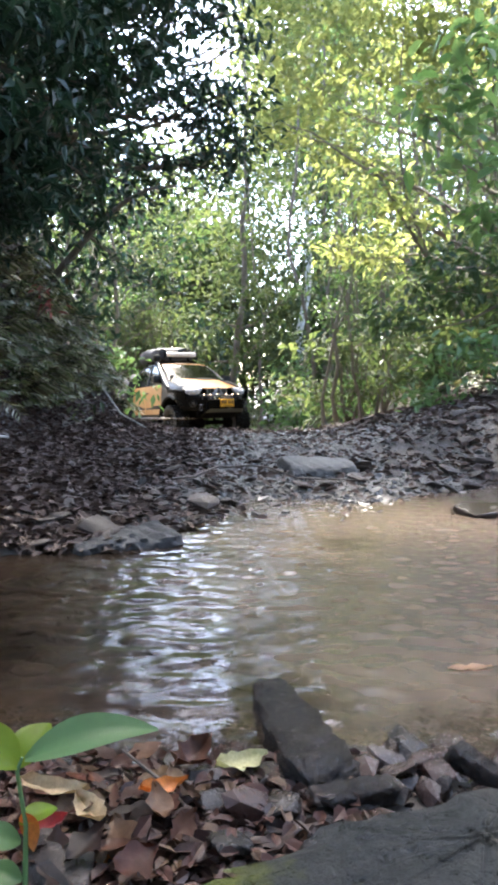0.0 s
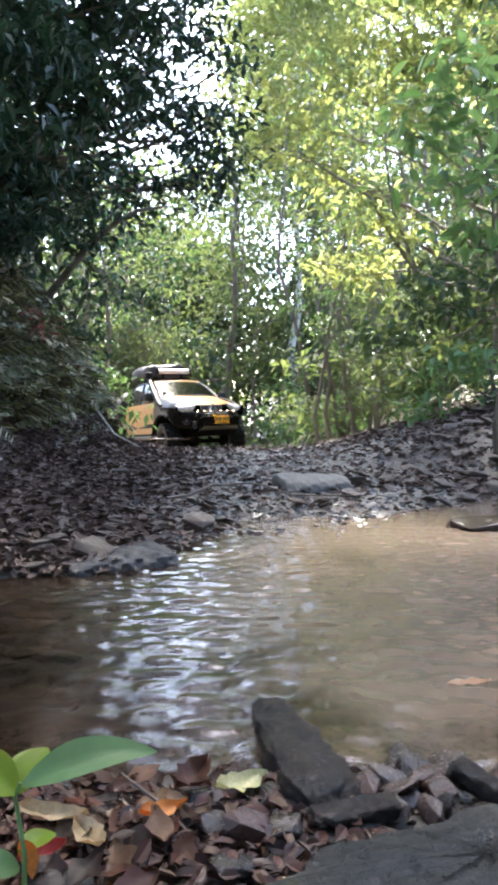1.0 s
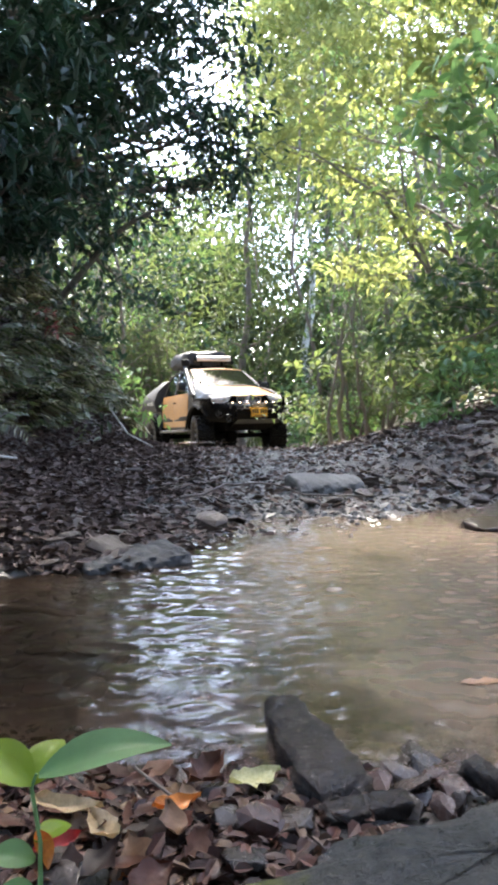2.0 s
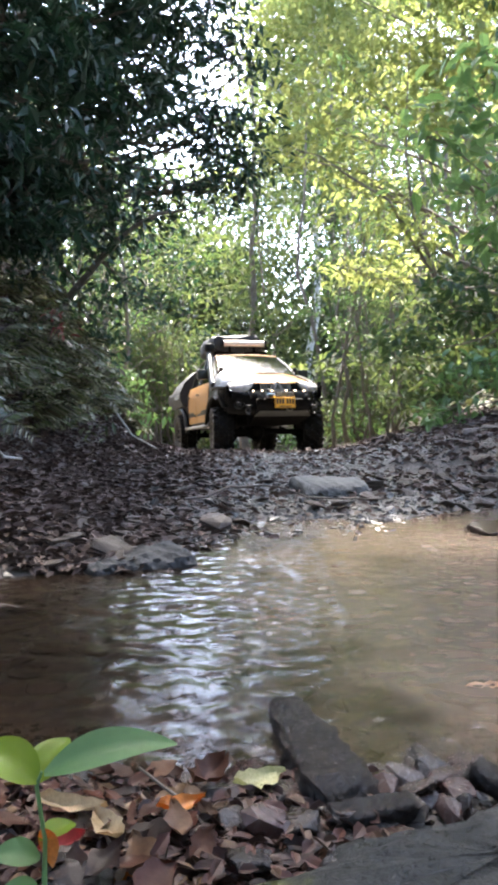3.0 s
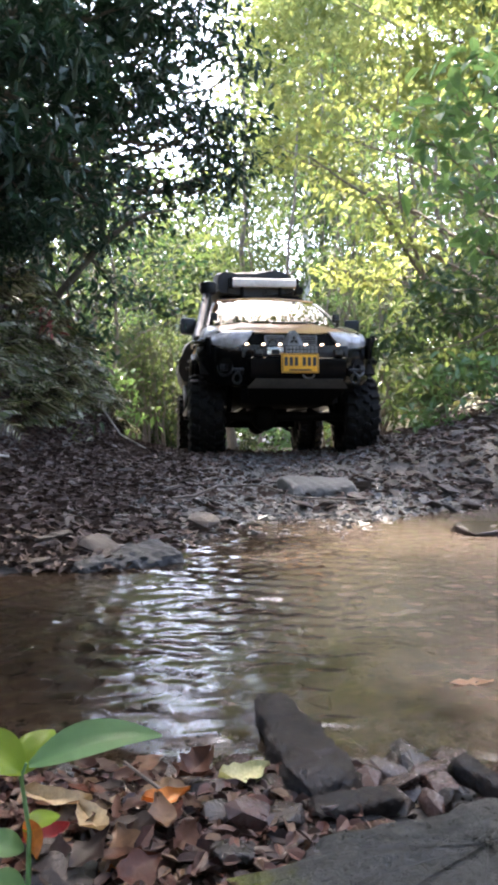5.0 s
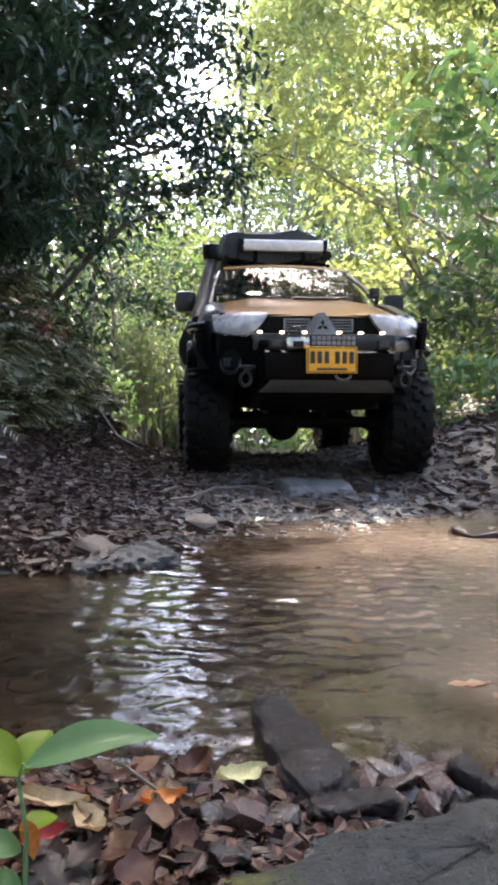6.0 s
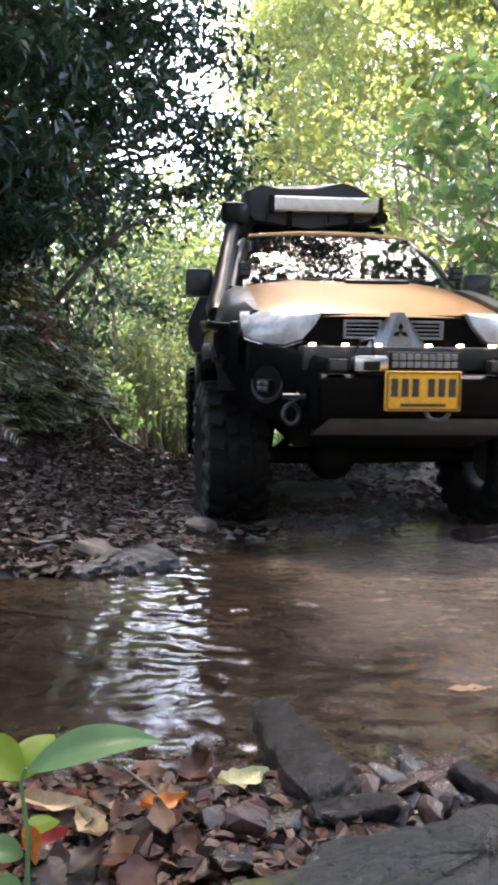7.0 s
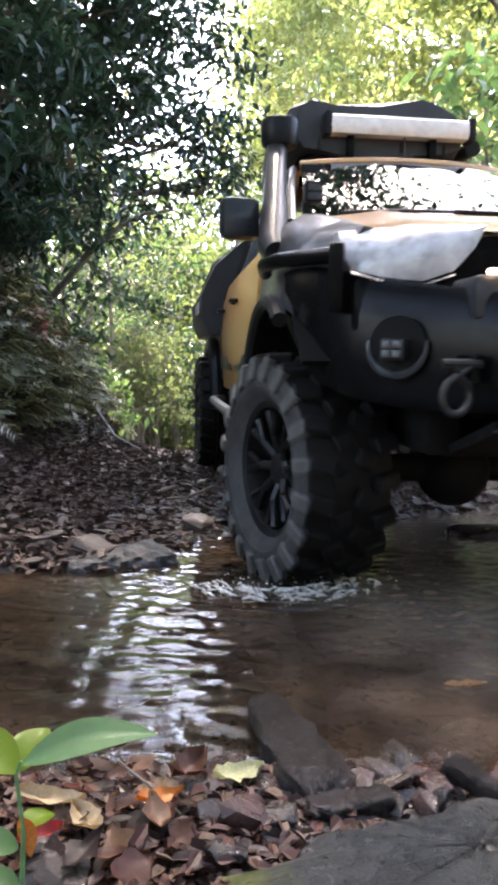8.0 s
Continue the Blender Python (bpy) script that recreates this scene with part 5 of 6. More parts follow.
# crown added overhead to shade the hood and cut windscreen glare
tree("forest_tree", "leaning forest tree added overhead to shade the track", (4.9, 9.5), (2.6, 10.5, 11.0), 0.14, [
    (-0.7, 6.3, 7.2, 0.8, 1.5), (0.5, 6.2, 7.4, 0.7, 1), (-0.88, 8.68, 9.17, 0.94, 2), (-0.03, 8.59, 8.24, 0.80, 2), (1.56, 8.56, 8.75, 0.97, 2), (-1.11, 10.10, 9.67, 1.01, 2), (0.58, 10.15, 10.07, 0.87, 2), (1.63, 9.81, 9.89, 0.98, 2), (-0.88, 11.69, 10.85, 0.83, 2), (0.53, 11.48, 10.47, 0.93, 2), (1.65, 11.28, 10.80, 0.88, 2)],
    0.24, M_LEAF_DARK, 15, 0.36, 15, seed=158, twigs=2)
bright_tree = next(o for o in bpy.data.objects if o.name.startswith("forest_tree") and tuple(round(c, 1) for c in o.location[:2]) == (3.8, 10.5))
for way, r0 in (([(2.9, 9.8, 1.6), (2.4, 9.5, 2.2), (1.95, 9.25, 2.75), (1.63, 9.0, 3.17), (1.15, 8.9, 3.42), (0.78, 8.85, 3.66), (0.5, 8.9, 3.75)], 0.03), ([(2.4, 9.5, 2.2), (1.95, 9.1, 3.0), (1.82, 8.9, 3.6), (1.81, 8.85, 4.2), (1.86, 8.9, 4.9)], 0.022)):
    bm_l = bmesh.new()
    add_tube(bm_l, [Vector(p) - bright_tree.location for p in way], [r0 * (1 - 0.8 * i / (len(way) - 1)) for i in range(len(way))], 7)
    part("limb", bm_l, M_BARK, bright_tree, "thin bare branch", True)
# the forest goes on all round; unseen trees behind the camera darken the truck's front
for k, (tx, ty, th, tr) in enumerate([(-6, 2, 6, 2.2), (-5.5, -3, 6, 2.6), (5.5, 1.5, 6.5, 2.4), (6, -3, 6, 2.6), (0.5, -5, 6, 2.8), (-2.5, -7, 7, 3), (3.4, -7, 7, 3), (-3.2, -4.5, 4, 2.4), (3.2, -4, 4, 2.4), (0, -8, 6, 3.2), (-6, -7, 6, 3), (6.5, -7, 6, 3), (7, 7, 7, 2.6), (-7.5, 8, 8, 3), (9, 14, 9, 3.2), (-9, 16, 9, 3.2), (-4, 24, 9, 3.2), (7.5, 24, 10, 3.2), (12, 30, 11, 4), (-12, 30, 11, 4), (0, 36, 12, 4.5), (6, 38, 12, 4.5), (-6, 38, 12, 4.5)]):
    rng_t = np.random.RandomState(500 + k)
    hb = float(height(tx, ty))
    blobs = [(tx + rng_t.normal(0, tr * 0.5), ty + rng_t.normal(0, tr * 0.45), hb + th * q, tr * rng_t.uniform(0.4, 0.65), 1) for q in (0.15, 0.3, 0.42, 0.52, 0.64, 0.72, 0.82, 0.95, 1.0)]
    tree("forest_tree", "leafy forest tree in the woods around the track", (tx, ty), (tx, ty, hb + th), 0.14, blobs, 0.3, M_LEAF_MID if k % 2 else M_LEAF_DARK, 6, 0.5, 13, seed=600 + k, group="forest trees")

# low growth behind the bend and on the slope
rng_b = np.random.RandomState(41)
hb = float(height(30, 30))
shrubs = [tree("bush", "low leafy green bush on the forest floor", (30, 30), (30, 30, hb + 0.9), 0.025, [(30 + rng_b.normal(0, 0.5), 30 + rng_b.normal(0, 0.5), hb + z, 0.55, 1) for z in (0.15, 0.3, 0.5, 0.7, 0.9, 1.2)], 0.17, mt, 26, 0.24, 14, seed=700 + k, category="bush", group="bushes on the forest floor") for k, mt in enumerate((M_LEAF_MID, M_LEAF_MID, M_LEAF_BROAD))]
spots = [(rng_b.uniform(-7, 7), rng_b.uniform(22, 27)) for k in range(20)] + [(rng_b.uniform(2.9, 6.5), rng_b.uniform(9.5, 17)) for k in range(18)] + [(rng_b.uniform(1.6, 3.4), rng_b.uniform(14, 19)) for k in range(6)]
for k, (x, y) in enumerate(spots):
    q = rng_b.uniform(0.7, 1.3)
    m = pose(x, y, float(height(x, y)) - 0.05, 0, 0, rng_b.uniform(0, 360)) @ Matrix.Diagonal((q, q, q, 1))
    if k < 3:
        shrubs[k].matrix_basis = m
    else:
        copy_thing(shrubs[k % 3], m @ Matrix.Diagonal((1 / shrubs[k % 3].scale[0],) * 3 + (1,)))

# saplings: thin stems behind the bend
rng_s = np.random.RandomState(77)
kinds = []
for k in range(4):
    h = 5.5 + 1.2 * k
    hb = float(height(40, 30))
    blobs = [(40 + rng_s.normal(0, 0.35), 30 + rng_s.normal(0, 0.35), hb + h * q, 0.45 + 0.12 * k, 1) for q in (0.35, 0.5, 0.62, 0.74, 0.86, 0.97)]
    kinds.append(tree("sapling", "slender forest sapling with a thin bare stem and sparse leaves", (40, 30), (40 + rng_s.normal(0, 0.4), 30, hb + h), 0.035 + 0.008 * k, blobs, 0.13, M_LEAF_SHADE if k % 2 else M_LEAF_MID, 26, 0.2, 7, seed=200 + k, twigs=3, group="saplings behind the track"))
n_sap = 0
for k in range(90):
    sx, sy = rng_s.uniform(-5, 7.5), rng_s.uniform(12.5, 24)
    # the track itself stays free
    if abs(sx - (-0.9 - 0.3 * (sy - 17))) < 2.0 and sy < 22 or sx < 0.6 and sy < 15 and sx > -2.5:
        continue
    m = pose(sx, sy, float(height(sx, sy)) - 0.05, rng_s.normal(0, 3), rng_s.normal(0, 3), rng_s.uniform(0, 360))
    if n_sap < 4:
        kinds[n_sap].matrix_basis = m
    else:
        copy_thing(kinds[n_sap % 4], m)
    n_sap += 1

# dark thin stems in the shade right behind the bend
for k in range(26):
    sy = rng_s.uniform(11.5, 17)
    sx = rng_s.uniform(1.35, 4.6) * sy / 14
    copy_thing(kinds[k % 4], pose(sx, sy, float(height(sx, sy)) - 0.05, rng_s.normal(0, 6), rng_s.normal(0, 6), rng_s.uniform(0, 360)) @ Matrix.Diagonal((0.62, 0.62, 0.55 + 0.2 * rng_s.uniform(), 1)))

# thin bamboo-like stems at the foot of the bank, where the track bends away
rng_k = np.random.RandomState(61)
canes = []
for k in range(3):
    hb = float(height(40, 30))
    blobs = [(40 + rng_k.normal(0, 0.3), 30 + rng_k.normal(0, 0.3), hb + q, 0.4, 0.7) for q in (2.1, 2.6, 3.1, 3.6)]
    canes.append(tree("bamboo_cane", "thin upright dark cane with small leaves beside the track", (40, 30), (40 + rng_k.normal(0, 0.25), 30, hb + 3.9), 0.026 + 0.006 * k, blobs, 0.14, M_LEAF_MID, 14, 0.2, 7, seed=240 + k, twigs=2, group="bamboo canes", category="bamboo"))
for k in range(40):
    sy = rng_k.uniform(21.2, 25)
    sx = (-0.165 + 0.085 * rng_k.uniform()) * sy
    m = pose(sx, sy, float(height(sx, sy)) - 0.05, rng_k.normal(0, 5), rng_k.normal(0, 5), rng_k.uniform(0, 360))
    if k < 3:
        canes[k].matrix_basis = m
    else:
        copy_thing(canes[k % 3], m)


def undergrowth(seed, n, length, arch, mat, label, wide=0.16):
    """A clump of arching stems with paired narrow leaflets."""
    rng = np.random.RandomState(seed)
    root = tagged(new("fern"), label, "fern", "ferns on the banks")
    bm = bmesh.new()
    P, F, off = [], [], 0
    for i in range(n):
        a, L = rng.uniform(0, 6.283), length * rng.uniform(0.6, 1.2)
        out = np.array([np.cos(a), np.sin(a), 0])
        t = np.linspace(0, 1, 9)[:, None]
        st = out * t * L * 0.75 + np.array([0, 0, 1]) * (t * L * 0.8 - t ** 2 * L * arch)
        add_tube(bm, st, [0.005 * (1 - 0.08 * j) for j in range(9)], 4)
        side = np.array([-np.sin(a), np.cos(a), 0])
        for j in range(2, 9):
            for sgn in (-1, 1):
                for h in (0, 0.5):
                    if j == 8 and h:
                        continue
                    b = st[j] * (1 - h) + st[min(8, j + 1)] * h
                    ll = L * 0.34 * (1 - 0.07 * j) * rng.uniform(0.8, 1.15)
                    d = side * sgn * 0.85 + out * 0.5 - np.array([0, 0, 0.25])
                    w = (out * 0.9 + np.array([0, 0, 0.2])) * ll * wide * 0.5
                    P += [b, b + d * ll * 0.45 + w, b + d * ll - np.array([0, 0, 0.15 * ll]), b + d * ll * 0.45 - w]
                    F += [[off, off + 1, off + 2], [off, off + 2, off + 3]]
                    off += 4
    part("stem", bm, M_BARK, root)
    fr = new("frond", mesh_np("frond", P, F, mat))
    fr.parent = root
    return root


rng_f = np.random.RandomState(31)
ferns = [undergrowth(300 + k, 9 + 2 * k, 0.24 + 0.045 * k, 0.7, M_FERN, "arching dark green fern clump growing on the earth bank", 0.3 + 0.05 * (k % 3)) for k in range(5)]
n_f = 0
for k in range(700):
    if k < 115:
        fy = rng_f.uniform(4.3, 7.6)
        fx = -np.interp(fy, [4, 5, 7.6], [1.62, 1.6, 1.5]) - abs(rng_f.normal(0, 0.38))
    elif k < 265:
        fy = rng_f.uniform(3.4, 11)
        fx = -np.interp(fy, [3, 4.5, 8, 14], [1.45, 1.55, 1.4, 3.0]) - abs(rng_f.normal(0, 0.75))
    else:
        fy = rng_f.uniform(5.5, 12)
        fx = np.interp(fy, [5, 12], [2.5, 3.0]) + abs(rng_f.normal(0, 0.8))
    if n_f >= 325:
        break
    m = pose(fx, fy, float(height(fx, fy)) - 0.03, rng_f.normal(0, 8), (18 if fx < 0 else -10), rng_f.uniform(0, 360))
    if n_f < 5:
        ferns[n_f].matrix_basis = m
    else:
        copy_thing(ferns[n_f % 5], m)
    n_f += 1

# ---------------------------------------------------------------- stones and litter


def rock_mesh(name, seed, n, size, mat, flat=0.0, smooth=False):
    """An angular broken stone: the hull of scattered points, its edges worn."""
    rng = np.random.RandomState(seed)
    q = rng.normal(0, 1, (n, 3))
    q /= np.linalg.norm(q, axis=1)[:, None]
    q = np.clip(q * rng.uniform(0.85, 1.1, (n, 1)), -0.82, 0.82) * np.array(size) * 0.6
    bm = bmesh.new()
    for p in q:
        bm.verts.new(p)
    r = bmesh.ops.convex_hull(bm, input=bm.verts)
    bmesh.ops.delete(bm, geom=list({g for g in r["geom_interior"] + r["geom_unused"] if isinstance(g, bmesh.types.BMVert)}), context="VERTS")
    if flat:
        soften(bm, flat, 1, 15)
    bmesh.ops.triangulate(bm, faces=bm.faces)
    bmesh.ops.recalc_face_normals(bm, faces=bm.faces)
    me = bpy.data.meshes.new(name)
    bm.to_mesh(me)
    bm.free()
    me.materials.append(mat)
    if smooth:
        me.polygons.foreach_set("use_smooth", np.full(len(me.polygons), True, bool))
    return me


def scatter_hulls(name, protos, xy, scale, rng, mat, lift=0.2):
    """Many small stones joined into one mesh, from a few hull shapes."""
    V, F, off = [], [], 0
    for i in range(len(protos)):
        pv, pf = protos[i]
        sel = np.arange(i, len(xy), len(protos))
        if not len(sel):
            continue
        n = len(sel)
        a, tx, ty = rng.uniform(0, 6.283, n), rng.normal(0, 0.25, n), rng.normal(0, 0.25, n)
        ca, sa = np.cos(a), np.sin(a)
        R = np.zeros((n, 3, 3))
        R[:, 0, 0], R[:, 0, 1], R[:, 1, 0], R[:, 1, 1], R[:, 2, 2] = ca, -sa, sa, ca, 1
        R[:, 2, 0], R[:, 2, 1] = tx, ty
        v = np.einsum("nij,kj->nki", R, pv) * scale[sel][:, None, None]
        x, y = xy[sel, 0], xy[sel, 1]
        v += np.stack([x, y, height(x, y) + lift * 0.3 * scale[sel]], -1)[:, None]
        V.append(v.reshape(-1, 3))
        F.append((pf[None] + (np.arange(n) * len(pv))[:, None, None] + off).reshape(-1, 3))
        off += n * len(pv)
    return new(name, mesh_np(name, np.concatenate(V), np.concatenate(F), mat))


def as_arrays(me):
    v = np.zeros(len(me.vertices) * 3)
    me.vertices.foreach_get("co", v)
    return v.reshape(-1, 3), np.array([p.vertices[:] for p in me.polygons])


protos = [as_arrays(rock_mesh("proto", 50 + k, 11, (1, 0.75, 0.5), M_GRAVEL)) for k in range(9)]
rng_g = np.random.RandomState(8)
n = 26000
gy_ = 3.2 + 7.5 * rng_g.uniform(0, 1, n) ** 1.3
gx_ = rng_g.normal(0.45, 1.25, n)
sc = np.clip(rng_g.lognormal(-3.9, 0.55, n), 0.008, 0.09)
ok = (gx_ > -2.2) & (gx_ < 3.4)
# fewer stones in the two worn wheel tracks
worn = np.exp(-((gx_ + 0.35) / 0.28) ** 2) + np.exp(-((gx_ - 1.1) / 0.25) ** 2)
ok &= rng_g.uniform(0, 1, n) > 0.25 * worn
xy = np.stack([gx_, gy_], -1)[ok]
tagged(scatter_hulls("gravel", protos, xy, sc[ok], rng_g, M_GRAVEL), "loose wet grey gravel and broken slate on the track", "gravel", kind="stuff")
M_DARKGRIT = piece_material("dark_wet_grit", [(0.011, 0.008, 0.007), (0.032, 0.019, 0.014), (0.046, 0.031, 0.025), (0.055, 0.021, 0.015), (0.02, 0.015, 0.013)], (0.1, 0.45), 60, film=0.12, spec=0.2)
n = 9000
xy = np.stack([rng_g.uniform(-1.8, 1.8, n), rng_g.uniform(0.72, 1.45, n)], -1)
sc = np.clip(rng_g.lognormal(-4.3, 0.5, n), 0.005, 0.03)
tagged(scatter_hulls("pebbles", protos, xy, sc, rng_g, M_DARKGRIT), "small dark wet pebbles at the near edge of the stream", "pebbles", kind="stuff")
n = 2500
xy = np.stack([rng_g.uniform(-2, 2.5, n), rng_g.uniform(1.5, 4.2, n)], -1)
sc = np.clip(rng_g.lognormal(-3.2, 0.5, n), 0.015, 0.10)
tagged(scatter_hulls("stream_bed_stones", protos, xy, sc, rng_g, M_GRAVEL, -0.2), "brown stones on the bed of the stream", "stones", kind="stuff")


M_WETLITTER = piece_material("wet_leaf_fragments", [(0.014, 0.006, 0.005), (0.05, 0.016, 0.011), (0.085, 0.034, 0.022), (0.03, 0.010, 0.008), (0.045, 0.022, 0.014), (0.12, 0.07, 0.04)], (0.3, 0.7), 60, film=0.15, spec=0.25)


def litter(name, label, xy, size, seed, mat):
    rng = np.random.RandomState(seed)
    z = height(xy[:, 0], xy[:, 1]) + rng.uniform(0.004, 0.03, len(xy))
    p = np.concatenate([xy, z[:, None]], 1)
    v, f = leaf_cloud(p, size, rng, 0.03, 0.55, 0.2, 6)
    return tagged(new(name, mesh_np(name, v, f, mat)), label, "dead leaves", kind="stuff")


n = 34000
ly = 2.7 + 7.5 * rng_g.uniform(0, 1, n) ** 1.2
lx = -np.interp(ly, [2.7, 4.5, 8, 12], [1.15, 1.4, 1.4, 2.6]) + rng_g.normal(0, 0.5, n)
xy = np.stack([lx, ly], -1)
litter("leaf_litter", "brown dead leaf litter covering the foot of the bank", xy, 0.055, 4, M_LITTER)
n = 4000
ly = rng_g.uniform(4.6, 10, n)
lx = rng_g.normal(2.2, 0.7, n)
litter("leaf_litter", "scattered brown dead leaves beside the gravel track", np.stack([lx, ly], -1), 0.07, 5, M_LITTER)
n = 1500
litter("leaf_litter", "scattered dead leaves on the gravel track", np.stack([rng_g.uniform(-0.7, 2, n), rng_g.uniform(4.0, 9, n)], -1), 0.06, 6, M_LITTER)

# the woods far behind the bend: a mass of foliage with gaps
rng_w = np.random.RandomState(90)
blobs = []
for k in range(330):
    wy = rng_w.uniform(29, 44)
    wx = rng_w.uniform(-15, 17) * wy / 38
    top = np.interp(wx / wy * 38, [-16, -5, -3.6, -1.2, 0.2, 3, 20], [11, 11, 11, 13, 22, 25, 27])
    wz = rng_w.uniform(-0.5, top)
    if -3.6 < wx / wy * 38 < 0.6 and wz > 8.5 and rng_w.uniform() < 0.65:
        continue
    blobs.append((wx, wy, wz, rng_w.uniform(0.9, 1.9), 1))
for k in range(130):
    wy = rng_w.uniform(27, 40)
    blobs.append((rng_w.uniform(-13, 15) * wy / 38, wy, 7.5 * rng_w.uniform() ** 1.2 - 0.5, rng_w.uniform(0.8, 1.6), 1))
pts, _ = clumps_in(blobs, 5.5, 0.65, 26, rng_w)
v, f = leaf_cloud(pts, 0.36, rng_w, -0.3, 0.5)
tagged(new("far_woods", mesh_np("far_woods", v, f, M_LEAF_MID)), "dense pale green forest foliage far behind the track", "woods", kind="stuff")
n = 3200
xy = np.stack([np.clip(rng_g.normal(-0.25, 0.2, n), -0.75, 0.16), rng_g.uniform(0.78, 1.15, n)], -1)
litter("leaf_litter", "wet red-brown leaf fragments at the near water's edge", xy, 0.032, 7, M_WETLITTER)


def stone_thing(name, label, c, size, seed, rot=(0, 0, 0), n=26, bevel=0.004, mat=None, category="stone", group=""):
    me = rock_mesh(name, seed, n, size, mat or M_STONE, bevel)
    ob = tagged(new(name, me), label, category, group)
    ob.matrix_basis = pose(*c, *rot)
    return ob


def worn_block(name, label, length, wid, high, seed, mat, rough=0.1, category="stone", taper=0.8, nx=56, nr=36, square=0.6):
    """A long block along x with a rough, water-worn skin."""
    rng = np.random.RandomState(seed)
    ph = rng.uniform(0, 6.28, 8)
    bm = bmesh.new()
    rings = []
    for i in range(nx):
        u = i / (nx - 1)
        end = min(1, (min(u, 1 - u) * 12) ** 0.5 + 0.15)
        k = (1 - (1 - taper) * u) * end
        ring = []
        for j in range(nr):
            a = 2 * math.pi * j / nr
            ca, sa = math.cos(a), math.sin(a)
            r = 1 + rough * (math.sin(3 * a + 5 * u + ph[0]) * 0.5 + math.sin(7 * u * 3 + 2 * a + ph[1]) * 0.5 + math.sin(11 * a + 17 * u + ph[2]) * 0.35 + 0.3 * math.sin(5 * a - 41 * u + ph[3]) + 0.22 * math.sin(17 * a + 63 * u + ph[4]) + rng.normal(0, 0.16))
            ring.append(((u - 0.5) * length + rng.normal(0, 0.003), 0.5 * wid * k * r * math.copysign(abs(ca) ** square, ca), 0.5 * high * k * r * math.copysign(abs(sa) ** square, sa)))
        rings.append(ring)
    add_loft(bm, rings)
    ob = part(name, bm, mat, None, label, True)
    return tagged(ob, category=category)


M_WETROCK = surface("wet_dark_rock", (0.004, 0.0027, 0.0022), (0.02, 0.0125, 0.009), 18, (0.1, 0.3), bumps=(1.0, 0.008), fine=6, coat=0.4, spec=0.1)
M_BLUEROCK = surface("wet_blue_grey_rock", (0.008, 0.009, 0.011), (0.034, 0.036, 0.04), 11, (0.3, 0.6), bumps=(0.8, 0.012), fine=5, spec=0.3)
M_PALEROCK = surface("worn_grey_rock", (0.04, 0.039, 0.037), (0.10, 0.098, 0.094), 7, (0.4, 0.65), bumps=(0.9, 0.015), fine=6)
M_TWIG = surface("wet_twig_bark", (0.03, 0.022, 0.017), (0.09, 0.065, 0.05), 30, (0.4, 0.7), bumps=(0.6, 0.003))


def slab_material():
    m, nt, b = nodes_of("mossy_grey_slab")
    v = coords(nt, 1.0)
    grain = noise_tex(nt, v, 45, 6, 0.75)
    big = noise_tex(nt, v, 5, 5, 0.6)
    col = ramp(nt, big, [(0.3, (0.007, 0.0075, 0.0072)), (0.7, (0.032, 0.033, 0.031))])
    col = mix_col(nt, to_range(nt, grain, 0.4, 0.75, 0, 0.5), col, (0.055, 0.054, 0.053))
    sep = nt.nodes.new("ShaderNodeSeparateXYZ")
    nt.links.new(v, sep.inputs[0])
    edge = to_range(nt, sep.outputs["X"], -0.16, -0.32, 0, 0.55)
    add = nt.nodes.new("ShaderNodeMath")
    nt.links.new(edge, add.inputs[0])
    nt.links.new(noise_tex(nt, v, 11, 4), add.inputs[1])
    moss = to_range(nt, add.outputs[0], 0.84, 1.0, 0, 0.9)
    col = mix_col(nt, moss, col, (0.085, 0.095, 0.016))
    nt.links.new(col, b.inputs["Base Color"])
    nt.links.new(to_range(nt, grain, 0.35, 0.65, 0.2, 0.55), b.inputs["Roughness"])
    b.inputs["Specular IOR Level"].default_value = 0.25
    b.inputs["Coat Weight"].default_value = 0.12
    b.inputs["Coat Roughness"].default_value = 0.12
    bump(nt, b, grain, 1.0, 0.02)
    return m


def slab():
    """The broad flat rock at the water's edge."""
    bm = bmesh.new()
    rings = []
    outline = [(-0.36, -0.20), (-0.37, -0.05), (-0.27, 0.02), (-0.12, 0.075), (0.05, 0.125), (0.2, 0.165), (0.36, 0.19), (0.5, 0.16), (0.52, -0.1), (0.4, -0.3), (0.0, -0.33), (-0.25, -0.3)]
    fine = []
    for i, p in enumerate(outline):
        q = outline[(i + 1) % len(outline)]
        for k in range(4):
            fine.append((p[0] + (q[0] - p[0]) * k / 4 + random.gauss(0, 0.005), p[1] + (q[1] - p[1]) * k / 4 + random.gauss(0, 0.005)))
    for s, z in ((0.96, -0.12), (1.02, -0.05), (1.0, -0.012), (0.97, 0.006), (0.85, 0.017), (0.6, 0.026), (0.3, 0.030), (0.02, 0.031)):
        rings.append([(x * s, y * s, z + 0.009 * math.sin(9 * x * s + 3) * math.sin(11 * y * s) + 0.005 * math.sin(31 * x * s + 17 * y * s) + random.gauss(0, 0.002)) for x, y in fine])
    add_loft(bm, rings)
    ob = part("rock_slab", bm, slab_material(), None, "broad flat dark grey rock slab with a mossy edge", True)
    tagged(ob, category="rock")
    ob.matrix_basis = pose(0.288, 0.83, 0.105, 2, -3, 0)


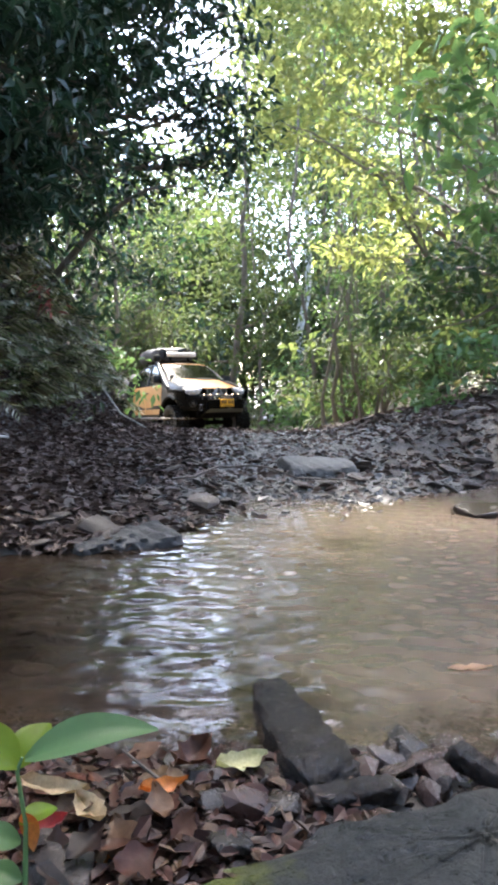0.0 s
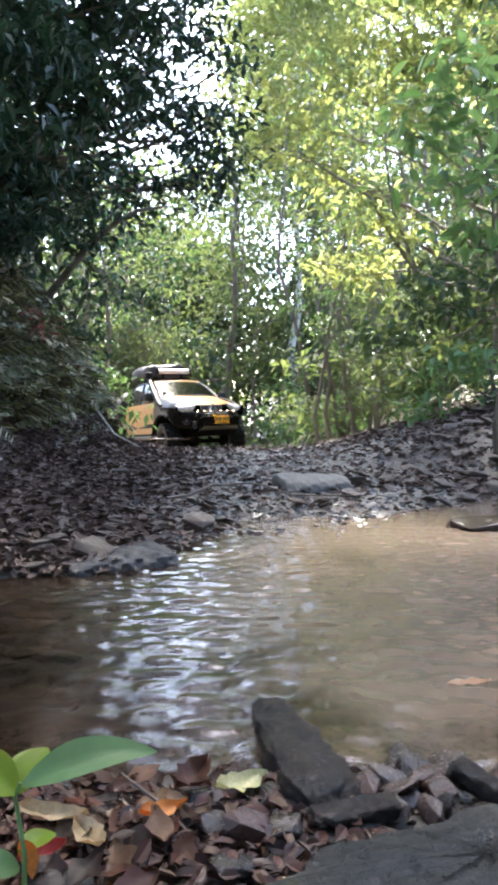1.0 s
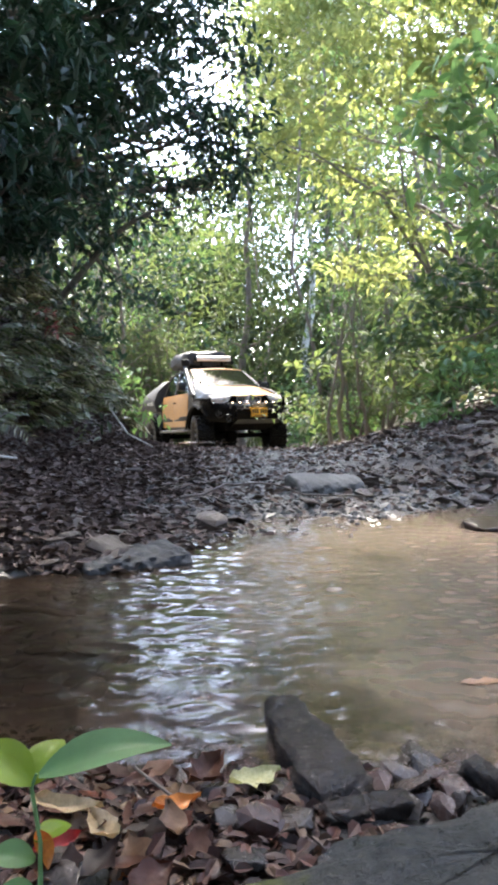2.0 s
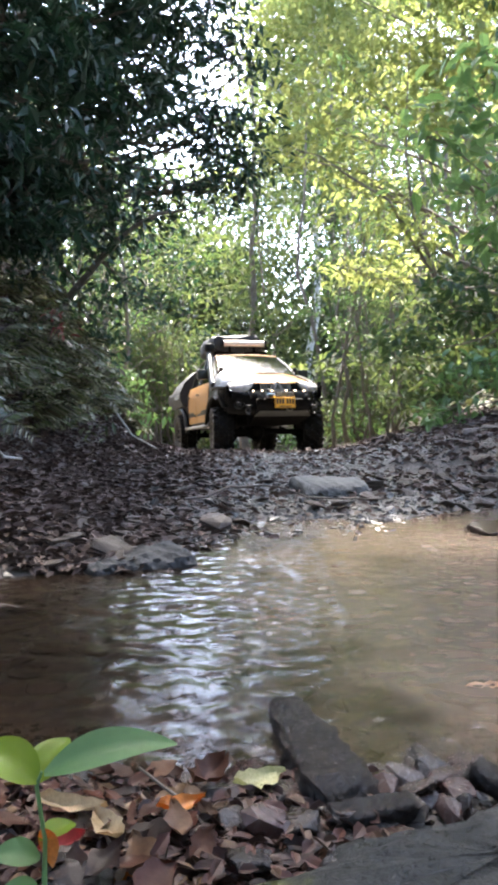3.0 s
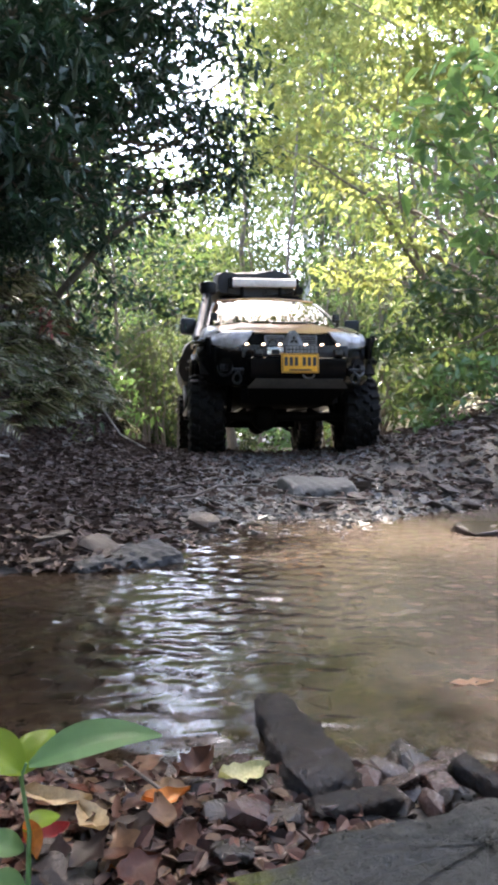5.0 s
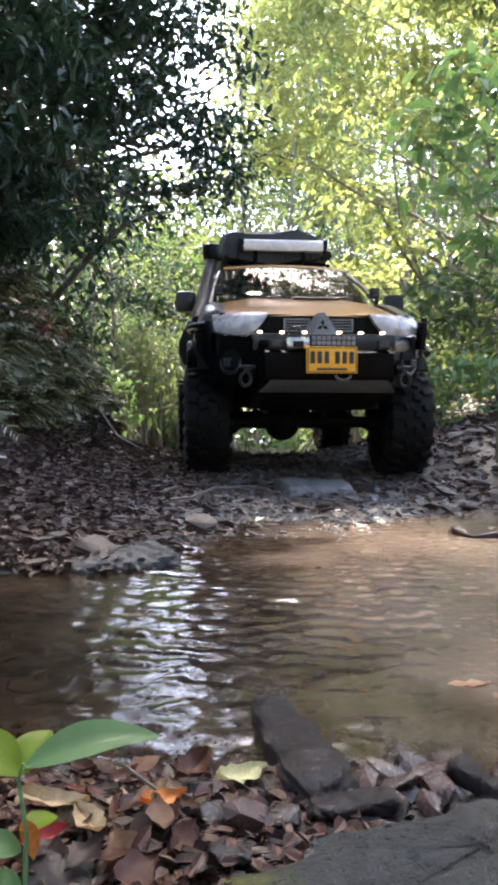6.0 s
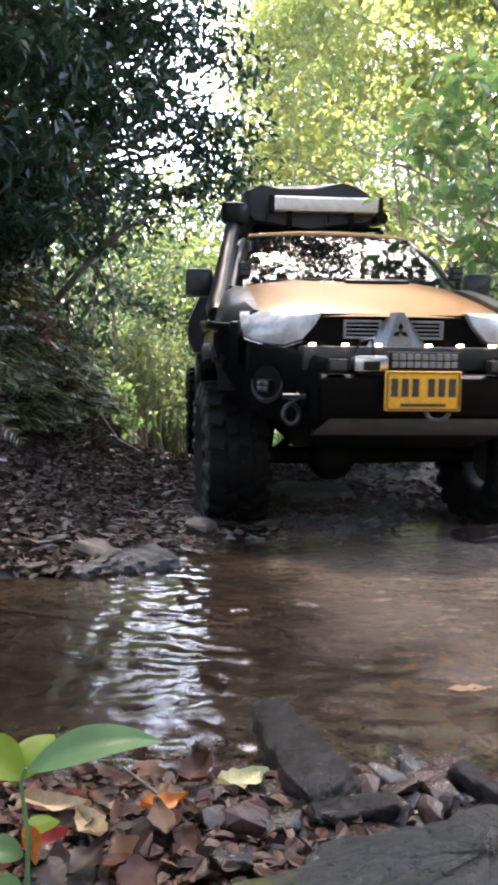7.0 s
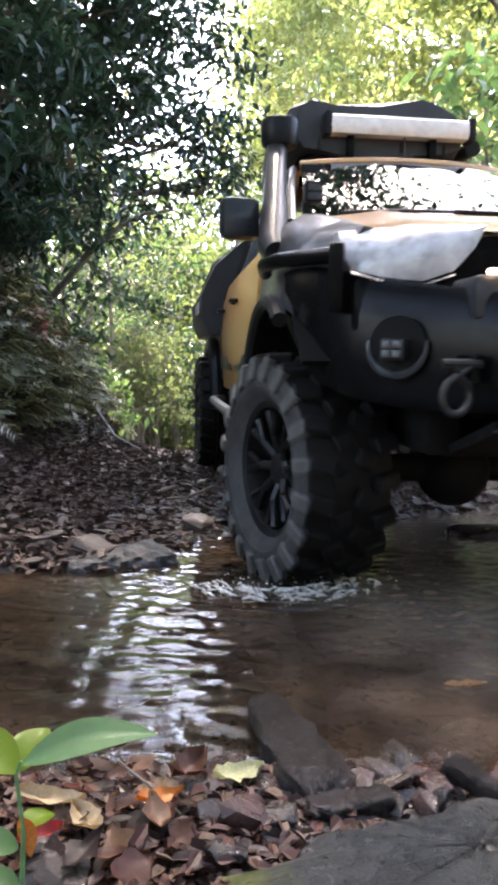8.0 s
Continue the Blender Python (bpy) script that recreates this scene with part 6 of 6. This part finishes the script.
slab()
sunken = worn_block("sunken_log", "dark wet worn log half sunk at the water's edge", 0.5, 0.125, 0.095, 3, M_WETROCK, 0.13, "log", 0.5, square=0.42)
sunken.matrix_basis = pose(0.083, 1.255, 0.052, 0, 5, 99)
short_log = worn_block("wet_stone", "long dark wet stone lying beside the slab", 0.135, 0.042, 0.036, 14, M_WETROCK, 0.1, "stone", 0.85, 30, 20, 0.4)
short_log.matrix_basis = pose(0.155, 0.992, 0.088, 8, -3, 14)
dark_log = worn_block("wet_stone", "dark glossy wet stone at the water's edge", 0.13, 0.045, 0.04, 15, M_WETROCK, 0.1, "stone", 0.7, 30, 20)
dark_log.matrix_basis = pose(0.375, 1.085, 0.07, 0, 8, -50)
boulder = worn_block("boulder", "rounded wet blue-grey boulder at the far water's edge", 0.46, 0.32, 0.18, 21, M_BLUEROCK, 0.1, "boulder", 0.7, 40, 30)
boulder.matrix_basis = pose(-0.50, 2.87, 0.005, 0, 0, 212)
flat_rock = worn_block("flat_rock", "worn domed grey rock set in the track", 0.5, 0.42, 0.2, 23, M_PALEROCK, 0.06, "rock", 0.85, 40, 30)
flat_rock.matrix_basis = pose(0.47, 4.8, 0.085, 5, 0, 10)
stone_thing("flat_rock", "flat stone rising just out of the stream", (1.27, 3.58, 0.03), (0.5, 0.3, 0.13), 25, (0, 0, 5), 40, 0.01, M_STONE, "rock")

# broken slates along the near edge
near_stones = [(0.29, 1.31, 0.075), (0.355, 1.30, 0.065), (0.42, 1.21, 0.11), (0.19, 1.24, 0.06), (0.235, 1.20, 0.07), (0.30, 1.18, 0.05), (0.33, 1.23, 0.045), (0.145, 1.175, 0.05),
               (-0.045, 1.17, 0.085), (0.02, 1.13, 0.075), (0.065, 1.11, 0.06), (-0.10, 1.25, 0.075), (-0.16, 1.22, 0.06), (-0.03, 1.26, 0.08), (0.0, 1.055, 0.06), (0.07, 1.03, 0.06), (-0.08, 1.08, 0.07),
               (0.11, 1.0, 0.05), (0.04, 0.97, 0.06), (-0.13, 1.15, 0.06), (-0.06, 0.99, 0.06), (0.13, 1.10, 0.045), (-0.215, 0.87, 0.10), (-0.30, 1.30, 0.07), (-0.42, 1.36, 0.09), (0.50, 1.30, 0.09), (0.46, 1.12, 0.07), (0.24, 1.14, 0.05), (-0.24, 1.27, 0.05), (0.09, 1.20, 0.05)]
protos_n = [rock_mesh("stone", 70 + k, 16 + 3 * k, (1.0, 0.72, 0.42), M_STONE, 0.03) for k in range(6)]
rng_n = np.random.RandomState(12)


def put_stone(x, y, sz, k, label, group, lift=0.18, shapes=None):
    ob = tagged(new("stone", (shapes or protos_n)[k % 6]), label, "stone", group)
    ob.matrix_basis = pose(x, y, float(height(x, y)) + sz * lift, rng_n.normal(0, 14), rng_n.normal(0, 14), rng_n.uniform(0, 360)) @ Matrix.Diagonal((sz, sz, sz * rng_n.uniform(0.7, 1.1), 1))
    return ob


for k, (x, y, sz) in enumerate(near_stones):
    put_stone(x, y * 0.945, sz * 1.2, k, "broken dark wet slate stone at the water's edge", "slates at the near edge", 0.16)
for k in range(80):
    put_stone(rng_n.uniform(-0.2, 0.5) if k % 4 else rng_n.uniform(-0.5, -0.1), rng_n.uniform(0.82, 1.2), rng_n.uniform(0.025, 0.08), k, "small dark wet slate chip at the water's edge", "slates at the near edge", 0.3)
for k, (x, y, sz) in enumerate(((0.257, 1.18, 0.06), (0.33, 1.17, 0.055), (0.235, 1.08, 0.075), (0.30, 1.09, 0.07), (0.27, 1.02, 0.05), (0.345, 1.0, 0.05), (0.2, 1.13, 0.05))):
    put_stone(x, y, sz, k, "broken wet grey slate stone beside the slab", "slates at the near edge", 0.3)
# stones of the far bank and the track
protos_b = [rock_mesh("stone", 170 + k, 18, (1.0, 0.75, 0.3), M_BANKSTONE, 0.03) for k in range(6)]
for k in range(70):
    y = 2.75 + 4.2 * rng_n.uniform() ** 1.5
    x = rng_n.uniform(-1.55, -0.35)
    sz = float(np.clip(rng_n.lognormal(-2.5, 0.4), 0.04, 0.19))
    ob = tagged(new("stone", protos_b[k % 6]), "flat brown slate flake among the dead leaves", "stone", "slates at the foot of the bank")
    ob.matrix_basis = pose(x, y, float(height(x, y)) + sz * 0.12, rng_n.normal(0, 12), rng_n.normal(0, 12), rng_n.uniform(0, 360)) @ Matrix.Diagonal((sz, sz, sz, 1))
flat_b = [as_arrays(me) for me in protos_b]
n = 900
xy = np.stack([rng_n.uniform(-1.75, -0.2, n), 2.75 + 5 * rng_n.uniform(0, 1, n) ** 1.4], -1)
tagged(scatter_hulls("slate_flakes", flat_b, xy, np.clip(rng_n.lognormal(-2.95, 0.35, n), 0.025, 0.11), rng_n, M_BANKFLAKE, 0.5), "flat brown slate flakes among the dead leaves", "stones", kind="stuff")
n = 160
xy = np.stack([rng_n.uniform(-0.95, 0.1, n), rng_n.uniform(1.55, 2.35, n)], -1)
tagged(scatter_hulls("stream_bed_stones", flat_b, xy, rng_n.uniform(0.05, 0.14, n), rng_n, M_BANKFLAKE, 0.1), "brown flat stones under the clear shallow water", "stones", kind="stuff")
for k in range(78):
    x = rng_n.uniform(-0.9, 2.3)
    y = float(np.interp(x, EDGE_X, EDGE_Y)) + abs(rng_n.normal(0, 0.75)) - 0.08
    put_stone(x, y, float(np.clip(rng_n.lognormal(-2.25, 0.42), 0.05, 0.24)), k, "broken grey slate stone on the gravel of the far bank", "slates on the track", 0.18, protos_b)
for k in range(26):
    put_stone(rng_n.uniform(1.2, 2.6), rng_n.uniform(5.0, 8), rng_n.uniform(0.08, 0.2), k, "broken grey slate stone on the gravel of the far bank", "slates on the track", 0.18, protos_b)


def fallen_leaf(name, label, c, length, rot, mat, wide=0.5, curl=0.25, seed=1, category="leaf", group=""):
    """A dead leaf: a curled blade with a midrib and thickness."""
    rng = np.random.RandomState(seed)
    bm = bmesh.new()
    rings = []
    for i in range(9):
        u = i / 8
        w = wide * 0.5 * math.sin(math.pi * min(1, u ** 0.8 * 0.97 + 0.02)) * (1 + 0.16 * rng.normal())
        rings.append([((u - 0.5) * length + 0.03 * length * rng.normal(), v * w * length * (1 + 0.14 * rng.normal()), length * (curl * (abs(v) ** 1.6) * 0.4 + curl * (2 * u - 1) ** 2 * 0.35 + 0.012 * rng.normal())) for v in (-1, -0.5, 0, 0.5, 1)])
    add_loft(bm, rings, closed=False)
    bmesh.ops.solidify(bm, geom=list(bm.faces), thickness=0.0012)
    ob = part(name, bm, mat, None, label, True)
    tagged(ob, category=category, group=group)
    ob.matrix_basis = pose(*c, *rot)
    return ob


M_YLEAF = surface("fading_leaf", (0.42, 0.40, 0.17), (0.58, 0.55, 0.32), 30, (0.3, 0.5), bumps=(0.3, 0.001))
M_TAN = surface("tan_dead_leaf", (0.36, 0.25, 0.13), (0.52, 0.40, 0.24), 25, (0.3, 0.55), bumps=(0.3, 0.001))
M_ORANGE = surface("orange_dead_leaf", (0.48, 0.14, 0.02), (0.62, 0.24, 0.04), 25, (0.3, 0.5), bumps=(0.3, 0.001))
M_DRIFT = surface("soaked_orange_leaf", (0.32, 0.16, 0.07), (0.42, 0.24, 0.12), 25, (0.3, 0.5), bumps=(0.3, 0.001))
M_RED = surface("red_dead_leaf", (0.30, 0.02, 0.02), (0.42, 0.05, 0.04), 25, (0.3, 0.5), bumps=(0.3, 0.001))
fallen_leaf("fallen_leaf", "pale yellow-green fallen leaf lying on wet stones", (-0.003, 1.075, 0.09), 0.082, (14, 0, 24), M_YLEAF, 0.62, 0.3, 2)
fallen_leaf("fallen_leaf", "tan curled dead leaf on the litter", (-0.262, 0.98, 0.105), 0.10, (18, 4, -8), M_TAN, 0.36, 0.25, 3)
fallen_leaf("fallen_leaf", "tan curled dead leaf on the litter", (-0.20, 0.93, 0.10), 0.085, (10, 0, -50), M_TAN, 0.4, 0.3, 4)
fallen_leaf("fallen_leaf", "orange dead leaf on the litter", (-0.115, 0.99, 0.10), 0.07, (14, 5, 30), M_ORANGE, 0.4, 0.3, 5)
fallen_leaf("fallen_leaf", "orange dead leaf on the litter", (-0.16, 0.84, 0.09), 0.04, (25, 5, 10), M_ORANGE, 0.6, 0.3, 6)
fallen_leaf("fallen_leaf", "bright red dead leaf on the litter", (-0.255, 0.90, 0.10), 0.06, (25, -10, 20), M_RED, 0.5, 0.35, 7)
fallen_leaf("fallen_leaf", "pale orange-tan leaf drifting in the shallow stream", (0.505, 1.585, 0.036), 0.10, (3, 0, 8), M_DRIFT, 0.3, 0.06, 8)
fallen_leaf("fallen_leaf", "dark red dead leaf on the wet slates", (-0.085, 1.11, 0.08), 0.09, (16, 0, 60), M_LEAF_FALLEN, 0.6, 0.4, 9)
for k in range(80):
    x, y = -0.24 + rng_n.normal(0, 0.11), rng_n.uniform(0.80, 1.16)
    if x > -0.06 or x < -0.55:
        x = -0.27 + rng_n.uniform(-0.13, 0.13)
    fallen_leaf("fallen_leaf", "curled brown dead leaf in the wet litter", (x, y, float(height(x, y)) + rng_n.uniform(0.022, 0.05)), rng_n.uniform(0.028, 0.075), (rng_n.normal(0, 15), rng_n.normal(0, 15), rng_n.uniform(0, 360)), M_LEAF_FALLEN, rng_n.uniform(0.35, 0.75), rng_n.uniform(0.02, 0.25), 40 + k, group="dead leaves at the near edge")


def stick(label, pts, r0, r1, mat=None):
    bm = bmesh.new()
    n = len(pts)
    add_tube(bm, pts, [r0 + (r1 - r0) * i / (n - 1) for i in range(n)], 8)
    ob = part("stick", bm, mat or M_TWIG, None, label, True)
    return tagged(ob, category="stick")


def on_ground(pts, lift=0.02):
    return [(x, y, float(height(x, y)) + lift + dz) for x, y, dz in pts]


stick("thin dark bent stick lying on the gravel", on_ground([(-0.42, 4.05, 0.02), (-0.30, 4.15, 0.03), (-0.17, 4.3, 0.06), (-0.10, 4.38, 0.045), (0.02, 4.42, 0.06), (0.14, 4.40, 0.05), (0.3, 4.30, 0.02), (0.42, 4.25, 0.02), (0.75, 4.3, 0.01)]), 0.009, 0.004)
stick("pale broken stick on the leaf litter", on_ground([(-1.45, 3.75, 0.02), (-1.36, 3.85, 0.07), (-1.30, 3.95, 0.12)]), 0.011, 0.007, M_PALE_BARK)
stick("pale stick at the foot of the bank", on_ground([(-1.55, 7.4, 0.1), (-1.25, 7.2, 0.06), (-0.98, 7.0, 0.02)]), 0.011, 0.006, M_PALE_BARK)
stick("sunken branch in the shallow water", [(-1.2, 2.45, 0.01), (-0.95, 2.33, 0.022), (-0.7, 2.24, 0.012), (-0.55, 2.2, -0.01)], 0.025, 0.015)
stick("thin twig in the near litter", [(-0.05, 0.93, 0.08), (-0.12, 1.02, 0.095), (-0.19, 1.10, 0.10)], 0.003, 0.002)


def blade(bm, base, d, length, wid, arch, up=(0, 0, 1), n=12, m=7):
    """A living leaf: a broad pointed blade, folded at the midrib, with waves along its rim."""
    d = Vector(d).normalized()
    side = d.cross(Vector(up)).normalized()
    nrm = side.cross(d)
    rings = []
    for i in range(n):
        u = i / (n - 1)
        w = wid * 0.5 * math.sin(math.pi * (0.02 + 0.965 * u) ** 0.85) ** 0.85
        c = Vector(base) + d * (length * u) + nrm * (arch * length * (math.sin(u * 2.4) * 0.5 - u * u * 0.55))
        rings.append([tuple(c + side * (v * w) + nrm * (abs(v) * w * 0.28 + 0.02 * w * math.sin(9 * u + v))) for v in np.linspace(-1, 1, m)])
    add_loft(bm, rings, closed=False)
    bmesh.ops.solidify(bm, geom=list(bm.faces), thickness=0.0008)


def plant_leaf_material(name, c, light):
    m, nt, b = nodes_of(name)
    v = coords(nt, 1.0)
    n = noise_tex(nt, v, 30, 4)
    col = ramp(nt, n, [(0.35, tuple(0.8 * q for q in c)), (0.65, c)])
    nt.links.new(col, b.inputs["Base Color"])
    b.inputs["Roughness"].default_value = 0.42
    t = nt.nodes.new("ShaderNodeBsdfTranslucent")
    t.inputs["Color"].default_value = (*light, 1)
    ms = nt.nodes.new("ShaderNodeMixShader")
    ms.inputs[0].default_value = 0.45
    nt.links.new(b.outputs[0], ms.inputs[1])
    nt.links.new(t.outputs[0], ms.inputs[2])
    nt.links.new(ms.outputs[0], nt.nodes["Material Output"].inputs["Surface"])
    return m


M_SEED_GREEN = plant_leaf_material("seedling_green", (0.17, 0.30, 0.135), (0.18, 0.35, 0.14))
M_SEED_YELLOW = plant_leaf_material("seedling_yellow_green", (0.22, 0.32, 0.03), (0.36, 0.45, 0.04))


def seedling():
    root = tagged(new("seedling"), "small seedling with broad green leaves and an orange shoot", "plant")
    bx, by = -0.247, 0.78
    bz = float(height(bx, by))
    root.location = (bx, by, bz)
    bm = bmesh.new()
    add_tube(bm, [(0, 0, -0.02), (0.004, 0, 0.05), (0.006, 0.0, 0.11), (-0.002, 0.0, 0.172), (0.004, 0, 0.188)], [0.003, 0.003, 0.0026, 0.0024, 0.0015], 8)
    part("stem", bm, M_SEED_GREEN, root, smooth=True)
    top = (0.0, 0.0, 0.176)
    spec = [((0.006, 0.002, 0.184), (1.0, 0.2, 0.18), 0.148, 0.05, 0.26, M_SEED_GREEN, "broad mid-green leaf"),
            (top, (0.25, 0.55, 0.35), 0.06, 0.045, 0.3, M_SEED_YELLOW, "yellow-green young leaf"),
            (top, (-0.75, 0.2, 0.35), 0.085, 0.05, 0.3, M_SEED_YELLOW, "yellow-green young leaf"),
            ((0.0, 0, 0.09), (-0.8, -0.25, 0.2), 0.055, 0.035, 0.3, M_SEED_GREEN, ""),
            ((0.0, 0, 0.045), (-0.9, 0.1, 0.1), 0.05, 0.03, 0.3, M_SEED_GREEN, ""),
            ((0.0, 0, 0.11), (0.5, 0.8, -0.1), 0.055, 0.028, 0.2, M_SEED_YELLOW, "")]
    for b, d, L, w, arch, mat, lab in spec:
        bm = bmesh.new()
        blade(bm, b, d, L, w, arch, (0, -0.42, 0.9))
        part("leaf", bm, mat, root, lab, True)
    bm = bmesh.new()
    blade(bm, (0.004, -0.002, 0.125), (0.25, 0.0, -1.0), 0.045, 0.022, 0.2, (0, 1, 0))
    part("shoot", bm, M_ORANGE, root, "orange withering shoot", True)


seedling()


def splash():
    """Thrown-up water before the wheel: thin crests and drops that rise as the tyre pushes in."""
    rng = np.random.RandomState(66)
    root = tagged(new("water_splash"), "foaming bow wave and drops pushed up by the tyre", "splash")
    bm = bmesh.new()
    for k in range(80):
        a = rng.uniform(-2.7, -0.2)
        r = rng.uniform(0.16, 0.34)
        x, y = r * 1.1 * math.cos(a), r * math.sin(a)
        w, h = rng.uniform(0.015, 0.045), rng.uniform(0.003, 0.015) * (1.6 - 2.5 * r)
        t = a + 1.57 + rng.normal(0, 0.3)
        pts = [(x + w * u * math.cos(t), y + w * u * math.sin(t), h * (1 - u * u) + rng.normal(0, 0.002)) for u in np.linspace(-1, 1, 6)]
        add_tube(bm, pts, [0.001, 0.003, 0.0045, 0.004, 0.003, 0.001], 6)
    part("crest", bm, M_FOAM, root, smooth=True, kind="stuff")
    bm = bmesh.new()
    for k in range(140):
        a, r = rng.uniform(-2.8, 0.0), rng.uniform(0.14, 0.45)
        bmesh.ops.create_icosphere(bm, subdivisions=1, radius=rng.uniform(0.0012, 0.0035), matrix=Matrix.Translation((r * math.cos(a), r * math.sin(a), rng.uniform(0.0, 0.05))))
    part("drops", bm, M_FOAM, root, smooth=True, kind="stuff")
    bm = bmesh.new()
    for r, h in ((0.30, 0.010), (0.42, 0.007), (0.56, 0.005)):
        pts = [(r * 1.15 * math.cos(a) + rng.normal(0, 0.006), r * math.sin(a) + rng.normal(0, 0.006), -0.75 * h) for a in np.linspace(-3.0, 0.1, 26)]
        add_tube(bm, pts, [h * (0.4 + 0.6 * math.sin(3.14 * i / 25)) for i in range(26)], 6)
    part("bow_wave", bm, M_WATER, root, smooth=True, kind="stuff")
    return root


def foam_material():
    m, nt, b = nodes_of("splashed_water")
    b.inputs["Base Color"].default_value = (0.75, 0.72, 0.68, 1)
    b.inputs["Roughness"].default_value = 0.08
    b.inputs["IOR"].default_value = 1.33
    n = noise_tex(nt, coords(nt, 1.0), 60, 3)
    nt.links.new(to_range(nt, n, 0.35, 0.65, 0.25, 0.8), b.inputs["Transmission Weight"])
    return m


M_FOAM = foam_material()
water_splash = splash()



# ---------------------------------------------------------------- movement
TRUCK_ROWS = [
    (0, -0.93, 16.753, -0.603, -2.71, 29.0),
    (0.5, -0.92, 16.517, -0.588, -2.80, 29.0),
    (1, -0.87, 16.096, -0.568, -3.08, 28.5),
    (2.5, 0.003, 13.585, -0.279, -2.04, 19.87),
    (3, 0.152, 12.204, -0.174, -3.03, 15.90),
    (3.5, 0.199, 10.629, -0.077, -3.30, 11.31),
    (4, 0.265, 9.259, 0.047, -3.63, 8.65),
    (4.5, 0.312, 8.288, 0.132, -4.07, 7.20),
    (6, 0.483, 5.770, 0.134, 0.61, 4.80),
    (6.5, 0.555, 5.070, 0.093, 2.74, 4.38),
    (7, 0.683, 4.254, -0.007, 4.92, 4.44),
    (7.5, 0.788, 3.377, -0.000, 4.11, 4.65),
    (8, 0.985, 2.800, 0.015, 3.90, 6.20),
]


def glide(rows, t):
    """A smooth value between rows (t, values...), Catmull-Rom."""
    ts = [r[0] for r in rows]
    i = max(0, min(len(ts) - 2, int(np.searchsorted(ts, t, "right")) - 1))
    p = [np.array(rows[max(0, min(len(rows) - 1, i + k))][1:], float) for k in (-1, 0, 1, 2)]
    tt = [ts[max(0, min(len(rows) - 1, i + k))] for k in (-1, 0, 1, 2)]
    h = tt[2] - tt[1]
    m1 = (p[2] - p[0]) / max(1e-6, tt[2] - tt[0]) * h
    m2 = (p[3] - p[1]) / max(1e-6, tt[3] - tt[1]) * h
    u = (t - tt[1]) / h
    return (2 * u**3 - 3 * u**2 + 1) * p[1] + (u**3 - 2 * u**2 + u) * m1 + (-2 * u**3 + 3 * u**2) * p[2] + (u**3 - u**2) * m2


def motions():
    times = [k / 10 for k in range(81)]
    rows, gone, last = [], [], None
    dist = 0.0
    for t in times:
        x, y, z, tilt, yaw = glide(TRUCK_ROWS, t)
        if last is not None:
            dist += math.hypot(x - last[0], y - last[1])
        last = (x, y)
        rows.append((t, pose(x, y, z, tilt, 0, yaw)))
        gone.append(dist)
    walk(truck, rows)
    for w, home, steers in wheels:
        turn = []
        for t, d in zip(times, gone):
            s = np.interp(t, [0, 1, 2.5, 4.5, 6.5, 7.5, 8], [0, -6, -10, -3, 0, 9, 15]) if steers else 0.0
            turn.append((t, pose(*home, 0, 0, s) @ pose(0, 0, 0, math.degrees(d / TYRE_R) % 360)))
        walk(w, turn)
    # the splash goes along with the wheel and stays under the surface until the tyre wades in
    wave = []
    for t, m in rows:
        p = m @ Vector((-0.86, -0.10, 0))
        wave.append((t, pose(p.x, p.y, WATER_Z - 0.09 + float(np.interp(t, [7.2, 7.6, 8.0], [0, 0.08, 0.09])))))
    walk(water_splash, wave)
    walk(water, [(0.0, pose(-0.25, 0, 0)), (8.0, pose(0.25, 0, 0))])


motions()
